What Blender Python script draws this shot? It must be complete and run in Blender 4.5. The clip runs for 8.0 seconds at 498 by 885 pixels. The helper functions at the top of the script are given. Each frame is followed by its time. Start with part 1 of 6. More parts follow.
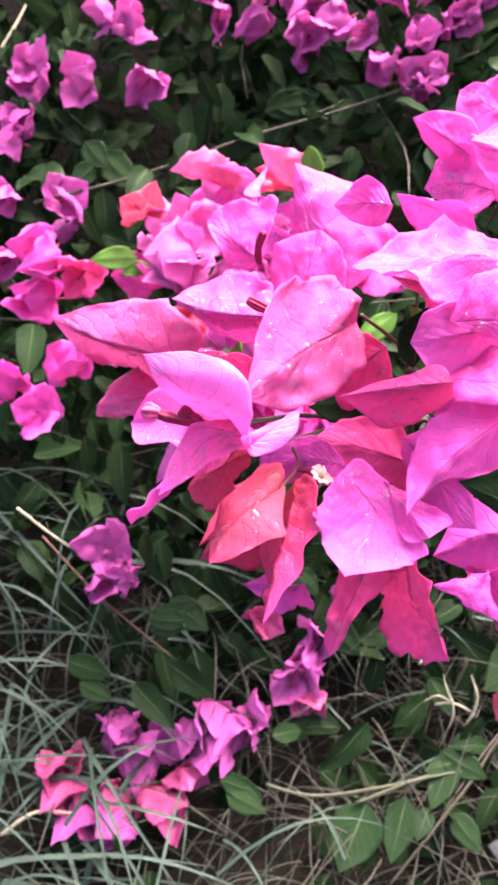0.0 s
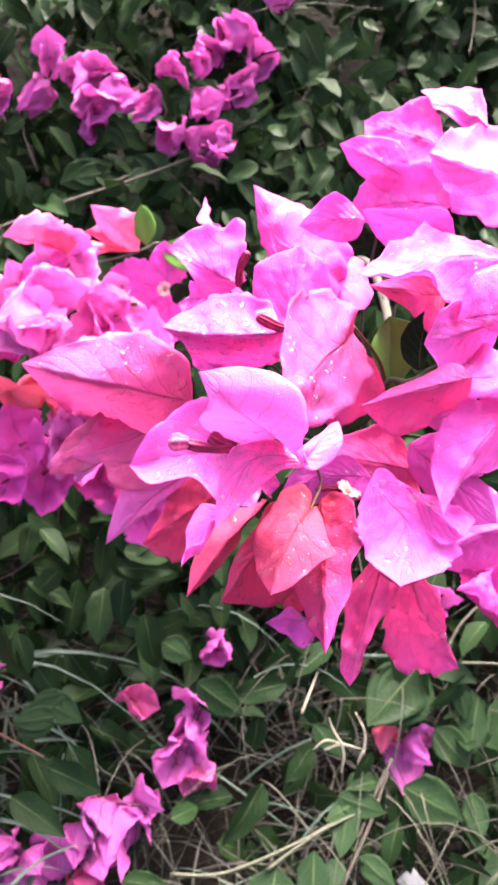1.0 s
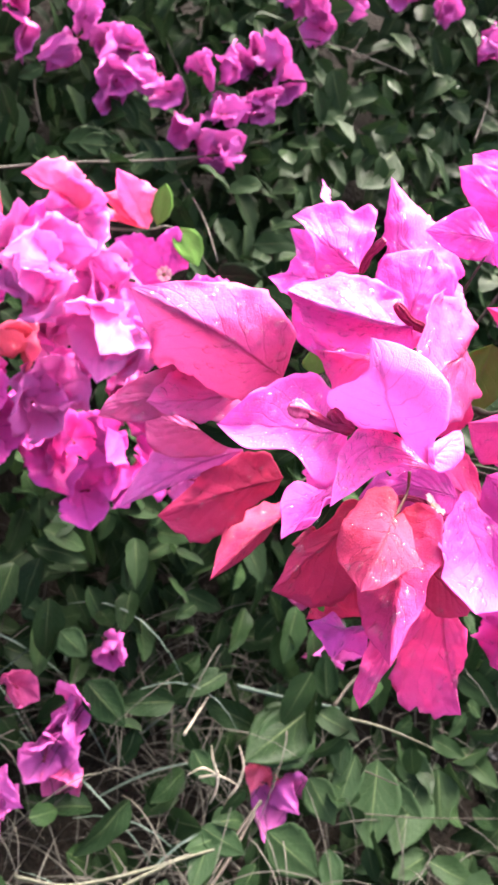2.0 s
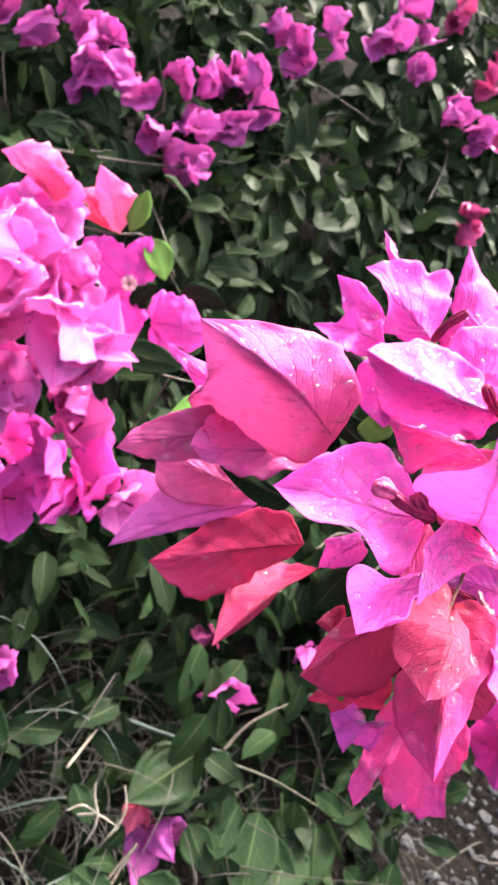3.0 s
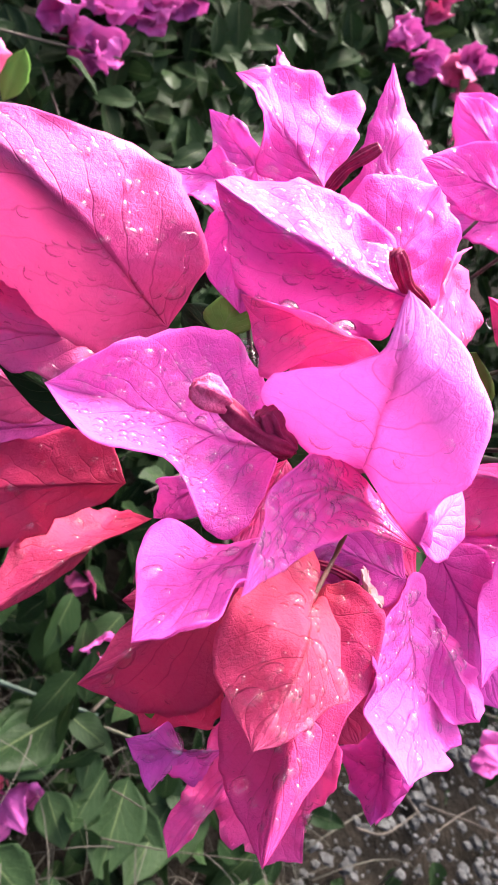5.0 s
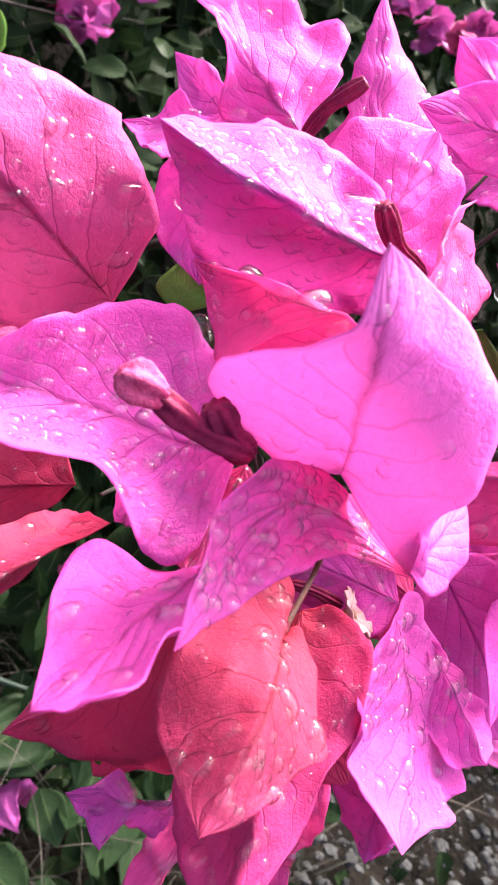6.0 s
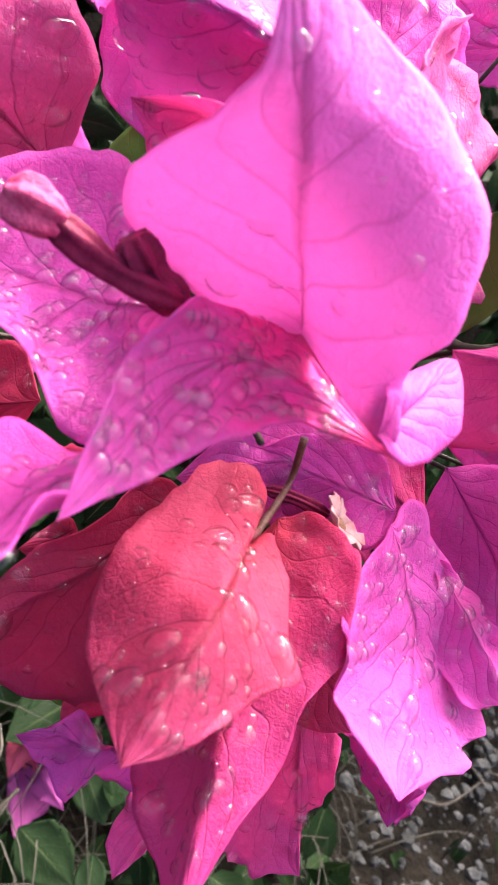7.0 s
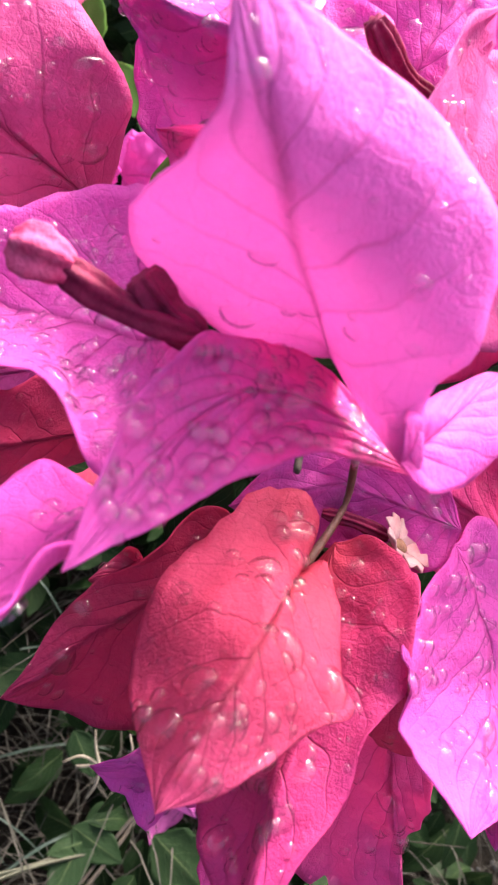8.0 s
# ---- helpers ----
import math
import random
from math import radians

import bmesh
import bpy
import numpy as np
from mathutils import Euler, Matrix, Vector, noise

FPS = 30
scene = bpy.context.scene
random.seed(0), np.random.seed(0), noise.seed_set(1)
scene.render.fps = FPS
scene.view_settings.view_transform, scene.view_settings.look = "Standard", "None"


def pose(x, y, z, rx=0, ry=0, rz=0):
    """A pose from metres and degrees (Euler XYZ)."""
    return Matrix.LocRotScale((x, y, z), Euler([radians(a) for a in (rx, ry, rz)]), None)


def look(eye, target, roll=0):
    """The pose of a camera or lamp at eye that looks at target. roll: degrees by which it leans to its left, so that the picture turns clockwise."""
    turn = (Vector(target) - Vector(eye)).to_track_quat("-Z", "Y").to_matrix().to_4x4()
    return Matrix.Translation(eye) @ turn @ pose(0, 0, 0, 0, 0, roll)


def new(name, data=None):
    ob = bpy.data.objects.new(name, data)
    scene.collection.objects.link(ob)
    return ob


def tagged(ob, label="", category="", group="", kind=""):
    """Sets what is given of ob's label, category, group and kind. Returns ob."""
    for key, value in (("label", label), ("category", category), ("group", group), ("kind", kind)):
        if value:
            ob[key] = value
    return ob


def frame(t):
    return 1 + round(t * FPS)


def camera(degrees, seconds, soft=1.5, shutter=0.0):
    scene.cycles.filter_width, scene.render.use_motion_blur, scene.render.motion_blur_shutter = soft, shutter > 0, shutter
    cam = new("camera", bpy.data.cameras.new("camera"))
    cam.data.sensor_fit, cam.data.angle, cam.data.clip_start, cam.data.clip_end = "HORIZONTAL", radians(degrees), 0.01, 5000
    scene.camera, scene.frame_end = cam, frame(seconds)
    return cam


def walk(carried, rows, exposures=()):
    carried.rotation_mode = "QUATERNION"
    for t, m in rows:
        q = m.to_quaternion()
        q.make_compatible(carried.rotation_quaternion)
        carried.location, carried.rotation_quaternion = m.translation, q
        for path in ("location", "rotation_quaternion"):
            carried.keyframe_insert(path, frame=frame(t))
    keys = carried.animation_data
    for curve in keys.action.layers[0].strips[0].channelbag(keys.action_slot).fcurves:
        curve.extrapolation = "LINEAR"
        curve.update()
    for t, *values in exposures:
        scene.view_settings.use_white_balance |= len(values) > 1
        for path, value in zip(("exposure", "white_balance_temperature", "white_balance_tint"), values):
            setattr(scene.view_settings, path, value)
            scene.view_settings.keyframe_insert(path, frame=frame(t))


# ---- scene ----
cam = camera(31.0, 8.0)
cam.data.dof.use_dof = True
cam.data.dof.focus_distance, cam.data.dof.aperture_fstop = 0.168, 94.0
PATH = [
    (0, (-0.0000, 0.0000, 0.8600), (0.0019, 0.8189, 0.2861), 0.14),
    (0.5, (-0.0351, -0.0114, 0.8429), (0.0995, 0.8135, 0.2938), -6.31),
    (1, (-0.0906, 0.0176, 0.8323), (0.1851, 0.8432, 0.3399), 2.43),
    (1.5, (-0.1203, 0.0266, 0.8163), (0.2318, 0.8378, 0.3493), 11.45),
    (1.7, (-0.1348, 0.0328, 0.8053), (0.2383, 0.8410, 0.3496), 15.46),
    (2.8, (-0.1858, 0.0845, 0.7770), (0.3126, 0.8647, 0.3993), 29.74),
    (3, (-0.1905, 0.0938, 0.7699), (0.3308, 0.8655, 0.4057), 32.00),
    (3.5, (-0.1829, 0.1153, 0.7583), (0.3821, 0.8691, 0.4229), 35.67),
    (4, (-0.1612, 0.1386, 0.7517), (0.4317, 0.8718, 0.4188), 37.56),
    (4.5, (-0.1252, 0.1447, 0.7470), (0.4742, 0.8629, 0.3938), 38.03),
    (4.7, (-0.1184, 0.1472, 0.7440), (0.4824, 0.8614, 0.3851), 38.14),
    (5.8, (-0.0934, 0.1721, 0.7364), (0.5087, 0.8732, 0.3545), 37.86),
    (6, (-0.0877, 0.1744, 0.7356), (0.5146, 0.8733, 0.3499), 37.91),
    (6.5, (-0.0759, 0.1763, 0.7260), (0.5248, 0.8721, 0.3324), 37.84),
    (7, (-0.0602, 0.1762, 0.7229), (0.4984, 0.8855, 0.2930), 35.41),
    (7.5, (-0.0555, 0.1718, 0.7285), (0.4444, 0.9018, 0.2624), 32.42),
    (8, (-0.0508, 0.1771, 0.7291), (0.3913, 0.9265, 0.2363), 28.73),
]
walk(cam, [(t, look(eye, target, roll)) for t, eye, target, roll in PATH], [(0, 2.62), (0.8, 2.98), (1.5, 3.08), (3.5, 2.8), (6, 2.45), (8, 2.02)])

# ---- light: bright, hazy sky with a veiled sun beyond the hedge ----
world = bpy.data.worlds.new("world")
scene.world = world
world.use_nodes = True
sky = world.node_tree.nodes.new("ShaderNodeTexSky")
sky.sky_type, sky.sun_disc = "NISHITA", False
SUN_UP, SUN_TURN = 62.0, 40.0
sky.sun_elevation, sky.sun_rotation = radians(SUN_UP), radians(SUN_TURN)
sky.air_density, sky.dust_density, sky.ozone_density = 0.55, 9.0, 0.1
world.node_tree.links.new(sky.outputs[0], world.node_tree.nodes["Background"].inputs[0])
world.node_tree.nodes["Background"].inputs[1].default_value = 0.15
sun = new("sun", bpy.data.lights.new("sun", "SUN"))
sun.data.energy, sun.data.angle, sun.data.color = 1.5, radians(30), (1.0, 0.96, 0.92)
sun.matrix_world = look((0, 0, 0), (-math.sin(radians(SUN_TURN)) * math.cos(radians(SUN_UP)), -math.cos(radians(SUN_TURN)) * math.cos(radians(SUN_UP)), -math.sin(radians(SUN_UP)))) @ Matrix.Translation((0, 0, 5))


# ---- materials ----
def nodes_of(name):
    m = bpy.data.materials.new(name)
    m.use_nodes = True
    return m, m.node_tree, m.node_tree.nodes["Principled BSDF"]


def node(tree, kind, **values):
    n = tree.nodes.new(kind)
    for key, value in values.items():
        key = key.replace("_", " ")
        if key in n.inputs:
            n.inputs[key].default_value = value
    return n


def ramp(tree, source, stops):
    r = tree.nodes.new("ShaderNodeValToRGB")
    while len(r.color_ramp.elements) < len(stops):
        r.color_ramp.elements.new(0.5)
    for e, (at, col) in zip(r.color_ramp.elements, stops):
        e.position, e.color = at, (*col, 1) if len(col) == 3 else col
    tree.links.new(source, r.inputs[0])
    return r.outputs[0]


def maths(tree, op, a, b=None, clamp=False):
    n = tree.nodes.new("ShaderNodeMath")
    n.operation, n.use_clamp = op, clamp
    for i, v in enumerate((a, b)):
        if v is None:
            continue
        if isinstance(v, (int, float)):
            n.inputs[i].default_value = v
        else:
            tree.links.new(v, n.inputs[i])
    return n.outputs[0]


def mixed(tree, fac, a, b, blend="MIX"):
    n = tree.nodes.new("ShaderNodeMix")
    n.data_type, n.blend_type = "RGBA", blend
    for i, v in ((0, fac), (6, a), (7, b)):
        if isinstance(v, (int, float)):
            n.inputs[i].default_value = v
        elif isinstance(v, tuple):
            n.inputs[i].default_value = (*v, 1)
        else:
            tree.links.new(v, n.inputs[i])
    return n.outputs[2]


def noise_of(tree, scale, detail=3.0, rough=0.55, where="Object"):
    c = tree.nodes.new("ShaderNodeTexCoord")
    n = node(tree, "ShaderNodeTexNoise", Scale=scale, Detail=detail, Roughness=rough)
    tree.links.new(c.outputs[where], n.inputs["Vector"])
    return n.outputs[0]


def bump_of(tree, height, strength, distance):
    b = node(tree, "ShaderNodeBump", Strength=strength, Distance=distance)
    tree.links.new(height, b.inputs["Height"])
    return b.outputs[0]


def sheet(tree, bsdf, colour, normal, through_share, tint=None):
    """A thin leaf: part of the light goes through it."""
    t = tree.nodes.new("ShaderNodeBsdfTranslucent")
    mix = tree.nodes.new("ShaderNodeMixShader")
    mix.inputs[0].default_value = through_share
    gam = tree.nodes.new("ShaderNodeGamma")
    gam.inputs[1].default_value = 0.57 if tint is None else 1.0
    tree.links.new(colour, gam.inputs[0])
    tree.links.new(gam.outputs[0], t.inputs[0])
    tree.links.new(colour, bsdf.inputs["Base Color"])
    if normal is not None:
        tree.links.new(normal, bsdf.inputs["Normal"])
        tree.links.new(normal, t.inputs["Normal"])
    tree.links.new(bsdf.outputs[0], mix.inputs[1])
    tree.links.new(t.outputs[0], mix.inputs[2])
    tree.links.new(mix.outputs[0], tree.nodes["Material Output"].inputs[0])


def vein_lines(tree):
    """Feather veins of a bract from its own length and breadth: 1 on a vein."""
    uv = tree.nodes.new("ShaderNodeUVMap")
    sep = tree.nodes.new("ShaderNodeSeparateXYZ")
    tree.links.new(uv.outputs[0], sep.inputs[0])
    s, v = sep.outputs[0], sep.outputs[1]
    side = maths(tree, "ABSOLUTE", maths(tree, "SUBTRACT", v, 0.5))
    wob = maths(tree, "MULTIPLY", maths(tree, "SUBTRACT", noise_of(tree, 90.0, 2.0), 0.5), 0.12)
    lean = maths(tree, "SUBTRACT", s, maths(tree, "MULTIPLY", maths(tree, "POWER", side, 0.8), 0.75))
    sides = maths(tree, "GREATER_THAN", v, 0.5)
    phase = maths(tree, "ADD", maths(tree, "MULTIPLY", maths(tree, "ADD", lean, wob), 7.0), maths(tree, "MULTIPLY", sides, 0.45))
    tri = maths(tree, "ABSOLUTE", maths(tree, "SUBTRACT", maths(tree, "FRACT", phase), 0.5))
    lateral = maths(tree, "SUBTRACT", 1.0, maths(tree, "MULTIPLY", tri, 22.0), clamp=True)
    lateral = maths(tree, "MULTIPLY", lateral, maths(tree, "SUBTRACT", 1.0, maths(tree, "MULTIPLY", side, 1.7), clamp=True))
    mid = maths(tree, "SUBTRACT", 1.0, maths(tree, "MULTIPLY", side, 36.0), clamp=True)
    mid = maths(tree, "MULTIPLY", mid, maths(tree, "SUBTRACT", 1.05, s, clamp=True))
    vor = node(tree, "ShaderNodeTexVoronoi", Scale=420.0)
    vor.feature = "DISTANCE_TO_EDGE"
    c = tree.nodes.new("ShaderNodeTexCoord")
    tree.links.new(c.outputs["Object"], vor.inputs["Vector"])
    net = maths(tree, "SUBTRACT", 1.0, maths(tree, "MULTIPLY", vor.outputs[0], 16.0), clamp=True)
    # the blade swells between its side veins
    pillow = maths(tree, "MULTIPLY", maths(tree, "POWER", maths(tree, "MULTIPLY", tri, 2.0), 0.6), maths(tree, "SUBTRACT", 1.0, maths(tree, "MULTIPLY", side, 1.5), clamp=True))
    return s, side, lateral, mid, net, pillow


def bract_material(name, base, tip, vein, rough=0.50):
    m, tree, bsdf = nodes_of(name)
    s, side, lateral, mid, net, swell = vein_lines(tree)
    big = noise_of(tree, 55.0, 2.0)
    blend = maths(tree, "ADD", maths(tree, "MULTIPLY", s, 0.75), maths(tree, "MULTIPLY", big, 0.45), clamp=True)
    col = mixed(tree, blend, base, tip)
    info = tree.nodes.new("ShaderNodeObjectInfo")
    col = mixed(tree, maths(tree, "MULTIPLY", info.outputs["Random"], 0.22), col, tip)
    speck = tuple(0.93 * c + 0.07 for c in tip)
    col = mixed(tree, maths(tree, "MULTIPLY", noise_of(tree, 700.0, 4.0), 0.24), col, speck)
    col = mixed(tree, maths(tree, "MULTIPLY", lateral, 0.42), col, vein)
    col = mixed(tree, maths(tree, "MULTIPLY", net, 0.085), col, vein)
    col = mixed(tree, maths(tree, "MULTIPLY", mid, 0.85), col, vein)
    height = maths(tree, "ADD", maths(tree, "MULTIPLY", lateral, -0.28), maths(tree, "MULTIPLY", net, -0.07))
    height = maths(tree, "ADD", height, maths(tree, "MULTIPLY", mid, -1.0))
    height = maths(tree, "ADD", height, maths(tree, "MULTIPLY", noise_of(tree, 230.0, 5.0, 0.70), 1.25))
    height = maths(tree, "ADD", height, maths(tree, "MULTIPLY", noise_of(tree, 1500.0, 2.0), 0.22))
    height = maths(tree, "ADD", height, maths(tree, "MULTIPLY", swell, 0.5))
    wet = maths(tree, "MULTIPLY", maths(tree, "SUBTRACT", noise_of(tree, 150.0, 3.0), 0.5), 0.5)
    tree.links.new(maths(tree, "ADD", wet, rough, clamp=True), bsdf.inputs["Roughness"])
    bsdf.inputs["Specular IOR Level"].default_value = 0.17
    bsdf.inputs["Coat Weight"].default_value = 0.035
    bsdf.inputs["Coat Roughness"].default_value = 0.22
    bsdf.inputs["Coat IOR"].default_value = 1.33
    sheet(tree, bsdf, col, bump_of(tree, height, 0.66, 0.00085), 0.39)
    return m


BRACT = {
    "pink": bract_material("pink_bract", (0.79, 0.046, 0.37), (0.85, 0.122, 0.58), (0.34, 0.012, 0.11)),
    "rose": bract_material("rose_bract", (0.74, 0.034, 0.15), (0.80, 0.085, 0.38), (0.26, 0.008, 0.05)),
    "blush": bract_material("blush_bract", (0.48, 0.025, 0.105), (0.71, 0.118, 0.41), (0.22, 0.008, 0.05)),
    "red": bract_material("red_bract", (0.45, 0.017, 0.06), (0.52, 0.036, 0.145), (0.18, 0.005, 0.03)),
    # coral: orange-red base end, darkened further for the shadow of bracts above
    "coral": bract_material("coral_bract", (0.50, 0.024, 0.016), (0.77, 0.092, 0.26), (0.22, 0.009, 0.02)),
    "ember": bract_material("ember_bract", (0.72, 0.050, 0.035), (0.72, 0.060, 0.33), (0.30, 0.012, 0.03)),
    # hot: red base end paints in light shining through the curled bract
    "hot": bract_material("hot_pink_bract", (0.88, 0.052, 0.23), (0.84, 0.130, 0.59), (0.40, 0.012, 0.11)),
    "salmon": bract_material("salmon_bract", (0.76, 0.075, 0.11), (0.84, 0.160, 0.30), (0.36, 0.020, 0.05)),
    "violet": bract_material("violet_bract", (0.69, 0.046, 0.34), (0.74, 0.100, 0.53), (0.24, 0.008, 0.12)),
    # mauve and dusky: the bank flowers' shade is put into the colour
    "mauve": bract_material("mauve_bract", (0.49, 0.050, 0.27), (0.58, 0.120, 0.44), (0.20, 0.012, 0.12)),
    "dusky": bract_material("dusky_bract", (0.50, 0.045, 0.17), (0.56, 0.090, 0.28), (0.22, 0.010, 0.06)),
    "lilac": bract_material("lilac_bract", (0.80, 0.090, 0.49), (0.85, 0.200, 0.69), (0.42, 0.025, 0.18)),
    "wan": bract_material("wan_bract", (0.72, 0.095, 0.41), (0.79, 0.210, 0.59), (0.36, 0.03, 0.17)),
    "peach": bract_material("peach_bract", (0.78, 0.095, 0.085), (0.88, 0.200, 0.52), (0.40, 0.025, 0.06)),
    "pale": bract_material("pale_bract", (0.82, 0.068, 0.42), (0.85, 0.145, 0.62), (0.46, 0.03, 0.20)),
}


def leaf_material(name, dark, light, back):
    m, tree, bsdf = nodes_of(name)
    s, side, lateral, mid, net, swell = vein_lines(tree)
    geo = tree.nodes.new("ShaderNodeNewGeometry")
    info = tree.nodes.new("ShaderNodeObjectInfo")
    pick = maths(tree, "FRACT", maths(tree, "ADD", geo.outputs["Random Per Island"], info.outputs["Random"]))
    col = mixed(tree, pick, dark, light)
    col = mixed(tree, maths(tree, "MULTIPLY", noise_of(tree, 160.0, 3.0), 0.5), col, back)
    col = mixed(tree, maths(tree, "MULTIPLY", lateral, 0.22), col, (0.16, 0.20, 0.09))
    col = mixed(tree, maths(tree, "MULTIPLY", mid, 0.5), col, (0.18, 0.22, 0.10))
    h = maths(tree, "ADD", maths(tree, "MULTIPLY", lateral, -0.6), maths(tree, "MULTIPLY", noise_of(tree, 220.0, 3.0), 1.2))
    gloss = maths(tree, "ADD", maths(tree, "MULTIPLY", maths(tree, "FRACT", maths(tree, "MULTIPLY", pick, 7.31)), 0.30), 0.32)
    tree.links.new(gloss, bsdf.inputs["Roughness"])
    bsdf.inputs["Specular IOR Level"].default_value = 0.055
    sheet(tree, bsdf, col, bump_of(tree, h, 0.5, 0.0008), 0.2, 1)
    return m


# bush greens far below real foliage: the bank's shade is in the colour
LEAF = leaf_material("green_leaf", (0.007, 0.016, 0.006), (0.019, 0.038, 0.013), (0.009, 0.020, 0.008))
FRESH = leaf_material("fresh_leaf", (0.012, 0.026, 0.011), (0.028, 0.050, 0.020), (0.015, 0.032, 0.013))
YOUNG = leaf_material("young_leaf", (0.12, 0.25, 0.045), (0.19, 0.35, 0.075), (0.11, 0.21, 0.05))


def plain_material(name, low, high, scale, rough, bump=0.4, depth=0.001, island=0.0, sheen=0.5):
    m, tree, bsdf = nodes_of(name)
    col = ramp(tree, noise_of(tree, scale, 5.0, 0.62), [(0.3, low), (0.72, high)])
    if island:
        geo = tree.nodes.new("ShaderNodeNewGeometry")
        col = mixed(tree, maths(tree, "MULTIPLY", geo.outputs["Random Per Island"], island), col, low)
    tree.links.new(col, bsdf.inputs["Base Color"])
    bsdf.inputs["Roughness"].default_value = rough
    bsdf.inputs["Specular IOR Level"].default_value = sheen
    tree.links.new(bump_of(tree, noise_of(tree, scale * 4, 4.0), bump, depth), bsdf.inputs["Normal"])
    return m


BARK = plain_material("twig_bark", (0.018, 0.013, 0.009), (0.060, 0.043, 0.030), 180.0, 0.75, 0.6, 0.0008, 0.4)
STEM = plain_material("green_stem", (0.026, 0.027, 0.013), (0.060, 0.060, 0.030), 200.0, 0.55)
REDSTEM = plain_material("red_stem", (0.080, 0.026, 0.020), (0.16, 0.060, 0.038), 240.0, 0.5)
PALEWOOD = plain_material("bleached_wood", (0.20, 0.165, 0.115), (0.36, 0.31, 0.24), 150.0, 0.7, 0.5, 0.0008)
TUBE = plain_material("flower_tube_skin", (0.14, 0.007, 0.040), (0.30, 0.022, 0.085), 420.0, 0.62, 0.6, 0.0004, sheen=0.2)
BUD = plain_material("bud_skin", (0.44, 0.020, 0.11), (0.70, 0.13, 0.29), 500.0, 0.6, 0.7, 0.0005, sheen=0.2)
LOBE = plain_material("cream_petal", (0.56, 0.22, 0.25), (0.66, 0.47, 0.44), 600.0, 0.55, 0.3, 0.0003)
HEART = plain_material("flower_throat", (0.20, 0.08, 0.05), (0.38, 0.20, 0.10), 800.0, 0.6)
# near-black soil colour stands in for shade under the leaf layers
SOIL = plain_material("shaded_soil", (0.006, 0.005, 0.004), (0.018, 0.014, 0.011), 22.0, 0.85, 0.8, 0.01, sheen=0.06)
GRASS = plain_material("grass_blade", (0.016, 0.028, 0.021), (0.080, 0.108, 0.088), 9.0, 0.5, 0.2, 0.0006, 0.55, 0.14)
STRAW = plain_material("dry_straw", (0.012, 0.011, 0.009), (0.085, 0.079, 0.066), 12.0, 0.65, 0.2, 0.0006, 0.5, 0.1)
PAPER = plain_material("weathered_paper", (0.075, 0.075, 0.085), (0.125, 0.125, 0.14), 60.0, 0.7, 0.3, 0.0008, sheen=0.2)
VEIN = plain_material("bract_vein", (0.13, 0.009, 0.025), (0.28, 0.018, 0.065), 300.0, 0.5)
STONE = plain_material("grey_stone", (0.010, 0.010, 0.011), (0.085, 0.085, 0.088), 60.0, 0.8, 0.7, 0.003, 0.35, 0.25)

WATER, wtree, wbsdf = nodes_of("water")
wtree.nodes.remove(wbsdf)
clear = wtree.nodes.new("ShaderNodeBsdfTransparent")
bend = node(wtree, "ShaderNodeBsdfRefraction", IOR=1.33, Roughness=0.0)
body = wtree.nodes.new("ShaderNodeMixShader")
body.inputs[0].default_value = 0.28
wtree.links.new(clear.outputs[0], body.inputs[1])
wtree.links.new(bend.outputs[0], body.inputs[2])
shine = node(wtree, "ShaderNodeBsdfGlossy", Roughness=0.05)
facing = wtree.nodes.new("ShaderNodeLayerWeight")
rim = maths(wtree, "ADD", maths(wtree, "MULTIPLY", maths(wtree, "POWER", facing.outputs["Facing"], 3.2), 0.50), 0.055)
skin = wtree.nodes.new("ShaderNodeMixShader")
wtree.links.new(rim, skin.inputs[0])
wtree.links.new(body.outputs[0], skin.inputs[1])
wtree.links.new(shine.outputs[0], skin.inputs[2])
wtree.links.new(skin.outputs[0], wtree.nodes["Material Output"].inputs[0])


# ---- building helpers ----
def mesh_object(name, verts, faces, material, parent=None, uvs=None, smooth=True):
    me = bpy.data.meshes.new(name)
    me.from_pydata([tuple(v) for v in verts], [], faces)
    me.materials.append(material)
    if uvs is not None:
        layer = me.uv_layers.new(name="uv")
        for loop in me.loops:
            layer.data[loop.index].uv = uvs[loop.vertex_index]
    me.polygons.foreach_set("use_smooth", [smooth] * len(me.polygons))
    ob = new(name, me)
    if parent is not None:
        ob.parent = parent
    return ob


def empty_at(name, place):
    ob = new(name)
    ob.location = place
    return ob


def hang(ob, parent):
    """Parent a mesh built in world coordinates to an empty that stands elsewhere."""
    place = Vector((0, 0, 0))
    holder = parent
    while holder is not None:
        place += holder.location
        holder = holder.parent
    ob.parent = parent
    ob.matrix_parent_inverse = Matrix.Translation(place).inverted()
    return ob


def spline(points, s):
    """A smooth curve through the points at 0..1."""
    n = len(points) - 1
    k = min(int(s * n), n - 1)
    u = s * n - k
    p1, p2 = points[k], points[k + 1]
    p0 = points[k - 1] if k else p1 + (p1 - p2) * 0.6
    p3 = points[k + 2] if k + 2 <= n else p2 + (p2 - p1) * 0.6
    return 0.5 * (2 * p1 + (p2 - p0) * u + (2 * p0 - 5 * p1 + 4 * p2 - p3) * u * u + (3 * p1 - p0 - 3 * p2 + p3) * u**3)


def tube_data(points, radii, sides=8, steps=12, ribs=0.0):
    pts = [Vector(p) for p in points]
    verts, faces = [], []
    up = Vector((0.3, 0.2, 0.9))
    for i in range(steps + 1):
        s = i / steps
        p = spline(pts, s)
        d = (spline(pts, min(s + 0.02, 1)) - spline(pts, max(s - 0.02, 0))).normalized()
        a = d.cross(up).normalized()
        b = d.cross(a)
        f = s * (len(radii) - 1)
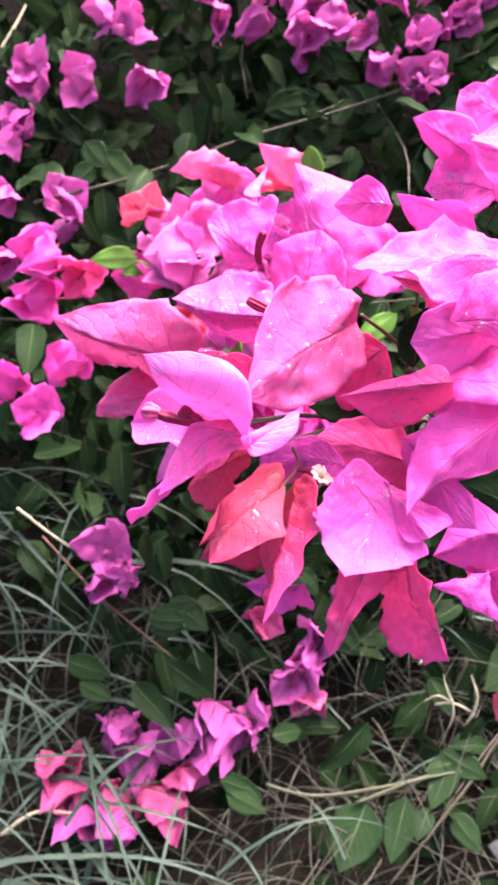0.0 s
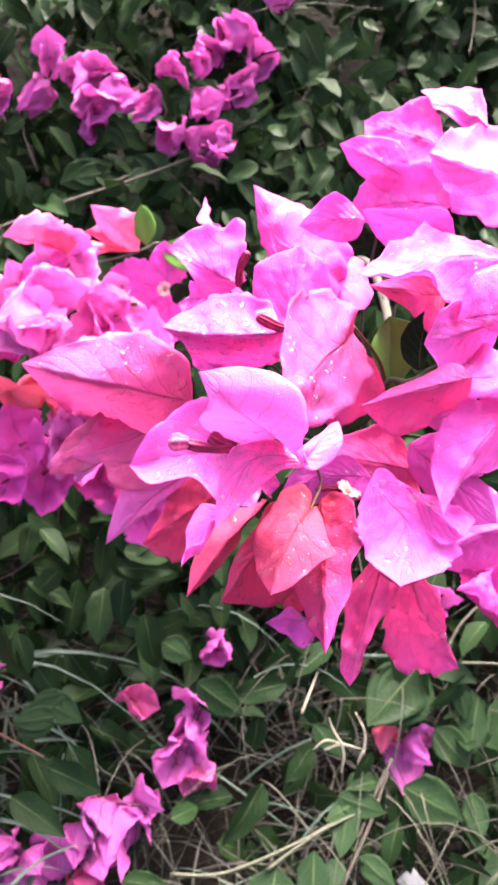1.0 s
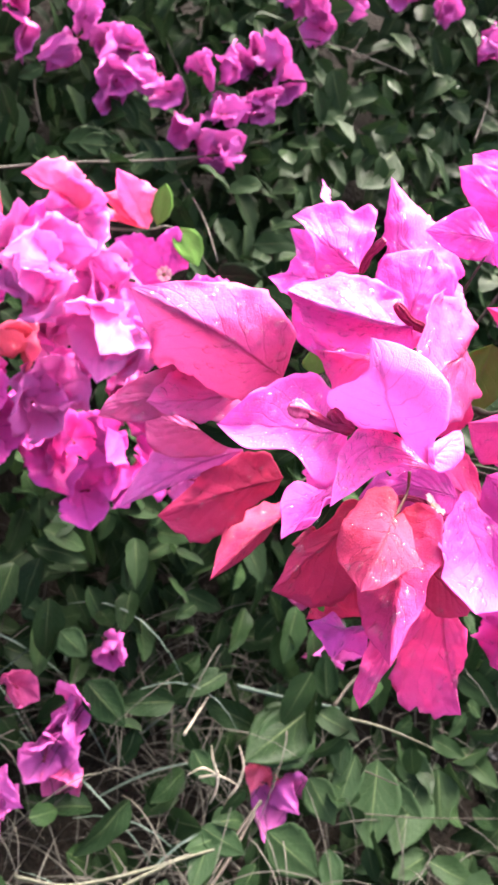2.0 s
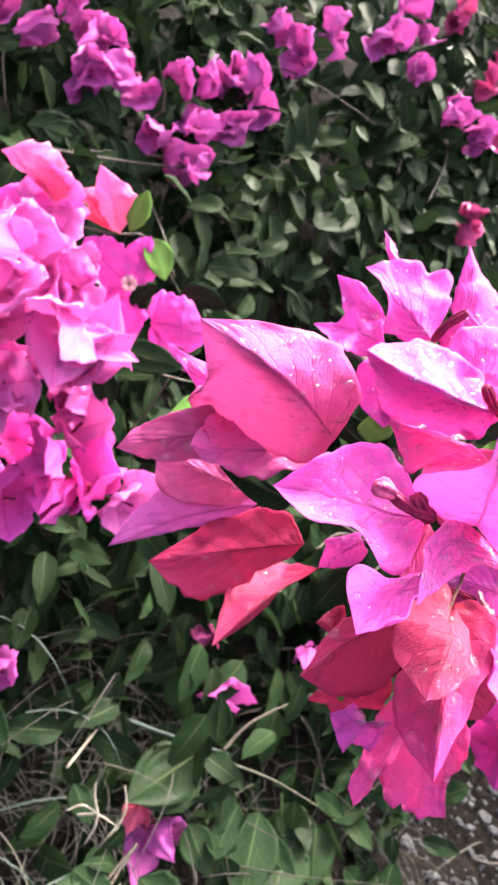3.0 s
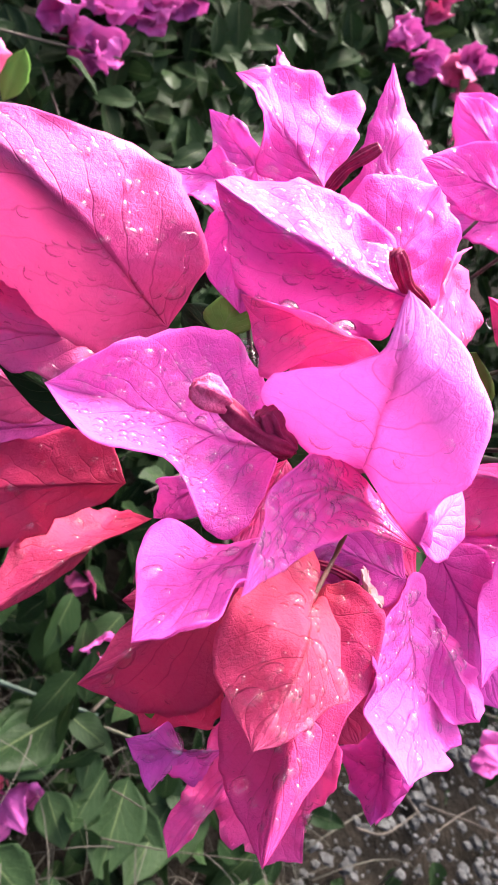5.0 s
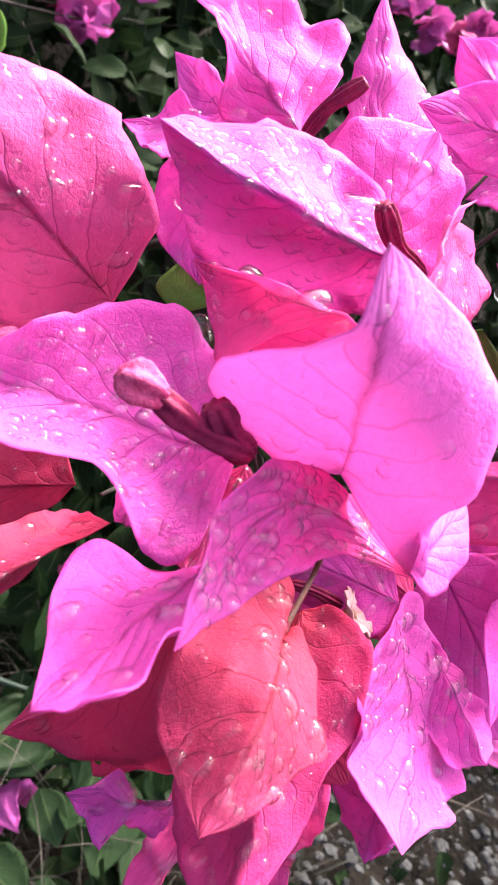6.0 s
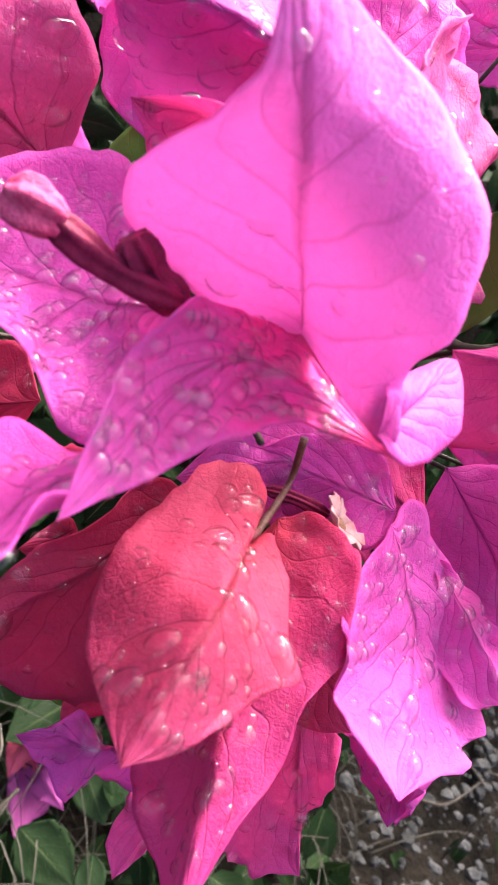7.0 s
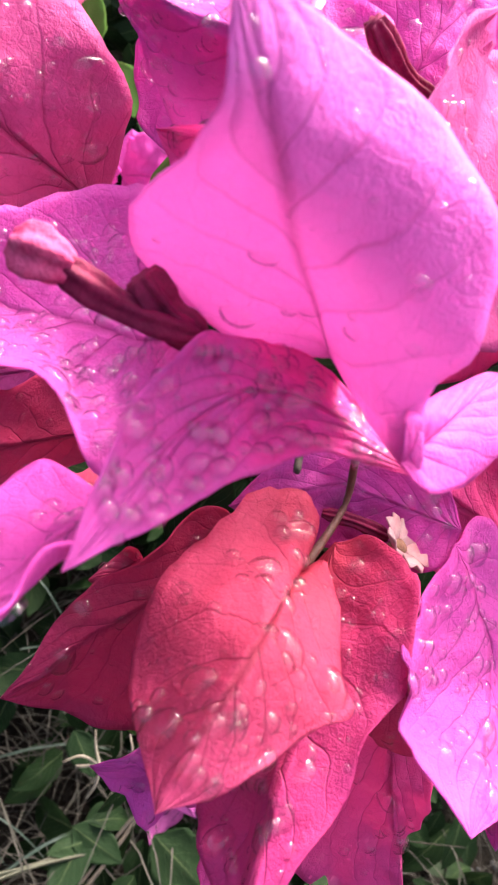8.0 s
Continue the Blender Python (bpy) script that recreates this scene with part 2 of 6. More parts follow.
        k = min(int(f), len(radii) - 2)
        e = f - k
        e = e * e * (3 - 2 * e)
        r = radii[k] * (1 - e) + radii[k + 1] * e
        for j in range(sides):
            w = 2 * math.pi * j / sides
            q = r * (1 + ribs * math.cos((7 if ribs > 0.2 else 5) * w + 2.2 * s))
            verts.append(p + q * (a * math.cos(w) + b * math.sin(w)))
    for i in range(steps):
        for j in range(sides):
            k = (j + 1) % sides
            faces.append((i * sides + j, i * sides + k, (i + 1) * sides + k, (i + 1) * sides + j))
    faces.append(tuple(range(sides))[::-1])
    faces.append(tuple(steps * sides + j for j in range(sides)))
    return verts, faces


def tube(name, points, radii, material, parent=None, sides=8, steps=12, ribs=0.0):
    v, f = tube_data(points, radii, sides, steps, ribs)
    ob = mesh_object(name, v, f, material)
    return hang(ob, parent) if parent is not None else ob


SHEETS = {}
OUTWARD = Vector((-0.45, -0.55, 0.70))


def leaf_sheet(base, tip, left, right, mid=None, puff=0.05, crinkle=1.0, seed=0, n=26, half=8, thick=0.00022, ragged=1.0):
    """A bract or leaf as a thin closed shell: midrib, two curved edges, camber and crinkles."""
    base, tip = Vector(base), Vector(tip)
    left, right = [Vector(p) for p in left], [Vector(p) for p in right]
    le, ri = [base, *left, tip], [base, *right, tip]
    across = (left[-1] - right[-1]).normalized()
    axis = (tip - base).normalized()
    normal = axis.cross(across).normalized()
    length = (tip - base).length
    if mid is None:
        centre = (left[0] + left[-1] + right[0] + right[-1]) / 4
        mid = (base + tip) / 2 * 0.75 + centre * 0.25
    rib = [base, Vector(mid), tip]
    off = Vector((seed * 3.7, seed * 1.9, seed * 5.3))
    rows, uvs = [], []
    for i in range(n + 1):
        s = i / n
        m, l, r = spline(rib, s), spline(le, s), spline(ri, s)
        jag = 0.085 * ragged * min(1, 5 * s) * min(1, 5 * (1 - s))
        l = m + (l - m) * (1 + jag * (noise.noise(l * 170 + off) + 0.6 * noise.noise(l * 420 + off)))
        r = m + (r - m) * (1 + jag * (noise.noise(r * 170 + off) + 0.6 * noise.noise(r * 420 + off)))
        row = []
        for j in range(-half, half + 1):
            v = j / half
            e = l if v < 0 else r
            a = abs(v)
            p = m.lerp(e, a)
            width = (e - m).length
            grow = min(1, 4 * s) * min(1, 4 * (1 - s))
            q = p + off
            wave = noise.noise(q * 55) * 0.0018 + noise.noise(q * 140) * 0.0013 + noise.noise(q * 330) * 0.0006
            edge = a**3 * noise.noise(q * 120 + Vector((9, 2, 4))) * 0.0032
            lift = puff * width * 4 * a * (1 - a) + grow * crinkle * (wave + edge)
            row.append(p + normal * lift)
            uvs.append((s, 0.5 + v / 2))
        rows.append(row)
    w = 2 * half + 1
    flat = [p for row in rows for p in row]
    # normals of the sheet, to give it thickness
    verts, faces = [], []
    norms = []
    for i in range(n + 1):
        for j in range(w):
            du = rows[min(i + 1, n)][j] - rows[max(i - 1, 0)][j]
            dv = rows[i][min(j + 1, w - 1)] - rows[i][max(j - 1, 0)]
            c = du.cross(dv)
            norms.append(c.normalized() if c.length > 1e-12 else normal)
    verts = [p + q * thick * 0.5 for p, q in zip(flat, norms)] + [p - q * thick * 0.5 for p, q in zip(flat, norms)]
    k = len(flat)
    for i in range(n):
        for j in range(w - 1):
            a, b, c, d = i * w + j, (i + 1) * w + j, (i + 1) * w + j + 1, i * w + j + 1
            faces.append((a, b, c, d))
            faces.append((k + d, k + c, k + b, k + a))
        for j in (0, w - 1):
            a, b = i * w + j, (i + 1) * w + j
            faces.append((a, k + a, k + b, b) if j == 0 else (b, k + b, k + a, a))
    return verts, faces, uvs + uvs, rows, norms, length


def flat_rim(me, n, w):
    """The cut edge of a sheet keeps its own flat shading."""
    per_row = (w - 1) * 2 + 2
    for i in range(n - 1):
        for k in (per_row - 2, per_row - 1):
            me.polygons[i * per_row + k].use_smooth = False


def bract(flower, colour, base, tip, left, right, mid=None, puff=0.05, crinkle=1.0, drops=6, label="", keel=0.045):
    seed = len(SHEETS)
    if mid is None:
        # each half leans back a little from the midrib
        base, tip, sides = Vector(base), Vector(tip), [Vector(p) for p in (left[0], left[-1], right[0], right[-1])]
        mid = (base + tip) / 2 * 0.75 + sum(sides, Vector()) / 16 + OUTWARD * keel * (tip - base).length
    v, f, uv, rows, norms, length = leaf_sheet(base, tip, left, right, mid, puff, crinkle, seed, 40, 12, ragged=crinkle**1.5)
    ob = mesh_object("bract", v, f, BRACT[colour], uvs=uv)
    flat_rim(ob.data, len(rows), len(rows[0]))
    hang(ob, flower)
    if label:
        tagged(ob, label)
    SHEETS[ob.name] = (rows, norms, drops, seed)
    half = len(rows[0]) // 2
    rib = [rows[k][half] for k in range(0, len(rows) - 2, 3)]
    size = 0.00023 * min(1.3, length / 0.04)
    tagged(hang(tube("midrib", rib, [size * 2.8, size * 1.8, size * 0.5], VEIN, None, 6, 20), ob), "thin dark red midrib")
    return ob


def green_leaf(holder, base, tip, left, right, young=False):
    seed = 100 + len(SHEETS)
    v, f, uv, rows, norms, length = leaf_sheet(base, tip, left, right, None, 0.08, 0.6, seed, 12, 5, 0.0003)
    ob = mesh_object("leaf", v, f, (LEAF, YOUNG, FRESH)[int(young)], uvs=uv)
    return hang(ob, holder)


def flower_at(place, label, group="flowers of the near cluster"):
    return tagged(empty_at("bougainvillea_flower", place), label, "flower", group)


def flower_tube(flower, base, tip, radius=0.0013, open_star=False):
    """The true flower: a ribbed tube, narrow in the middle, with a swollen bud on top."""
    b, t = Vector(base), Vector(tip)
    bend = (b + t) / 2 + (t - b).cross(Vector((0.2, 0.9, 0.3))).normalized() * (t - b).length * 0.08
    ob = tube("flower_tube", [b, bend, t], [radius * 0.7, radius * 1.1, radius * 1.2, radius * 1.05, radius * 1.1, radius * 1.3, radius * 1.25, radius * 0.95], TUBE, flower, 56, 24, 0.22 if open_star else 0.14)
    if not open_star:
        d = (t - b).normalized()
        cap = tube("bud", [t - d * radius, t + d * radius * 1.6, t + d * radius * 3.6], [radius * 1.15, radius * 1.6, radius * 1.95, radius * 1.8, radius * 0.9], BUD, flower, 56, 24, 0.18)
        tagged(cap, "closed pinkish bud")
    return ob


def star(flower, centre, facing, radius=0.0042):
    """The small open cream flower: five notched lobes round a throat."""
    c, d = Vector(centre), Vector(facing).normalized()
    a = d.cross(Vector((0.1, 0.3, 0.95))).normalized()
    b = d.cross(a)
    verts, faces, uvs = [], [], []
    for k in range(5):
        w0 = 2 * math.pi * k / 5
        ring = [(0.14, -0.34, 0.0), (0.55, -0.66, 0.26), (0.90, -0.56, 0.36), (1.04, -0.30, 0.34), (0.86, 0.0, 0.42), (1.04, 0.30, 0.34), (0.90, 0.56, 0.36), (0.55, 0.66, 0.26), (0.14, 0.34, 0.0)]
        start = len(verts)
        for lift in (0.0, -0.05):
            for r, w, h in ring:
                ang = w0 + w
                verts.append(c + radius * (r * (a * math.cos(ang) + b * math.sin(ang)) + (h + lift) * d))
            verts.append(c + radius * (0.58 * (a * math.cos(w0) + b * math.sin(w0)) + (0.12 + lift) * d))
        for i in range(8):
            faces.append((start + i, start + i + 1, start + 9))
            faces.append((start + 10 + i + 1, start + 10 + i, start + 19))
            faces.append((start + i + 1, start + i, start + 10 + i, start + 10 + i + 1))
    ob = hang(mesh_object("petal_ring", verts, faces, LOBE), flower)
    tagged(ob, "cream five-lobed petal ring")
    tube("throat", [c - d * radius * 0.5, c - d * radius * 0.1, c + d * radius * 0.14], [radius * 0.3, radius * 0.3, radius * 0.22], HEART, flower, 10, 4)
    return ob


# ---- ground and bank ----
BANK = [(-60.0, 0.0), (0.42, 0.0), (0.56, 0.08), (0.70, 0.20), (1.15, 0.60), (1.40, 0.80), (2.2, 1.38), (3.2, 2.05), (4.2, 2.3), (60.0, 2.3)]


def bank_z(x, y):
    """Height of the leafy bank under a place."""
    for (y0, z0), (y1, z1) in zip(BANK, BANK[1:]):
        if y <= y1:
            return z0 + (z1 - z0) * (y - y0) / (y1 - y0)
    return BANK[-1][1]


def sunk(y):
    """How far the soil lies under the tips of the bush."""
    return 0.10 * min(1, max(0, (y - 0.45) * 4)) + 0.20 * min(1, max(0, (y - 0.72) * 3))


def hollow(x, y):
    """Shaded hollow of the soil under the leaves, none beside the gravel."""
    return 0.07 * min(1, max(0, (y - 0.42) * 6)) * min(1, max(0, (0.55 - x) * 6))


def spread(lo, hi, n, power):
    return [lo + (hi - lo) * (i / n) ** power for i in range(n + 1)]


xs = [-x for x in spread(0.9, 60, 14, 3)[::-1]] + [-0.85 + 0.05 * i for i in range(45)] + spread(1.4, 60, 14, 3)
ys = [-y for y in spread(0.1, 60, 14, 3)[::-1]] + [0.0 + 0.05 * i for i in range(66)] + spread(3.3, 60, 14, 3)
gv = [(x, y, bank_z(x, y) - sunk(y) - hollow(x, y) + 0.03 * noise.noise(Vector((x * 6, y * 6, 0))) + 0.012 * noise.noise(Vector((x * 25, y * 25, 3)))) for y in ys for x in xs]
gf = [(j * len(xs) + i, j * len(xs) + i + 1, (j + 1) * len(xs) + i + 1, (j + 1) * len(xs) + i) for j in range(len(ys) - 1) for i in range(len(xs) - 1)]
# the soil colour already holds the shade of the plants above it
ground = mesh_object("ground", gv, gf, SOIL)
tagged(ground, "soil rising into a planted bank, shade darkened into its colour", "ground", kind="structure")


def ground_z(x, y):
    return bank_z(x, y) - sunk(y)


# ---- the near flower cluster ----
flower = flower_at((-0.0113, 0.2544, 0.6899), "open pink flower with two dark red tubes, wet with rain")
bract(flower, "pale", (-0.0150, 0.2590, 0.6860), (-0.0447, 0.2871, 0.6680), [(-0.0140, 0.2822, 0.6908), (-0.0232, 0.2920, 0.6874), (-0.0370, 0.2868, 0.6800)], [(-0.0142, 0.2552, 0.6761), (-0.0213, 0.2520, 0.6704), (-0.0252, 0.2661, 0.6717), (-0.0405, 0.2703, 0.6700)], (-0.0235, 0.2800, 0.6735), 0.06, 1.0, 36)
bract(flower, "rose", (-0.0109, 0.2611, 0.6844), (-0.0146, 0.2521, 0.6699), [(-0.0146, 0.2625, 0.6765), (-0.0172, 0.2562, 0.6706)], [(-0.0062, 0.2587, 0.6813), (-0.0071, 0.2537, 0.6743)], None, 0.05, 0.8, 3)
bract(flower, "lilac", (-0.0003, 0.2558, 0.6907), (-0.0319, 0.2408, 0.7242), [(-0.0113, 0.2568, 0.6892), (-0.0253, 0.2624, 0.6948), (-0.0283, 0.2426, 0.7121)], [(0.0013, 0.2365, 0.6908), (0.0007, 0.2389, 0.6973), (0.0011, 0.2395, 0.7042), (-0.0007, 0.2427, 0.7142), (-0.0083, 0.2469, 0.7192), (-0.0203, 0.2457, 0.7222)], (-0.0200, 0.2435, 0.7098), 0.02, 0.6, 3)
flower_tube(flower, (-0.0162, 0.2555, 0.6891), (-0.0315, 0.2597, 0.6906), 0.0014)
flower_tube(flower, (-0.0152, 0.2565, 0.6881), (-0.0230, 0.2594, 0.6922), 0.0017, True)
flower = flower_at((-0.0014, 0.2420, 0.6846), "bright pink flower curling its bracts downward")
bract(flower, "hot", (0.0097, 0.2419, 0.6866), (-0.0290, 0.2310, 0.6768), [(-0.0027, 0.2545, 0.6907), (-0.0139, 0.2519, 0.6922), (-0.0202, 0.2496, 0.6900), (-0.0254, 0.2412, 0.6847)], [(-0.0031, 0.2440, 0.6858), (-0.0116, 0.2408, 0.6832), (-0.0196, 0.2364, 0.6797)], (-0.0108, 0.2493, 0.6881), 0.1, 1.0, 20)
bract(flower, "pink", (-0.0137, 0.2488, 0.6759), (-0.0392, 0.2318, 0.6635), [(-0.0206, 0.2536, 0.6689), (-0.0298, 0.2576, 0.6651)], [(-0.0267, 0.2334, 0.6777), (-0.0371, 0.2250, 0.6733)], None, 0.08, 1.0, 2)
bract(flower, "pale", (-0.0004, 0.2360, 0.6917), (0.0173, 0.2511, 0.6970), [(-0.0016, 0.2378, 0.6961), (0.0108, 0.2486, 0.6953)], [(0.0029, 0.2334, 0.6906), (0.0115, 0.2387, 0.6909), (0.0163, 0.2442, 0.6936)], None, 0.08, 0.7, 0)
flower = flower_at((0.0121, 0.2599, 0.6597), "coral and rose flower hanging tip down on a thin stem")
bract(flower, "coral", (0.0110, 0.2539, 0.6608), (-0.0128, 0.2229, 0.6540), [(0.0134, 0.2599, 0.6647), (0.0084, 0.2645, 0.6647), (-0.0054, 0.2552, 0.6603), (-0.0121, 0.2425, 0.6532)], [(0.0137, 0.2529, 0.6634), (0.0121, 0.2379, 0.6601), (0.0129, 0.2338, 0.6573), (0.0053, 0.2309, 0.6577), (-0.0021, 0.2260, 0.6552)], (-0.0040, 0.2345, 0.6640), 0.02, 0.85, 14)
bract(flower, "ember", (0.0178, 0.2595, 0.6618), (0.0053, 0.2175, 0.6304), [(0.0041, 0.2493, 0.6379), (0.0070, 0.2391, 0.6272)], [(0.0228, 0.2571, 0.6649), (0.0261, 0.2468, 0.6644), (0.0187, 0.2320, 0.6445)], None, 0.06, 1.0, 12)
bract(flower, "red", (0.0075, 0.2663, 0.6565), (-0.0181, 0.2592, 0.6232), [(0.0026, 0.2681, 0.6562), (-0.0068, 0.2671, 0.6442), (-0.0126, 0.2651, 0.6334)], [(0.0060, 0.2516, 0.6318), (0.0020, 0.2621, 0.6158)], None, 0.06, 1.0, 6)
bract(flower, "violet", (0.0302, 0.2672, 0.6711), (0.0052, 0.2684, 0.6577), [(0.0224, 0.2739, 0.6714), (0.0111, 0.2720, 0.6661)], [(0.0284, 0.2637, 0.6605), (0.0157, 0.2651, 0.6559)], None, 0.05, 0.9, 6)
star(flower, (0.0266, 0.2578, 0.6643), (0.2766, -0.1865, 0.8137), 0.0046)
flower_tube(flower, (0.0178, 0.2655, 0.6618), (0.0266, 0.2608, 0.6633), 0.0008, True)
tube("stalk", [(0.0163, 0.2636, 0.6732), (0.0183, 0.2626, 0.6654), (0.0110, 0.2539, 0.6608)], [0.0006, 0.0005, 0.0007], REDSTEM, flower)
flower = flower_at((0.0130, 0.3046, 0.7141), "pink flower sprinkled with raindrops and two red tubes")
bract(flower, "violet", (0.0086, 0.2842, 0.7148), (-0.0283, 0.3065, 0.7110), [(0.0078, 0.2972, 0.7207), (-0.0035, 0.3102, 0.7217), (-0.0185, 0.3130, 0.7141)], [(0.0134, 0.2872, 0.7059), (0.0066, 0.2954, 0.6983), (-0.0094, 0.3057, 0.6949), (-0.0205, 0.3085, 0.7044)], (-0.0118, 0.2930, 0.7117), 0.05, 1.6, 36)
bract(flower, "pink", (0.0053, 0.3233, 0.7181), (-0.0164, 0.3478, 0.7258), [(0.0113, 0.3385, 0.7361), (-0.0042, 0.3461, 0.7329)], [(-0.0051, 0.3316, 0.7118), (-0.0131, 0.3337, 0.7229)], (-0.0064, 0.3335, 0.7232), 0.06, 1.3, 8)
bract(flower, "pink", (0.0395, 0.3195, 0.7079), (0.0181, 0.3509, 0.7481), [(0.0226, 0.3373, 0.7168), (0.0182, 0.3447, 0.7340)], [(0.0500, 0.3270, 0.7150), (0.0567, 0.3424, 0.7256), (0.0445, 0.3600, 0.7357)], None, 0.08, 1.4, 10)
flower_tube(flower, (0.0045, 0.3221, 0.7182), (0.0060, 0.3179, 0.7326), 0.0011, True)
flower_tube(flower, (0.0157, 0.2854, 0.7145), (0.0001, 0.2854, 0.7209), 0.0013, True)
flower = flower_at((-0.0331, 0.3253, 0.6687), "large rose pink flower with a broad folded bract")
bract(flower, "blush", (-0.0155, 0.3112, 0.6779), (-0.0768, 0.3171, 0.6972), [(-0.0189, 0.3096, 0.6970), (-0.0356, 0.3135, 0.7073), (-0.0605, 0.3144, 0.7043)], [(-0.0228, 0.3072, 0.6690), (-0.0335, 0.3150, 0.6650), (-0.0455, 0.3440, 0.6572), (-0.0563, 0.3360, 0.6642), (-0.0649, 0.3163, 0.6801)], (-0.0530, 0.3004, 0.6950), 0.02, 1.0, 26)
bract(flower, "blush", (-0.0150, 0.3130, 0.6700), (-0.0621, 0.3105, 0.6605), [(-0.0290, 0.3240, 0.6690), (-0.0440, 0.3320, 0.6640), (-0.0540, 0.3240, 0.6630)], [(-0.0255, 0.3085, 0.6630), (-0.0375, 0.3085, 0.6572), (-0.0500, 0.3095, 0.6566)], (-0.0410, 0.3150, 0.6625), 0.05, 1.3, 10)
bract(flower, "dusky", (-0.0390, 0.3286, 0.6602), (-0.0687, 0.3403, 0.6364), [(-0.0486, 0.3370, 0.6630), (-0.0632, 0.3414, 0.6483)], [(-0.0446, 0.3276, 0.6485), (-0.0572, 0.3330, 0.6395)], None, 0.06, 1.5, 3)
bract(flower, "pink", (-0.0446, 0.3363, 0.6680), (-0.0632, 0.3525, 0.6731), [(-0.0473, 0.3412, 0.6747), (-0.0562, 0.3475, 0.6737)], [(-0.0496, 0.3388, 0.6654), (-0.0568, 0.3457, 0.6687)], None, 0.05, 1.0, 2)
flower = flower_at((0.0094, 0.2910, 0.7032), "small rose flower tucked behind wet pink bracts")
bract(flower, "rose", (-0.0049, 0.2701, 0.7072), (-0.0175, 0.2932, 0.6975), [(-0.0085, 0.2751, 0.7056), (-0.0172, 0.2769, 0.7040)], [(-0.0098, 0.2742, 0.6990), (-0.0137, 0.2778, 0.6908)], None, 0.08, 1.0, 5)
bract(flower, "rose", (0.0023, 0.2706, 0.7055), (-0.0117, 0.2731, 0.6908), [(-0.0033, 0.2753, 0.7055), (-0.0093, 0.2782, 0.6993)], [(0.0030, 0.2674, 0.7007), (-0.0036, 0.2696, 0.6946)], None, 0.06, 1.0, 5)
bract(flower, "rose", (0.0534, 0.3030, 0.6926), (0.0296, 0.3088, 0.6640), [(0.0440, 0.3115, 0.6941), (0.0323, 0.3140, 0.6792)], [(0.0556, 0.2948, 0.6798), (0.0408, 0.3001, 0.6654)], None, 0.06, 1.0, 3)
bract(flower, "violet", (-0.0134, 0.3202, 0.7075), (-0.0063, 0.3056, 0.6898), [(-0.0171, 0.3200, 0.7009), (-0.0139, 0.3130, 0.6921)], [(-0.0065, 0.3121, 0.7029), (-0.0044, 0.3062, 0.6944)], None, 0.06, 1.0, 4)
flower = flower_at((0.0094, 0.3528, 0.7116), "magenta flower with pointed ragged bracts")
bract(flower, "violet", (0.0215, 0.3661, 0.7042), (0.0048, 0.3927, 0.7104), [(0.0183, 0.3725, 0.7092), (0.0089, 0.3812, 0.7136)], [(0.0133, 0.3706, 0.6974), (0.0067, 0.3770, 0.7016)], None, 0.05, 1.5, 2)
bract(flower, "violet", (0.0043, 0.3430, 0.7059), (-0.0068, 0.3712, 0.6943), [(0.0020, 0.3503, 0.7107), (-0.0028, 0.3561, 0.7073)], [(-0.0006, 0.3455, 0.6983), (-0.0110, 0.3448, 0.6990)], None, 0.05, 1.6, 3)
bract(flower, "pink", (0.0024, 0.3493, 0.7246), (0.0086, 0.3875, 0.7346), [(0.0029, 0.3625, 0.7260), (0.0038, 0.3710, 0.7292)], [(0.0065, 0.3602, 0.7291), (-0.0006, 0.3603, 0.7327)], None, 0.05, 1.0, 1)
flower = flower_at((0.0091, 0.3099, 0.6370), "dark red flower drooping under the cluster")
bract(flower, "red", (0.0016, 0.3140, 0.6351), (-0.0294, 0.3479, 0.5886), [(-0.0040, 0.3270, 0.6372), (-0.0142, 0.3430, 0.6199)], [(-0.0015, 0.3173, 0.6193), (-0.0174, 0.3252, 0.5934)], (-0.0144, 0.3281, 0.6147), 0.06, 1.3, 7)
bract(flower, "red", (0.0199, 0.3205, 0.6223), (-0.0213, 0.2974, 0.5959), [(0.0214, 0.3402, 0.6084), (-0.0066, 0.3266, 0.6054)], [(0.0145, 0.3244, 0.6120), (0.0014, 0.3123, 0.6032)], None, 0.1, 1.3, 8)
bract(flower, "violet", (0.0058, 0.2953, 0.6536), (0.0236, 0.3249, 0.6196), [(0.0126, 0.3091, 0.6470), (0.0099, 0.3140, 0.6391)], [(0.0183, 0.3026, 0.6420), (0.0163, 0.3067, 0.6343)], None, 0.05, 1.0, 1)
flower = flower_at((-0.0085, 0.3392, 0.6323), "magenta flower with wide spreading bracts")
bract(flower, "mauve", (-0.0051, 0.3415, 0.6296), (-0.0453, 0.3530, 0.5876), [(-0.0176, 0.3530, 0.6342), (-0.0361, 0.3581, 0.6146)], [(-0.0104, 0.3417, 0.6210), (-0.0232, 0.3459, 0.6089)], None, 0.05, 1.4, 3)
bract(flower, "dusky", (-0.0119, 0.3369, 0.6351), (-0.0449, 0.3595, 0.6302), [(-0.0192, 0.3442, 0.6392), (-0.0395, 0.3588, 0.6379)], [(-0.0196, 0.3385, 0.6258), (-0.0385, 0.3496, 0.6188)], None, 0.06, 1.0, 2)
flower = flower_at((0.0458, 0.2658, 0.6107), "magenta flower hanging ragged at the bottom of the cluster")
bract(flower, "violet", (0.0221, 0.2532, 0.6160), (-0.0018, 0.2554, 0.6135), [(0.0157, 0.2549, 0.6110), (0.0083, 0.2565, 0.6164)], [(0.0259, 0.2574, 0.5997), (0.0141, 0.2541, 0.5987)], None, 0.05, 1.7, 2)
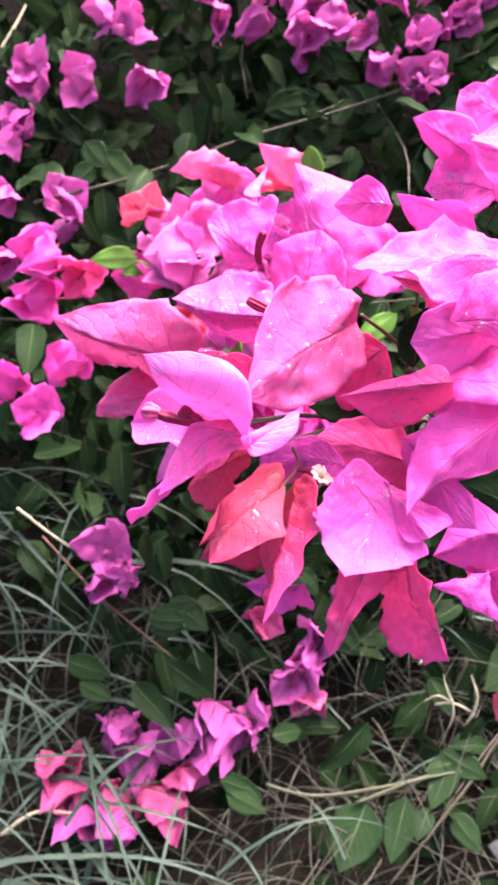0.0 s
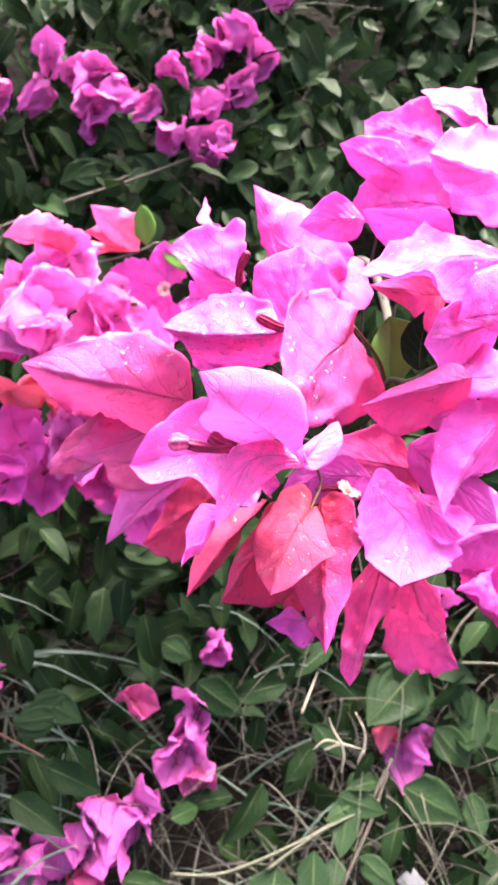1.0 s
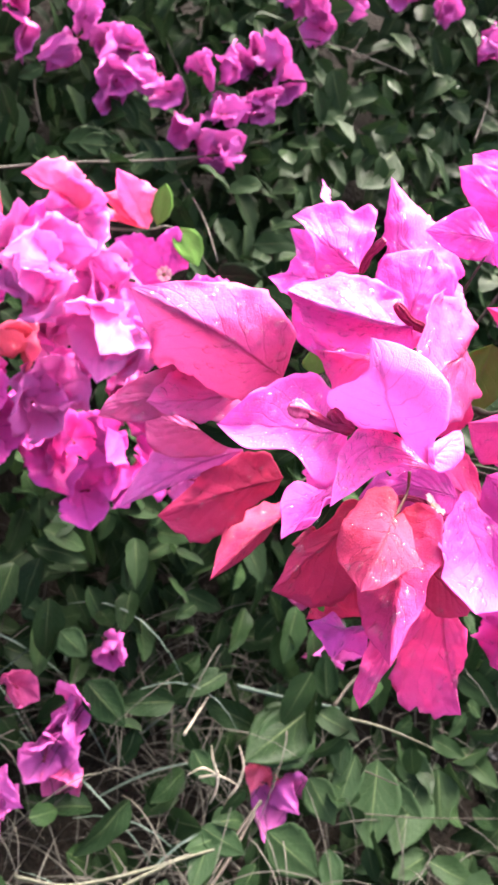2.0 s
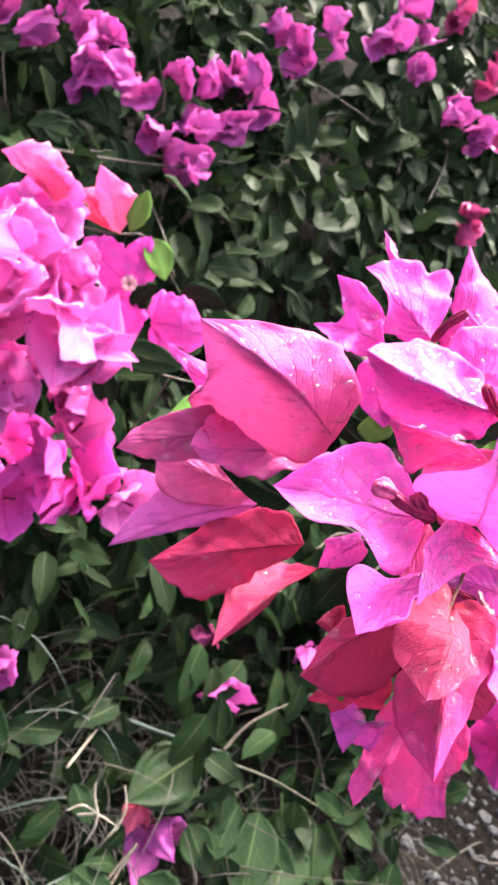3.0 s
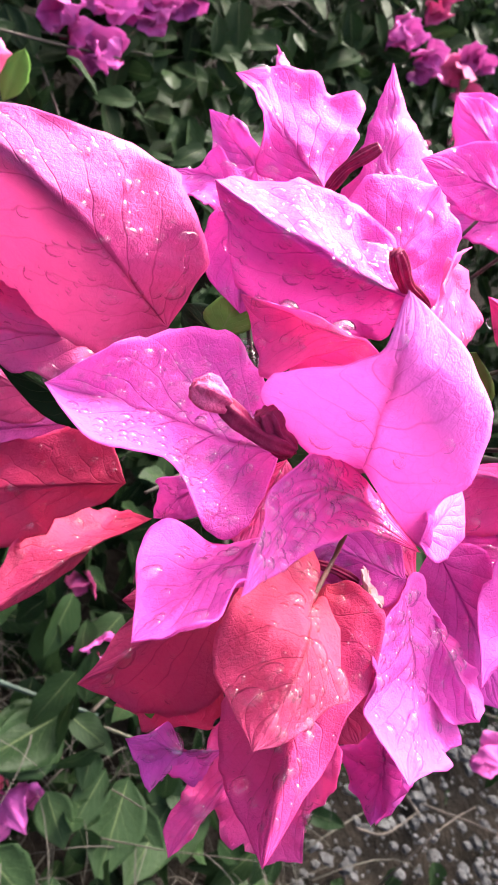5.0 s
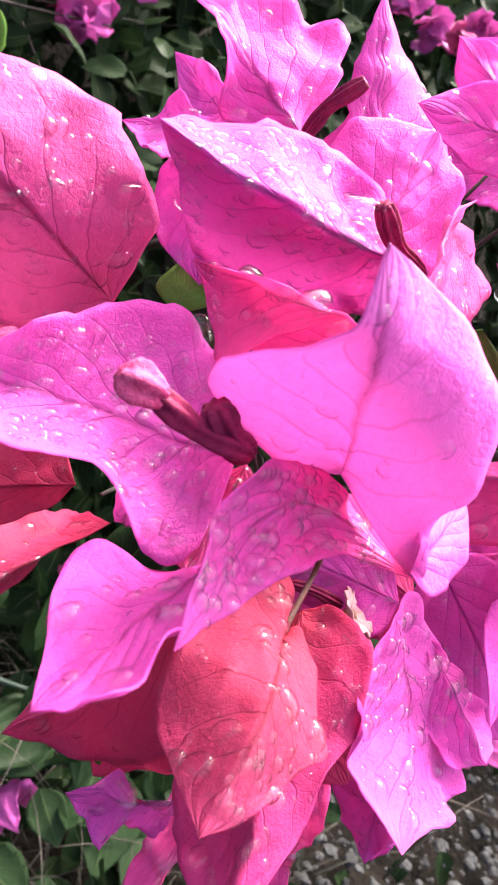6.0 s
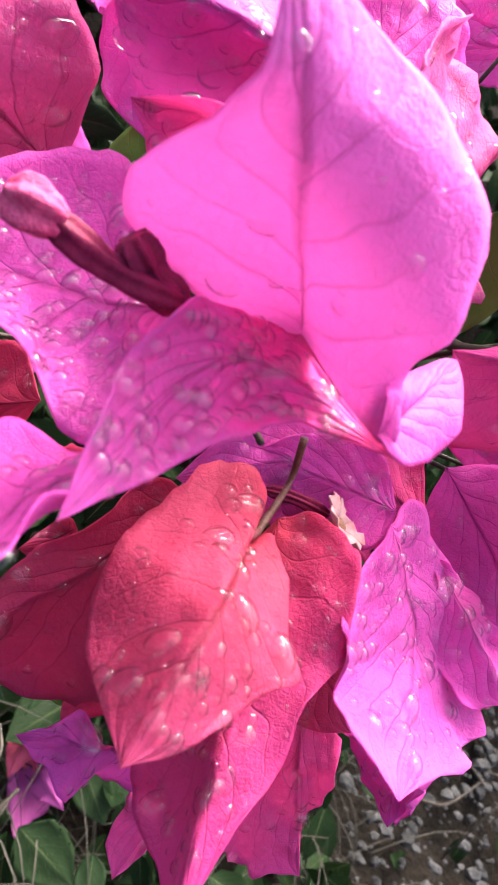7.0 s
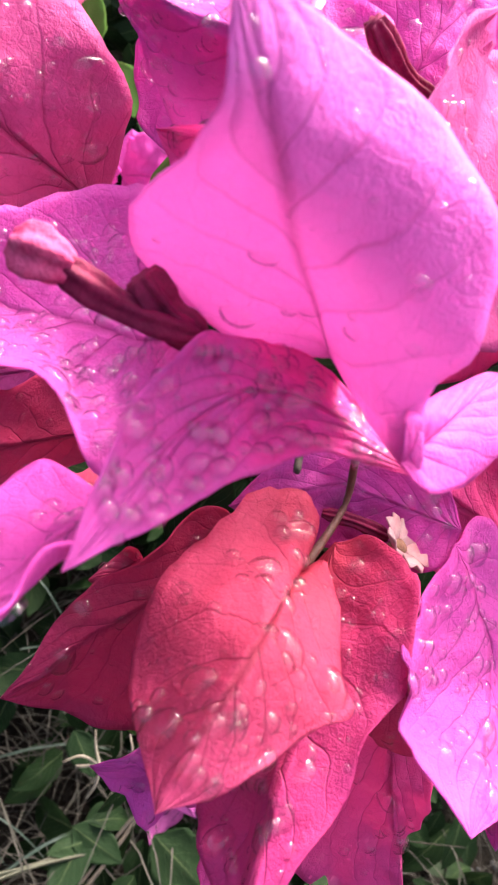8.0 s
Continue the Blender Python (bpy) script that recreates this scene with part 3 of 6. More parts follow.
bract(flower, "rose", (0.0560, 0.2765, 0.6240), (0.0338, 0.2523, 0.5755), [(0.0400, 0.2722, 0.6080), (0.0340, 0.2640, 0.5880), (0.0322, 0.2590, 0.5800)], [(0.0600, 0.2700, 0.6060), (0.0450, 0.2610, 0.5900), (0.0385, 0.2550, 0.5790)], None, 0.10, 1.4, 6)
bract(flower, "rose", (0.0600, 0.2770, 0.6230), (0.0840, 0.2537, 0.5711), [(0.0569, 0.2707, 0.5782), (0.0708, 0.2587, 0.5666)], [(0.0742, 0.2613, 0.6037), (0.0777, 0.2568, 0.5831)], None, 0.06, 2.0, 5)
flower = flower_at((0.0177, 0.2694, 0.6359), "dusky red flower beneath the coral bract")
bract(flower, "red", (0.0047, 0.2567, 0.6416), (0.0159, 0.2820, 0.5924), [(0.0093, 0.2662, 0.6319), (0.0099, 0.2741, 0.6129)], [(0.0194, 0.2561, 0.6183), (0.0156, 0.2655, 0.6060)], (0.0091, 0.2668, 0.6186), 0.05, 1.6, 4)
bract(flower, "red", (0.0025, 0.2797, 0.6352), (-0.0039, 0.2810, 0.6272), [(0.0010, 0.2814, 0.6366), (-0.0014, 0.2814, 0.6324)], [(0.0048, 0.2758, 0.6301), (0.0033, 0.2753, 0.6266)], None, 0.05, 1.8, 1)
bract(flower, "red", (0.0460, 0.2719, 0.6310), (0.0613, 0.2544, 0.6215), [(0.0552, 0.2670, 0.6367), (0.0638, 0.2582, 0.6333)], [(0.0468, 0.2666, 0.6217), (0.0532, 0.2588, 0.6166)], None, 0.05, 1.0, 2)
flower = flower_at((0.0543, 0.2637, 0.6552), "pale pink flower dripping with rain")
bract(flower, "pale", (0.0332, 0.2559, 0.6681), (0.0332, 0.2242, 0.6472), [(0.0246, 0.2447, 0.6610), (0.0252, 0.2390, 0.6525)], [(0.0438, 0.2599, 0.6690), (0.0640, 0.2393, 0.6441)], (0.0462, 0.2479, 0.6537), 0.05, 1.2, 14)
bract(flower, "pink", (0.0478, 0.2582, 0.6626), (0.0641, 0.2391, 0.6515), [(0.0496, 0.2535, 0.6563), (0.0562, 0.2431, 0.6464)], [(0.0530, 0.2539, 0.6628), (0.0729, 0.2486, 0.6532)], None, 0.08, 1.5, 5)
bract(flower, "violet", (0.0349, 0.2581, 0.6691), (0.0163, 0.2712, 0.6639), [(0.0302, 0.2649, 0.6747), (0.0217, 0.2699, 0.6707)], [(0.0336, 0.2563, 0.6631), (0.0242, 0.2618, 0.6583)], None, 0.05, 1.0, 6)
bract(flower, "violet", (0.0583, 0.2762, 0.6691), (0.0826, 0.2461, 0.6492), [(0.0680, 0.2711, 0.6751), (0.0794, 0.2562, 0.6643)], [(0.0585, 0.2705, 0.6579), (0.0707, 0.2550, 0.6470)], None, 0.06, 1.0, 3)
bract(flower, "violet", (0.0975, 0.2704, 0.6073), (0.1104, 0.2602, 0.5806), [(0.0901, 0.2740, 0.6039), (0.1025, 0.2751, 0.5870)], [(0.0935, 0.2608, 0.6145), (0.0746, 0.2449, 0.6209)], None, 0.05, 1.6, 2)
flower = flower_at((0.0760, 0.2856, 0.6720), "magenta flower half hidden among leaves")
bract(flower, "violet", (0.0635, 0.2766, 0.6702), (0.0758, 0.2573, 0.6519), [(0.0657, 0.2728, 0.6662), (0.0702, 0.2658, 0.6597)], [(0.0749, 0.2707, 0.6776), (0.0740, 0.2655, 0.6655)], None, 0.05, 1.0, 2)
bract(flower, "violet", (0.0751, 0.3023, 0.6712), (0.0950, 0.2847, 0.6693), [(0.0780, 0.3040, 0.6798), (0.0909, 0.2951, 0.6835)], [(0.0779, 0.2963, 0.6640), (0.0869, 0.2876, 0.6615)], None, 0.05, 1.0, 2)
bract(flower, "violet", (0.0894, 0.2780, 0.6745), (0.0722, 0.2899, 0.6696), [(0.0814, 0.2917, 0.6888), (0.0739, 0.2936, 0.6800)], [(0.0868, 0.2777, 0.6695), (0.0776, 0.2848, 0.6684)], None, 0.06, 1.0, 3)
flower = flower_at((0.0317, 0.3097, 0.7070), "glossy pink flower with cupped wet bracts")
bract(flower, "blush", (0.0398, 0.2942, 0.7079), (-0.0014, 0.2543, 0.6999), [(0.0400, 0.2954, 0.7172), (0.0293, 0.3002, 0.7217), (0.0096, 0.2817, 0.7265)], [(0.0424, 0.2823, 0.6990), (0.0242, 0.2671, 0.6916), (0.0110, 0.2623, 0.6897)], (0.0185, 0.2717, 0.7068), 0.03, 1.2, 16)
bract(flower, "pink", (0.0182, 0.3021, 0.6968), (0.0269, 0.3193, 0.7333), [(0.0095, 0.3126, 0.7086), (0.0114, 0.3218, 0.7259)], [(0.0336, 0.3032, 0.7104), (0.0352, 0.3120, 0.7268)], (0.0212, 0.3086, 0.7167), 0.05, 1.0, 4)
bract(flower, "pink", (0.0372, 0.3328, 0.7163), (0.0645, 0.3311, 0.7079), [(0.0504, 0.3488, 0.7191), (0.0664, 0.3524, 0.7131)], [(0.0427, 0.3271, 0.7086), (0.0508, 0.3123, 0.7084)], None, 0.06, 1.0, 3)
flower = flower_at((0.0752, 0.3473, 0.7410), "magenta flower standing behind the cluster")
bract(flower, "pink", (0.0962, 0.3700, 0.7416), (0.0703, 0.3921, 0.7541), [(0.0932, 0.3781, 0.7561), (0.0811, 0.3883, 0.7581)], [(0.0893, 0.3732, 0.7362), (0.0777, 0.3878, 0.7428)], None, 0.05, 1.0, 2)
bract(flower, "violet", (0.0542, 0.3245, 0.7404), (0.0334, 0.3392, 0.7349), [(0.0469, 0.3343, 0.7478), (0.0389, 0.3381, 0.7421)], [(0.0511, 0.3238, 0.7336), (0.0425, 0.3299, 0.7313)], None, 0.05, 1.0, 5)
flower = flower_at((0.1129, 0.3600, 0.7529), "pink flower glistening with fine drops")
bract(flower, "pink", (0.1119, 0.3729, 0.7546), (0.0963, 0.4257, 0.7572), [(0.1168, 0.3999, 0.7699), (0.1046, 0.4111, 0.7653)], [(0.0998, 0.3736, 0.7477), (0.0914, 0.3992, 0.7448)], None, 0.1, 1.4, 5)
bract(flower, "violet", (0.0993, 0.3399, 0.7395), (0.0808, 0.4026, 0.7198), [(0.1017, 0.3534, 0.7532), (0.0838, 0.3844, 0.7433)], [(0.0882, 0.3428, 0.7299), (0.0850, 0.3811, 0.7198)], None, 0.08, 1.3, 12)
bract(flower, "pale", (0.1274, 0.3673, 0.7647), (0.1143, 0.4071, 0.7736), [(0.1341, 0.3893, 0.7750), (0.1316, 0.4128, 0.7739)], [(0.1272, 0.3770, 0.7594), (0.1153, 0.3857, 0.7675)], None, 0.06, 1.0, 2)
flower = flower_at((0.0847, 0.2953, 0.7310), "pink flower with a glossy pale wet bract")
bract(flower, "pink", (0.0810, 0.3037, 0.7396), (0.0565, 0.3330, 0.7421), [(0.0763, 0.3041, 0.7485), (0.0660, 0.3140, 0.7467)], [(0.0825, 0.3171, 0.7258), (0.0645, 0.3260, 0.7272)], None, 0.08, 1.0, 3)
bract(flower, "pink", (0.0985, 0.2896, 0.7335), (0.0355, 0.2863, 0.7329), [(0.0807, 0.2999, 0.7407), (0.0634, 0.3051, 0.7407)], [(0.0700, 0.2768, 0.7225), (0.0504, 0.2694, 0.7362)], None, 0.12, 1.5, 14)
bract(flower, "rose", (0.0745, 0.2924, 0.7200), (0.0516, 0.3091, 0.7201), [(0.0729, 0.2985, 0.7245), (0.0638, 0.3078, 0.7234)], [(0.0617, 0.2739, 0.7139), (0.0674, 0.3067, 0.7101)], None, 0.06, 1.0, 4)
flower = flower_at((0.0768, 0.2701, 0.7121), "deep pink flower with rounded bracts")
bract(flower, "pale", (0.0928, 0.2799, 0.7131), (0.0556, 0.2703, 0.7121), [(0.0808, 0.2802, 0.7226), (0.0608, 0.2715, 0.7248)], [(0.0899, 0.2852, 0.6946), (0.0727, 0.2699, 0.6914)], None, 0.12, 1.0, 5)
bract(flower, "pink", (0.0680, 0.2716, 0.7195), (0.1057, 0.2636, 0.7168), [(0.0767, 0.2791, 0.7330), (0.0951, 0.2770, 0.7343)], [(0.0763, 0.2686, 0.7171), (0.0944, 0.2639, 0.7145)], None, 0.08, 1.0, 3)
bract(flower, "rose", (0.0695, 0.2589, 0.7036), (0.0324, 0.2675, 0.6924), [(0.0651, 0.2645, 0.7061), (0.0543, 0.2693, 0.6991)], [(0.0681, 0.2610, 0.6915), (0.0520, 0.2729, 0.6755)], None, 0.08, 1.0, 5)
flower = flower_at((0.0781, 0.2746, 0.6708), "pink flower with a long narrow bract")
bract(flower, "pink", (0.1009, 0.2673, 0.6917), (0.0551, 0.2400, 0.6609), [(0.0856, 0.2692, 0.6892), (0.0709, 0.2674, 0.6880), (0.0582, 0.2597, 0.6738)], [(0.0988, 0.2601, 0.6773), (0.0864, 0.2563, 0.6663), (0.0682, 0.2510, 0.6673)], (0.0723, 0.2532, 0.6770), 0.1, 1.2, 10)
bract(flower, "pink", (0.0679, 0.2718, 0.6966), (0.1017, 0.2683, 0.6943), [(0.0881, 0.2840, 0.7012), (0.0975, 0.2794, 0.7002)], [(0.0711, 0.2630, 0.6936), (0.0878, 0.2617, 0.6927)], None, 0.08, 1.2, 4)
bract(flower, "rose", (0.0638, 0.2753, 0.6568), (0.0264, 0.2819, 0.6656), [(0.0568, 0.2880, 0.6693), (0.0374, 0.2880, 0.6693)], [(0.0611, 0.2730, 0.6456), (0.0345, 0.2738, 0.6559)], None, 0.06, 1.0, 5)
flower = flower_at((0.1142, 0.3009, 0.6596), "magenta flower at the cluster's shaded edge")
bract(flower, "violet", (0.1146, 0.2698, 0.6267), (0.0766, 0.2761, 0.6095), [(0.1139, 0.2826, 0.6344), (0.0943, 0.2927, 0.6321)], [(0.1135, 0.2671, 0.6055), (0.0980, 0.2721, 0.6022)], (0.0953, 0.2735, 0.6227), 0.08, 1.2, 8)
bract(flower, "violet", (0.0949, 0.2696, 0.6076), (0.1041, 0.2580, 0.5834), [(0.0962, 0.2786, 0.5943), (0.0990, 0.2692, 0.5864)], [(0.1031, 0.2633, 0.6121), (0.1056, 0.2590, 0.5977)], None, 0.06, 1.0, 3)
bract(flower, "pink", (0.1427, 0.3437, 0.7426), (0.0813, 0.3318, 0.7626), [(0.1461, 0.3611, 0.7603), (0.1158, 0.3703, 0.7643)], [(0.1269, 0.3269, 0.7296), (0.0919, 0.3299, 0.7442)], (0.1129, 0.3374, 0.7525), 0.08, 1.0, 6)
branch = tagged(empty_at("flowering_branch", (0.0750, 0.3350, 0.6250)), "arching bougainvillea branch carrying the near pink cluster", "branch")
tube("main_stem", [(0.3000, 0.9500, 0.4600), (0.2200, 0.6800, 0.6000), (0.1300, 0.4400, 0.6450), (0.0750, 0.3350, 0.6250)], [0.004, 0.0034, 0.0026, 0.0018], BARK, branch, 10, 24)
tube("twig", [(0.0750, 0.3350, 0.6250), (0.0318, 0.3147, 0.6534), (-0.0087, 0.2640, 0.6827)], [0.0011, 0.0008, 0.0005], BARK, branch, 8, 10)
tube("twig", [(0.0750, 0.3350, 0.6250), (0.0368, 0.3085, 0.6508), (0.0009, 0.2520, 0.6775)], [0.0011, 0.0008, 0.0005], BARK, branch, 8, 10)
tube("twig", [(0.0750, 0.3350, 0.6250), (0.0436, 0.3174, 0.6384), (0.0140, 0.2693, 0.6534)], [0.0011, 0.0008, 0.0005], BARK, branch, 8, 10)
tube("twig", [(0.0750, 0.3350, 0.6250), (0.0440, 0.3398, 0.6656), (0.0148, 0.3127, 0.7062)], [0.0011, 0.0008, 0.0005], BARK, branch, 8, 10)
tube("twig", [(0.0750, 0.3350, 0.6250), (0.0210, 0.3502, 0.6429), (-0.0298, 0.3328, 0.6622)], [0.0011, 0.0008, 0.0005], BARK, branch, 8, 10)
tube("twig", [(0.0750, 0.3350, 0.6250), (0.0422, 0.3330, 0.6601), (0.0113, 0.2995, 0.6956)], [0.0011, 0.0008, 0.0005], BARK, branch, 8, 10)
tube("twig", [(0.0750, 0.3350, 0.6250), (0.0422, 0.3639, 0.6643), (0.0114, 0.3595, 0.7038)], [0.0011, 0.0008, 0.0005], BARK, branch, 8, 10)
tube("twig", [(0.0750, 0.3350, 0.6250), (0.0420, 0.3425, 0.6270), (0.0111, 0.3179, 0.6314)], [0.0011, 0.0008, 0.0005], BARK, branch, 8, 10)
tube("twig", [(0.0750, 0.3350, 0.6250), (0.0332, 0.3571, 0.6247), (-0.0060, 0.3463, 0.6269)], [0.0011, 0.0008, 0.0005], BARK, branch, 8, 10)
tube("twig", [(0.0750, 0.3350, 0.6250), (0.0604, 0.3204, 0.6138), (0.0466, 0.2751, 0.6059)], [0.0011, 0.0008, 0.0005], BARK, branch, 8, 10)
tube("twig", [(0.0750, 0.3350, 0.6250), (0.0464, 0.3222, 0.6265), (0.0194, 0.2786, 0.6304)], [0.0011, 0.0008, 0.0005], BARK, branch, 8, 10)
tube("twig", [(0.0750, 0.3350, 0.6250), (0.0647, 0.3194, 0.6361), (0.0550, 0.2731, 0.6491)], [0.0011, 0.0008, 0.0005], BARK, branch, 8, 10)
tube("twig", [(0.0750, 0.3350, 0.6250), (0.0755, 0.3303, 0.6445), (0.0759, 0.2943, 0.6653)], [0.0011, 0.0008, 0.0005], BARK, branch, 8, 10)
tube("twig", [(0.0750, 0.3350, 0.6250), (0.0534, 0.3423, 0.6620), (0.0330, 0.3176, 0.6993)], [0.0011, 0.0008, 0.0005], BARK, branch, 8, 10)
tube("twig", [(0.0750, 0.3350, 0.6250), (0.0751, 0.3611, 0.6790), (0.0752, 0.3541, 0.7323)], [0.0011, 0.0008, 0.0005], BARK, branch, 8, 10)
tube("twig", [(0.0750, 0.3350, 0.6250), (0.0939, 0.3675, 0.6850), (0.1118, 0.3665, 0.7439)], [0.0011, 0.0008, 0.0005], BARK, branch, 8, 10)
tube("twig", [(0.0750, 0.3350, 0.6250), (0.0798, 0.3351, 0.6740), (0.0844, 0.3036, 0.7226)], [0.0011, 0.0008, 0.0005], BARK, branch, 8, 10)
tube("twig", [(0.0750, 0.3350, 0.6250), (0.0759, 0.3226, 0.6645), (0.0767, 0.2793, 0.7042)], [0.0011, 0.0008, 0.0005], BARK, branch, 8, 10)
tube("twig", [(0.0750, 0.3350, 0.6250), (0.0765, 0.3248, 0.6439), (0.0780, 0.2836, 0.6641)], [0.0011, 0.0008, 0.0005], BARK, branch, 8, 10)
tube("twig", [(0.0750, 0.3350, 0.6250), (0.0946, 0.3380, 0.6383), (0.1131, 0.3091, 0.6533)], [0.0011, 0.0008, 0.0005], BARK, branch, 8, 10)
tube("twig", [(0.0422, 0.2992, 0.7081), (0.0614, 0.3136, 0.6861), (0.0648, 0.3122, 0.6745)], [0.0007, 0.0008, 0.0011], REDSTEM, branch, 8, 14)
tube("twig", [(0.0690, 0.2824, 0.6939), (0.0669, 0.2983, 0.6832), (0.0648, 0.3122, 0.6745), (0.0750, 0.3350, 0.6250)], [0.0012, 0.0014, 0.0014, 0.0016], STEM, branch, 8, 16)
green_leaf(branch, (-0.0177, 0.3085, 0.6531), (-0.0402, 0.3238, 0.6497), [(-0.0299, 0.3179, 0.6536), (-0.0363, 0.3221, 0.6525)], [(-0.0209, 0.3088, 0.6483), (-0.0305, 0.3151, 0.6465)])
green_leaf(branch, (0.0613, 0.3090, 0.7070), (0.0654, 0.3092, 0.6746), [(0.0703, 0.3372, 0.6877), (0.0655, 0.3263, 0.6800)], [(0.0769, 0.3083, 0.7001), (0.0745, 0.3069, 0.6876)], True)
green_leaf(branch, (0.0590, 0.2770, 0.6982), (0.0656, 0.2887, 0.7174), [(0.0655, 0.2814, 0.7064), (0.0667, 0.2859, 0.7134)], [(0.0542, 0.2805, 0.7022), (0.0554, 0.2861, 0.7109)])
green_leaf(branch, (0.0638, 0.3070, 0.6710), (0.0242, 0.3031, 0.6653), [(0.0548, 0.3083, 0.6728), (0.0389, 0.3063, 0.6700)], [(0.0548, 0.3031, 0.6654), (0.0367, 0.2989, 0.6594)])
green_leaf(branch, (0.1006, 0.2424, 0.6564), (0.0750, 0.2529, 0.6659), [(0.0986, 0.2546, 0.6742), (0.0851, 0.2535, 0.6693)], [(0.0942, 0.2427, 0.6553), (0.0830, 0.2479, 0.6604)])
green_leaf(branch, (0.0265, 0.3398, 0.6652), (0.0107, 0.3547, 0.6687), [(0.0236, 0.3458, 0.6724), (0.0156, 0.3525, 0.6725)], [(0.0236, 0.3419, 0.6645), (0.0126, 0.3507, 0.6639)])
green_leaf(branch, (-0.0062, 0.3072, 0.6823), (-0.0056, 0.3118, 0.6936), [(-0.0103, 0.3112, 0.6844), (-0.0084, 0.3122, 0.6900)], [(-0.0015, 0.3059, 0.6874), (-0.0024, 0.3085, 0.6917)], True)
green_leaf(branch, (0.0254, 0.3160, 0.6062), (0.0328, 0.3198, 0.6273), [(0.0223, 0.3217, 0.6139), (0.0259, 0.3228, 0.6224)], [(0.0331, 0.3127, 0.6117), (0.0356, 0.3151, 0.6214)])
green_leaf(branch, (0.0794, 0.2750, 0.6516), (0.0876, 0.2661, 0.6473), [(0.0815, 0.2745, 0.6540), (0.0855, 0.2701, 0.6518)], [(0.0798, 0.2734, 0.6489), (0.0835, 0.2695, 0.6472)])
green_leaf(branch, (0.0040, 0.2648, 0.6160), (0.0066, 0.2614, 0.6135), [(0.0038, 0.2643, 0.6145), (0.0051, 0.2627, 0.6137)], [(0.0055, 0.2638, 0.6165), (0.0067, 0.2623, 0.6155)], True)

# ---- drops of rain on the near bracts ----
def drop_mesh(name, seed, flat=0.55):
    rnd = random.Random(seed)
    verts, faces = [], []
    rings, sides = 6, 16
    lop = [1 + 0.14 * math.sin(2 * math.pi * j / sides * 2 + seed) + 0.06 * rnd.random() for j in range(sides)]
    for i in range(rings):
        a = math.pi / 2 * i / rings
        for j in range(sides):
            w = 2 * math.pi * j / sides
            r = math.cos(a) ** 0.8 * lop[j]
            verts.append((r * math.cos(w), r * math.sin(w), flat * math.sin(a)))
    verts.append((0, 0, flat))
    for i in range(rings - 1):
        for j in range(sides):
            k = (j + 1) % sides
            faces.append((i * sides + j, i * sides + k, (i + 1) * sides + k, (i + 1) * sides + j))
    for j in range(sides):
        faces.append(((rings - 1) * sides + j, (rings - 1) * sides + (j + 1) % sides, rings * sides))
    base = len(verts)
    verts += [(x * 1.02, y * 1.02, -0.16) for x, y, z in verts[:sides]]
    for j in range(sides):
        k = (j + 1) % sides
        faces.append((base + j, base + k, k, j))
    me = bpy.data.meshes.new(name)
    me.from_pydata(verts, [], faces)
    me.materials.append(WATER)
    me.polygons.foreach_set("use_smooth", [True] * len(me.polygons))
    return me


DROPS = [drop_mesh("water_drop", k, f) for k, f in enumerate((0.62, 0.72, 0.55, 0.66))]


DROPPED = []


def lay_drop(place, normal, along, size, k):
    DROPPED.append((Vector(place), size))
    z = Vector(normal).normalized()
    x = (Vector(along) - z * Vector(along).dot(z)).normalized()
    y = z.cross(x)
    ob = new("water_drop", DROPS[k % 4])
    turn = Matrix((x, y, z)).transposed().to_4x4()
    ob.matrix_world = Matrix.Translation(Vector(place) + z * 0.0002) @ turn @ Matrix.Diagonal((size * 1.12, size, size, 1))
    return tagged(ob, "clear raindrop resting on a wet pink bract", "water drop", "raindrops on the bracts")


def drop_near(place, size, k):
    """A large drop on the bract that lies nearest to a place."""
    place = Vector(place)
    best = None
    for rows, norms, count, seed in SHEETS.values():
        w = len(rows[0])
        for i, row in enumerate(rows[:-1]):
            for j, p in enumerate(row):
                d = (p - place).length
                if best is None or d < best[0]:
                    best = (d, p, norms[i * w + j], rows[i + 1][j] - p)
    q = best[2]
    eye = Vector((-0.08, 0.16, 0.80)) - best[1]
    if q.dot(eye) < 0:
        q = -q
    lay_drop(best[1], q, best[3] + Vector((0, 0, -0.002)), size, k)


drop_near((0.0018, 0.2401, 0.6579), 0.0021, 0)
drop_near((0.0098, 0.2361, 0.6584), 0.0022, 1)
drop_near((-0.0071, 0.2274, 0.6536), 0.0012, 2)
drop_near((-0.0156, 0.2468, 0.6822), 0.0013, 3)
drop_near((-0.0129, 0.2473, 0.6759), 0.0017, 4)
drop_near((-0.0108, 0.2492, 0.6883), 0.0008, 5)
drop_near((0.0532, 0.2547, 0.6508), 0.0019, 6)
drop_near((0.0427, 0.2505, 0.6494), 0.0016, 7)
drop_near((0.0222, 0.2378, 0.6581), 0.0019, 8)
drop_near((-0.0102, 0.2906, 0.6867), 0.0016, 9)
drop_near((-0.0247, 0.2807, 0.6808), 0.0022, 10)
drop_near((-0.0084, 0.2907, 0.6874), 0.0021, 11)
drop_near((0.0031, 0.3086, 0.7101), 0.0018, 12)
drop_near((0.0060, 0.3240, 0.7200), 0.0009, 13)
drop_near((-0.0356, 0.3189, 0.6839), 0.0016, 14)
drop_near((-0.0236, 0.3170, 0.6816), 0.0015, 15)
drop_near((-0.0636, 0.3196, 0.6936), 0.0014, 16)
drop_near((-0.0499, 0.3201, 0.6929), 0.0012, 17)
drop_near((-0.0166, 0.3162, 0.6144), 0.0013, 18)
drop_near((-0.0331, 0.3566, 0.6188), 0.0012, 19)
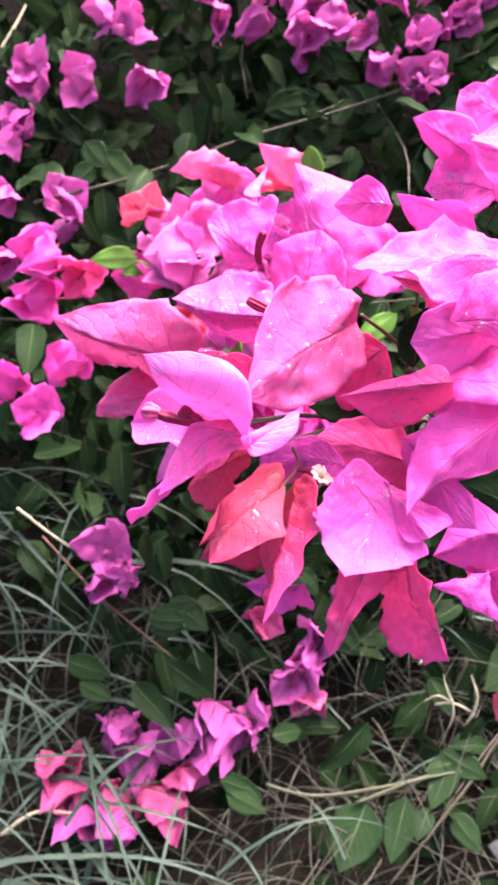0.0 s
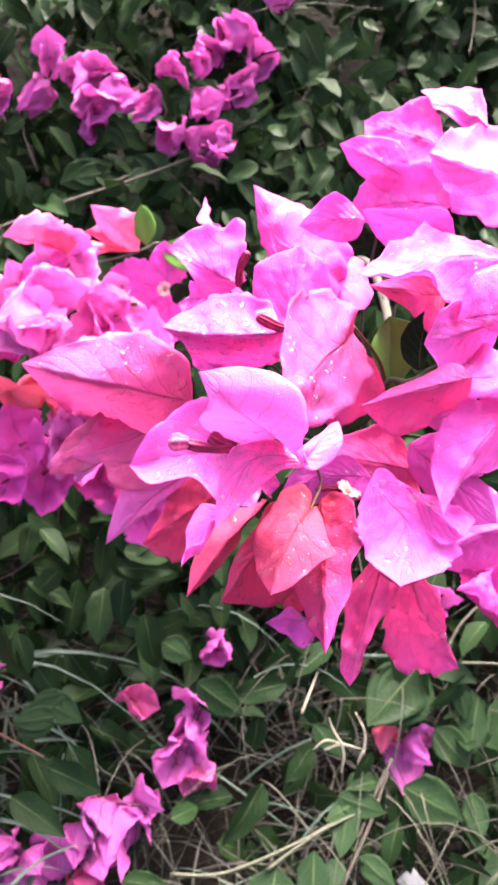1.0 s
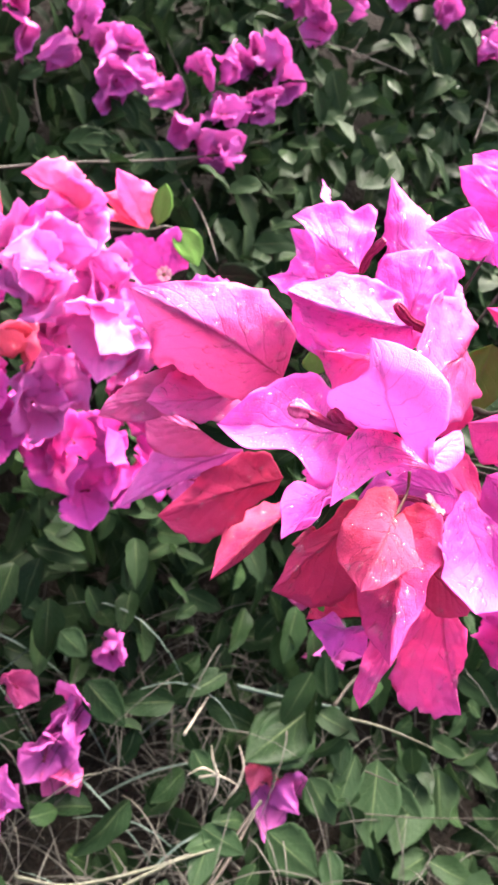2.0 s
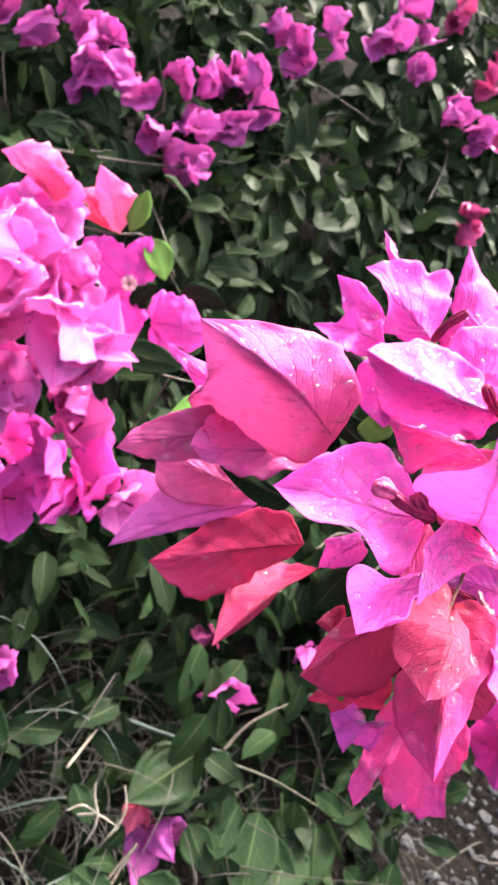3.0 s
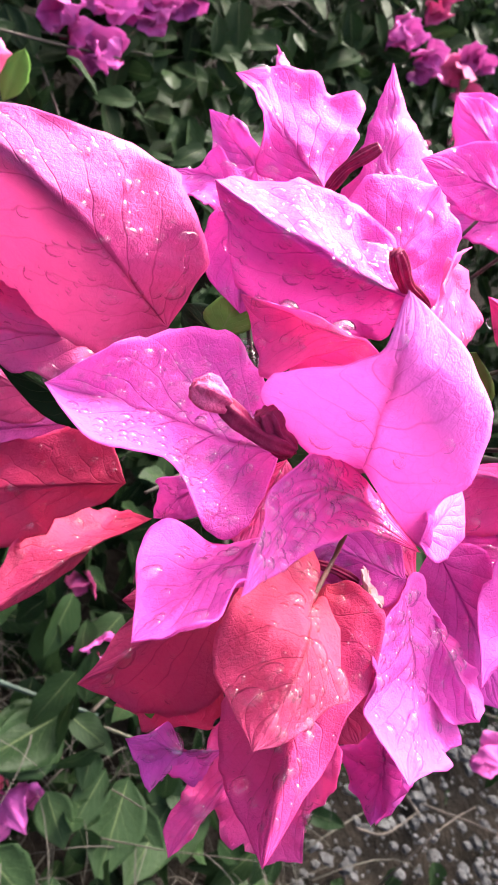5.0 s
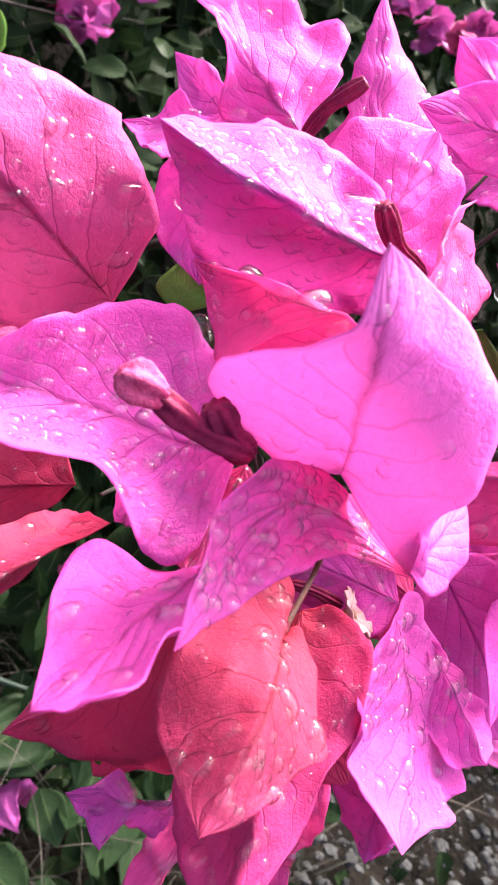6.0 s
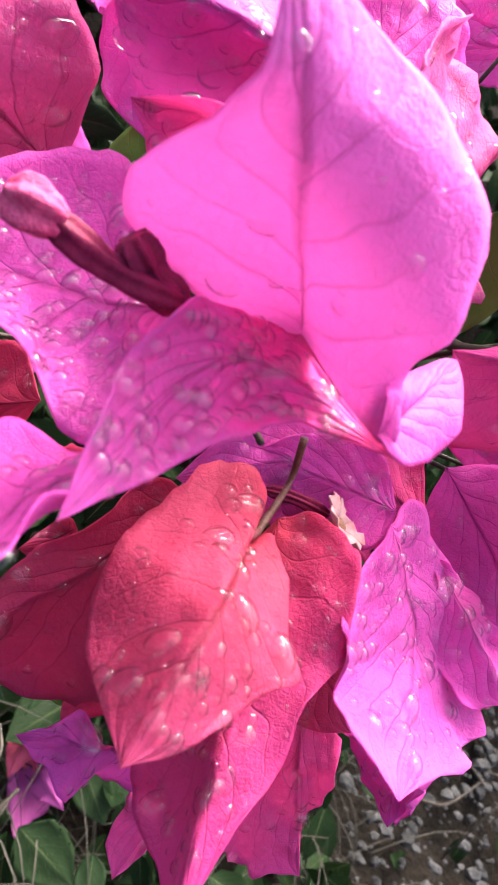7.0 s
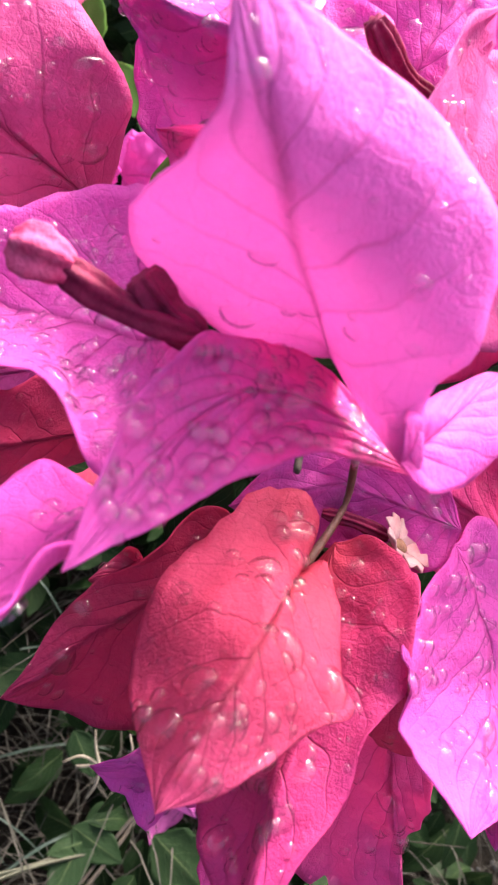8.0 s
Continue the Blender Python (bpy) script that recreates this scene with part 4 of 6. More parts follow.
drop_near((-0.0369, 0.3162, 0.6434), 0.0013, 20)
drop_near((0.0085, 0.2253, 0.6455), 0.0016, 21)
drop_near((0.0426, 0.2376, 0.6503), 0.002, 22)
drop_near((0.0379, 0.2303, 0.6461), 0.0017, 23)
drop_near((0.0517, 0.3521, 0.7223), 0.0019, 24)
drop_near((0.0053, 0.2626, 0.7170), 0.0014, 25)
drop_near((0.0236, 0.2810, 0.7009), 0.0016, 26)
drop_near((-0.0239, 0.2395, 0.6819), 0.0013, 27)
drop_near((-0.0176, 0.2444, 0.6732), 0.0012, 28)
drop_near((0.0318, 0.2593, 0.5875), 0.0014, 29)
beads = []
dice = random.Random(7)
for name, (rows, norms, count, seed) in list(SHEETS.items()):
    w = len(rows[0])
    count, laid = max(5, round(count * 0.9)) if count and rows[4][w // 2].y < 0.40 else 0, 0
    for k in range(count * (14 if count > 9 else 8)):
        i, j = dice.randrange(5, len(rows) - 6), dice.randrange(2, w - 2)
        p = rows[i][j].lerp(rows[i + 1][j], dice.random()).lerp(rows[i][j + 1], dice.random() * 0.6)
        q = norms[i * w + j]
        if q.dot(Vector((-0.45, -0.55, 0.7))) < 0:
            q = -q
        size = 0.0009 + 0.0015 * dice.random() ** 1.5
        if laid < count and all((p - c).length > 1.3 * (size + r) for c, r in DROPPED):
            laid += 1
            if len(DROPPED) > 296:
                beads.append((p, q, size))
                DROPPED.append((p, size))
                continue
            lay_drop(p, q, rows[i + 1][j] - rows[i][j] + Vector((0, 0, -0.002)), size, dice.randrange(4))
            continue
        if k % 4:
            beads.append((p, q, 0.00028 + 0.0012 * dice.random() ** 2.0))
bv, bf = [], []
for p, q, r in beads:
    a = q.cross(Vector((0.31, 0.77, 0.55))).normalized()
    b = q.cross(a)
    s = len(bv)
    for ring, (rad, h) in enumerate(((1.0, -0.1), (0.82, 0.40))):
        for j in range(9):
            w = math.pi / 4.5 * j
            bv.append(p + r * (rad * (a * math.cos(w) + b * math.sin(w)) + h * q) + q * 0.00012)
    bv.append(p + q * (r * 0.62 + 0.00012))
    for j in range(9):
        k = (j + 1) % 9
        bf.append((s + j, s + k, s + 9 + k, s + 9 + j))
        bf.append((s + 9 + j, s + 9 + k, s + 18))
tagged(mesh_object("water_beads", bv, bf, WATER), "tiny rain beads sprinkled over the pink bracts", "water", kind="stuff")


# ---- flowers of the farther branch and of the bank ----
def simple_bract_mesh(name, material, length, width, bend, seed):
    v, f, uv, *_ = leaf_sheet((0, 0, 0), (length, 0, length * bend), [(length * 0.22, width * 0.46, 0.001), (length * 0.62, width * 0.42, length * bend * 0.35)], [(length * 0.22, -width * 0.46, 0.001), (length * 0.62, -width * 0.42, length * bend * 0.35)], (length * 0.5, 0, -length * 0.05), 0.10, 2.3, seed, 14, 5, 0.0003, 1.8)
    me = bpy.data.meshes.new(name)
    me.from_pydata([tuple(p) for p in v], [], f)
    me.materials.append(material)
    layer = me.uv_layers.new(name="uv")
    for loop in me.loops:
        layer.data[loop.index].uv = uv[loop.vertex_index]
    me.polygons.foreach_set("use_smooth", [True] * len(me.polygons))
    return me


FAR_BRACTS = {}
for colour in BRACT:
    FAR_BRACTS[colour] = [simple_bract_mesh("bract", BRACT[colour], 0.034 + 0.003 * k, 0.041 + 0.004 * (k % 2), (0.35, 0.6, 0.9)[k % 3], 40 + k) for k in range(3)]
tv, tf = tube_data([(0, 0, -0.012), (0, 0, 0.004), (0, 0.001, 0.017)], [0.0006, 0.0009, 0.0008, 0.0014], 8, 6)
tube_mesh = bpy.data.meshes.new("flower_tube")
tube_mesh.from_pydata([tuple(p) for p in tv], [], tf)
tube_mesh.materials.append(TUBE)


SPOTS = []


def far_flower(place, facing, colour, size, seed, label, group):
    """Three bracts round a tube, opened towards 'facing'."""
    rnd = random.Random(seed)
    root = tagged(empty_at("bougainvillea_flower", place), label, "flower", group)
    SPOTS.append(tuple(place))
    z = Vector(facing).normalized()
    if group == "flowers on the bank":
        z = (z + Vector((rnd.uniform(-0.5, 0.5), -0.2, -0.9 * rnd.random()))).normalized()
    x = z.cross(Vector((0.2, 0.1, 0.97))).normalized()
    frame_of = Matrix((x, z.cross(x), z)).transposed().to_4x4()
    spin = rnd.random() * 6.28
    for k in range(3):
        ob = new("bract", FAR_BRACTS[colour][rnd.randrange(3)])
        ob.parent = root
        turn = Matrix.Rotation(spin + k * 2.094 + rnd.uniform(-0.3, 0.3), 4, "Z") @ Matrix.Rotation(-rnd.uniform(0.1, 1.15), 4, "Y") @ Matrix.Rotation(rnd.uniform(-0.45, 0.45), 4, "X")
        ob.matrix_basis = frame_of @ turn @ Matrix.Scale(size * rnd.uniform(0.85, 1.12), 4)
    ob = new("flower_tube", tube_mesh)
    ob.parent = root
    ob.matrix_basis = frame_of @ Matrix.Scale(size, 4)
    return root


far_flower((0.0159, 0.7263, 0.5496), (0.29, -0.95, 0.38), "wan", 1.26, 1, "pale pink wet flower on a thin branch", "flowers of the second branch")
far_flower((0.0101, 0.6504, 0.5542), (-0.39, -0.77, -0.15), "wan", 1.16, 2, "pale pink wet flower on a thin branch", "flowers of the second branch")
far_flower((0.0192, 0.6661, 0.5170), (0.34, -0.61, 0.58), "wan", 1.26, 3, "pale pink wet flower on a thin branch", "flowers of the second branch")
far_flower((0.0605, 0.7212, 0.4699), (-0.23, -0.59, 0.22), "wan", 1.16, 4, "pale pink wet flower on a thin branch", "flowers of the second branch")
far_flower((0.0738, 0.7125, 0.4366), (-0.10, -0.86, 1.35), "wan", 1.26, 5, "pale pink wet flower on a thin branch", "flowers of the second branch")
far_flower((0.0845, 0.6558, 0.4212), (-0.35, -0.51, 0.62), "pink", 1.26, 6, "pink papery flower on a thin arching branch", "flowers of the second branch")
far_flower((0.1092, 0.6513, 0.4226), (0.31, -0.90, 0.56), "wan", 1.05, 7, "pale pink wet flower on a thin branch", "flowers of the second branch")
far_flower((0.0623, 0.6559, 0.4241), (-0.22, -0.39, -0.09), "pink", 1.05, 8, "pink papery flower on a thin arching branch", "flowers of the second branch")
far_flower((-0.0110, 0.7393, 0.5914), (-0.25, -0.85, 0.18), "wan", 1.05, 9, "pale pink wet flower on a thin branch", "flowers of the second branch")
far_flower((-0.0441, 0.7077, 0.5767), (0.19, -0.51, 0.04), "wan", 1.05, 10, "pale pink wet flower on a thin branch", "flowers of the second branch")
far_flower((0.0127, 0.7500, 0.5455), (0.33, -0.84, 0.39), "wan", 1.05, 11, "pale pink wet flower on a thin branch", "flowers of the second branch")
far_flower((-0.0515, 0.6610, 0.5583), (-0.09, -0.97, 0.63), "wan", 1.05, 12, "pale pink wet flower on a thin branch", "flowers of the second branch")
far_flower((-0.0437, 0.6720, 0.5073), (-0.49, -0.50, 0.54), "salmon", 1.05, 13, "young coral flower at a branch tip", "flowers of the second branch")
far_flower((-0.0362, 0.7490, 0.4087), (0.26, -0.72, 0.61), "pink", 1.16, 14, "pink papery flower on a thin arching branch", "flowers of the second branch")
far_flower((0.0082, 0.7499, 0.4201), (-0.35, -0.64, 0.50), "pink", 1.05, 15, "pink papery flower on a thin arching branch", "flowers of the second branch")
far_flower((0.0163, 0.7453, 0.3746), (-0.21, -1.25, 0.35), "pink", 1.05, 16, "pink papery flower on a thin arching branch", "flowers of the second branch")
far_flower((-0.0076, 0.7335, 0.4000), (-0.16, -1.36, 0.76), "pink", 1.05, 17, "pink papery flower on a thin arching branch", "flowers of the second branch")
far_flower((-0.0257, 0.7422, 0.5461), (-0.22, -0.03, 0.51), "wan", 1.26, 18, "pale pink wet flower on a thin branch", "flowers of the second branch")
far_flower((-0.0008, 0.7376, 0.5140), (-0.18, -0.86, 0.36), "wan", 1.26, 19, "pale pink wet flower on a thin branch", "flowers of the second branch")
far_flower((-0.0215, 0.7494, 0.4921), (0.04, -0.69, 0.67), "wan", 1.16, 20, "pale pink wet flower on a thin branch", "flowers of the second branch")
far_flower((0.0046, 0.6918, 0.4838), (-0.27, -0.79, 0.89), "wan", 1.16, 21, "pale pink wet flower on a thin branch", "flowers of the second branch")
far_flower((-0.0139, 0.6571, 0.4860), (-0.28, -1.23, 0.91), "wan", 1.16, 22, "pale pink wet flower on a thin branch", "flowers of the second branch")
far_flower((0.0305, 0.7455, 0.3928), (-0.03, -0.74, 0.29), "pink", 1.05, 23, "pink papery flower on a thin arching branch", "flowers of the second branch")
far_flower((0.0317, 0.6619, 0.4420), (0.19, -1.00, 0.45), "pink", 1.16, 24, "pink papery flower on a thin arching branch", "flowers of the second branch")
far_flower((0.0661, 0.7334, 0.3625), (-0.17, -0.41, 0.27), "pink", 1.05, 25, "pink papery flower on a thin arching branch", "flowers of the second branch")
far_flower((-0.0307, 0.6537, 0.4726), (-0.19, -1.39, 0.79), "wan", 1.16, 26, "pale pink wet flower on a thin branch", "flowers of the second branch")
far_flower((0.0266, 0.6596, 0.3933), (0.17, -0.85, 0.75), "pink", 1.05, 27, "pink papery flower on a thin arching branch", "flowers of the second branch")
far_flower((0.0427, 0.6871, 0.5200), (-0.10, -0.20, 0.46), "wan", 1.05, 28, "pale pink wet flower on a thin branch", "flowers of the second branch")
far_flower((-0.0637, 0.7499, 0.5550), (-0.39, -0.52, 1.18), "wan", 1.05, 29, "pale pink wet flower on a thin branch", "flowers of the second branch")
far_flower((-0.0413, 0.6619, 0.5768), (-0.67, -0.25, 0.23), "wan", 1.05, 30, "pale pink wet flower on a thin branch", "flowers of the second branch")
far_flower((-0.0792, 0.7364, 0.5235), (-0.39, -0.86, 0.58), "pink", 1.05, 31, "pink papery flower on a thin arching branch", "flowers of the second branch")
far_flower((-0.0887, 0.7418, 0.5786), (-0.37, -0.43, 0.74), "salmon", 0.84, 32, "young coral flower at a branch tip", "flowers of the second branch")
far_flower((-0.1712, 0.7482, 0.5450), (-0.36, -1.28, 0.04), "pink", 0.95, 33, "pink papery flower on a thin arching branch", "flowers of the second branch")
far_flower((-0.1427, 0.7310, 0.5313), (-0.17, -1.00, 0.03), "rose", 0.95, 34, "rose pink papery flower hanging in shade", "flowers of the second branch")
far_flower((-0.1748, 0.7484, 0.4956), (-0.87, -0.89, 0.30), "pink", 1.05, 35, "pink papery flower on a thin arching branch", "flowers of the second branch")
far_flower((-0.1602, 0.7143, 0.4380), (-0.03, -0.25, 0.38), "pink", 0.95, 36, "pink papery flower on a thin arching branch", "flowers of the second branch")
far_flower((-0.2205, 0.7329, 0.4081), (-0.27, -0.53, 0.66), "pink", 1.16, 37, "pink papery flower on a thin arching branch", "flowers of the second branch")
far_flower((-0.1805, 0.6542, 0.4337), (0.08, -0.86, 0.59), "pink", 0.84, 38, "pink papery flower on a thin arching branch", "flowers of the second branch")
far_flower((-0.0622, 0.6900, 0.4568), (-0.25, -0.85, 0.45), "pink", 1.10, 141, "pink papery flower on a thin arching branch", "flowers of the second branch")
far_flower((-0.0452, 0.7000, 0.4209), (-0.25, -0.85, 0.45), "violet", 1.10, 142, "magenta papery flower under a thin branch", "flowers of the second branch")
far_flower((-0.0792, 0.6800, 0.4294), (-0.25, -0.85, 0.45), "violet", 1.10, 143, "magenta papery flower under a thin branch", "flowers of the second branch")
far_flower((-0.1866, 1.0810, 0.6106), (0.21, -0.68, 0.50), "mauve", 1.0, 39, "purple papery flower among dark leaves", "flowers on the bank")
far_flower((-0.1123, 1.0809, 0.6108), (-0.45, -0.79, 0.32), "mauve", 1.0, 40, "purple papery flower among dark leaves", "flowers on the bank")
far_flower((-0.2438, 1.0731, 0.6062), (-0.34, -0.72, 0.63), "mauve", 1.0, 41, "purple papery flower among dark leaves", "flowers on the bank")
far_flower((-0.2467, 1.0681, 0.6279), (-0.09, -0.80, 0.76), "mauve", 0.9, 42, "purple papery flower among dark leaves", "flowers on the bank")
far_flower((-0.2515, 1.0464, 0.5820), (-0.17, -1.05, 0.43), "mauve", 1.0, 43, "purple papery flower among dark leaves", "flowers on the bank")
far_flower((-0.2526, 1.0182, 0.5556), (-0.50, -0.32, 0.96), "mauve", 1.0, 44, "purple papery flower among dark leaves", "flowers on the bank")
far_flower((-0.2579, 0.9698, 0.5145), (-0.24, -0.66, 0.42), "mauve", 1.0, 45, "purple papery flower among dark leaves", "flowers on the bank")
far_flower((-0.2061, 0.9644, 0.5069), (-0.06, -0.34, 0.82), "mauve", 1.0, 46, "purple papery flower among dark leaves", "flowers on the bank")
far_flower((-0.1898, 0.9594, 0.4855), (-0.53, -0.32, 0.85), "mauve", 0.9, 47, "purple papery flower among dark leaves", "flowers on the bank")
far_flower((-0.2567, 0.9137, 0.4622), (-0.58, -1.10, 0.34), "mauve", 1.0, 48, "purple papery flower among dark leaves", "flowers on the bank")
far_flower((-0.2848, 0.9087, 0.4646), (-0.59, -1.02, 0.77), "mauve", 0.9, 49, "purple papery flower among dark leaves", "flowers on the bank")
far_flower((-0.1574, 1.1474, 0.6706), (-0.76, -0.76, 0.35), "mauve", 1.0, 50, "purple papery flower among dark leaves", "flowers on the bank")
far_flower((-0.1336, 1.1424, 0.6626), (-0.35, -0.71, 0.96), "mauve", 0.9, 51, "purple papery flower among dark leaves", "flowers on the bank")
far_flower((-0.1374, 1.1186, 0.6577), (-0.08, -1.17, 0.63), "mauve", 0.9, 52, "purple papery flower among dark leaves", "flowers on the bank")
far_flower((-0.0322, 1.1491, 0.6736), (-0.18, -0.36, -0.13), "mauve", 1.0, 53, "purple papery flower among dark leaves", "flowers on the bank")
far_flower((-0.0472, 1.1441, 0.6951), (-0.86, -1.11, 0.58), "mauve", 0.9, 54, "purple papery flower among dark leaves", "flowers on the bank")
far_flower((0.0206, 1.1491, 0.6737), (-0.79, -0.78, -0.05), "mauve", 1.0, 55, "purple papery flower among dark leaves", "flowers on the bank")
far_flower((0.0257, 1.1441, 0.6994), (-0.59, -0.55, 0.91), "mauve", 0.9, 56, "purple papery flower among dark leaves", "flowers on the bank")
far_flower((0.0796, 1.1314, 0.6557), (-0.29, -0.82, -0.01), "mauve", 1.0, 57, "purple papery flower among dark leaves", "flowers on the bank")
far_flower((0.0710, 1.1264, 0.6348), (-0.50, -1.44, 0.28), "mauve", 0.9, 58, "purple papery flower among dark leaves", "flowers on the bank")
far_flower((0.1194, 1.1433, 0.6658), (-0.80, -0.56, 0.69), "mauve", 1.0, 59, "purple papery flower among dark leaves", "flowers on the bank")
far_flower((0.1410, 1.1383, 0.6524), (-0.55, -0.94, 0.93), "mauve", 0.9, 60, "purple papery flower among dark leaves", "flowers on the bank")
far_flower((0.1631, 1.0960, 0.6263), (-0.39, -0.61, 0.55), "mauve", 1.0, 61, "purple papery flower among dark leaves", "flowers on the bank")
far_flower((0.1910, 1.0910, 0.6516), (-0.25, -0.92, 0.46), "mauve", 0.9, 62, "purple papery flower among dark leaves", "flowers on the bank")
far_flower((0.2280, 1.0885, 0.6158), (-0.96, -0.38, 0.56), "mauve", 1.0, 63, "purple papery flower among dark leaves", "flowers on the bank")
far_flower((0.2381, 1.1470, 0.6714), (0.11, -1.40, 0.17), "mauve", 1.0, 64, "purple papery flower among dark leaves", "flowers on the bank")
far_flower((0.2627, 1.1420, 0.6716), (-0.53, -0.93, 0.27), "mauve", 0.9, 65, "purple papery flower among dark leaves", "flowers on the bank")
far_flower((0.1697, 1.1421, 0.6865), (0.22, -1.11, 0.35), "mauve", 0.9, 66, "purple papery flower among dark leaves", "flowers on the bank")
far_flower((-0.1351, 0.6798, 0.2544), (0.12, -0.70, 0.78), "mauve", 1.1, 267, "purple papery flower among dark leaves", "flowers on the bank")
far_flower((-0.1407, 0.6748, 0.2268), (-0.36, -0.68, 0.84), "mauve", 1.1, 268, "purple papery flower among dark leaves", "flowers on the bank")
far_flower((-0.1224, 0.6432, 0.2537), (0.05, -0.95, 0.93), "mauve", 0.9, 69, "purple papery flower among dark leaves", "flowers on the bank")
far_flower((0.0106, 0.6544, 0.1809), (-0.06, -0.65, 0.76), "dusky", 0.85, 70, "rose pink papery flower hanging in shade", "flowers on the bank")
far_flower((0.0651, 0.6422, 0.1691), (0.16, -0.66, 0.85), "mauve", 1.04, 71, "purple papery flower among dark leaves", "flowers on the bank")
far_flower((0.0722, 0.6270, 0.1558), (-0.48, -0.82, 0.86), "mauve", 0.98, 72, "purple papery flower among dark leaves", "flowers on the bank")
far_flower((0.0484, 0.6130, 0.1452), (-0.05, -0.56, 0.28), "mauve", 1.04, 73, "purple papery flower among dark leaves", "flowers on the bank")
far_flower((0.0611, 0.5977, 0.1308), (-0.17, -0.95, 0.58), "dusky", 0.85, 74, "rose pink papery flower hanging in shade", "flowers on the bank")
far_flower((-0.0334, 0.5913, 0.1268), (-0.10, -1.09, 0.35), "mauve", 1.04, 75, "purple papery flower among dark leaves", "flowers on the bank")
far_flower((-0.0079, 0.5814, 0.1165), (-0.30, -0.55, 0.74), "mauve", 1.10, 76, "purple papery flower among dark leaves", "flowers on the bank")
far_flower((-0.0297, 0.5645, 0.1025), (-0.39, -0.62, 0.30), "mauve", 1.04, 77, "purple papery flower among dark leaves", "flowers on the bank")
far_flower((0.0072, 0.5932, 0.1270), (-0.07, -1.02, 0.20), "mauve", 0.85, 78, "purple papery flower among dark leaves", "flowers on the bank")
far_flower((-0.0513, 0.5789, 0.1141), (0.11, -0.97, 0.35), "mauve", 0.91, 79, "purple papery flower among dark leaves", "flowers on the bank")
far_flower((-0.1327, 0.5767, 0.1135), (0.19, -0.58, 0.40), "mauve", 1.04, 80, "purple papery flower among dark leaves", "flowers on the bank")
far_flower((-0.0975, 0.5624, 0.1010), (0.17, -0.78, 0.67), "mauve", 1.10, 81, "purple papery flower among dark leaves", "flowers on the bank")
far_flower((-0.1127, 0.5791, 0.1156), (-0.36, -0.54, 0.68), "mauve", 0.91, 82, "purple papery flower among dark leaves", "flowers on the bank")
far_flower((-0.0690, 0.5408, 0.0879), (0.18, -0.56, 0.41), "dusky", 1.10, 83, "rose pink papery flower hanging in shade", "flowers on the bank")
far_flower((-0.0912, 0.5278, 0.0799), (-0.25, -1.00, 0.30), "dusky", 1.04, 84, "rose pink papery flower hanging in shade", "flowers on the bank")
far_flower((-0.0656, 0.5202, 0.0756), (-0.45, -0.92, 0.62), "dusky", 0.91, 85, "rose pink papery flower hanging in shade", "flowers on the bank")
far_flower((-0.1794, 0.5485, 0.0916), (-0.50, -0.69, 0.44), "dusky", 1.10, 86, "rose pink papery flower hanging in shade", "flowers on the bank")
far_flower((-0.1635, 0.5290, 0.0821), (-0.28, -0.61, 0.54), "dusky", 1.04, 87, "rose pink papery flower hanging in shade", "flowers on the bank")
far_flower((-0.1488, 0.5066, 0.0692), (-0.28, -0.81, 0.69), "mauve", 1.10, 88, "purple papery flower among dark leaves", "flowers on the bank")
far_flower((-0.1196, 0.5075, 0.0685), (-0.46, -0.51, 0.22), "mauve", 1.04, 89, "purple papery flower among dark leaves", "flowers on the bank")
far_flower((-0.1237, 0.5277, 0.0804), (0.02, -0.59, 0.21), "dusky", 0.91, 90, "rose pink papery flower hanging in shade", "flowers on the bank")
far_flower((0.2852, 0.5844, 0.1200), (0.05, -0.88, 0.60), "mauve", 1.04, 161, "purple papery flower among dark leaves", "flowers on the bank")
far_flower((0.2670, 0.5964, 0.1304), (-0.49, -1.07, 0.33), "salmon", 0.59, 162, "young coral flower beside a purple one", "flowers on the bank")
far_flower((0.1008, 0.6836, 0.2053), (0.17, -0.98, 0.73), "mauve", 0.98, 163, "purple papery flower among dark leaves", "flowers on the bank")
far_flower((0.3455, 0.6858, 0.2057), (0.15, -0.53, 0.44), "mauve", 0.98, 164, "purple papery flower among dark leaves", "flowers on the bank")
far_flower((0.3202, 0.7315, 0.2463), (-0.25, -0.79, 0.74), "dusky", 0.65, 165, "rose pink papery flower hanging in shade", "flowers on the bank")
far_flower((0.4600, 0.7288, 0.2455), (-0.42, -0.65, 0.76), "mauve", 0.78, 166, "purple papery flower among dark leaves", "flowers on the bank")
far_flower((0.0902, 1.1670, 0.6859), (-0.45, -1.10, 0.37), "mauve", 1.0, 91, "purple papery flower among dark leaves", "flowers on the bank")
far_flower((0.0608, 1.1620, 0.6824), (-0.17, -0.65, 0.31), "mauve", 0.9, 92, "purple papery flower among dark leaves", "flowers on the bank")
far_flower((0.1773, 1.0903, 0.6057), (0.29, -0.39, 1.23), "mauve", 0.9, 93, "purple papery flower among dark leaves", "flowers on the bank")
far_flower((0.1993, 1.0791, 0.5960), (-0.00, -0.25, 0.32), "mauve", 0.9, 94, "purple papery flower among dark leaves", "flowers on the bank")
far_flower((0.2008, 1.1466, 0.6482), (-0.47, -0.94, 0.66), "mauve", 0.9, 95, "purple papery flower among dark leaves", "flowers on the bank")
far_flower((0.2524, 1.2115, 0.7227), (-0.23, -0.77, 0.33), "mauve", 1.0, 96, "purple papery flower among dark leaves", "flowers on the bank")
far_flower((0.2797, 1.2065, 0.7220), (-0.83, -0.89, 0.30), "mauve", 0.9, 97, "purple papery flower among dark leaves", "flowers on the bank")
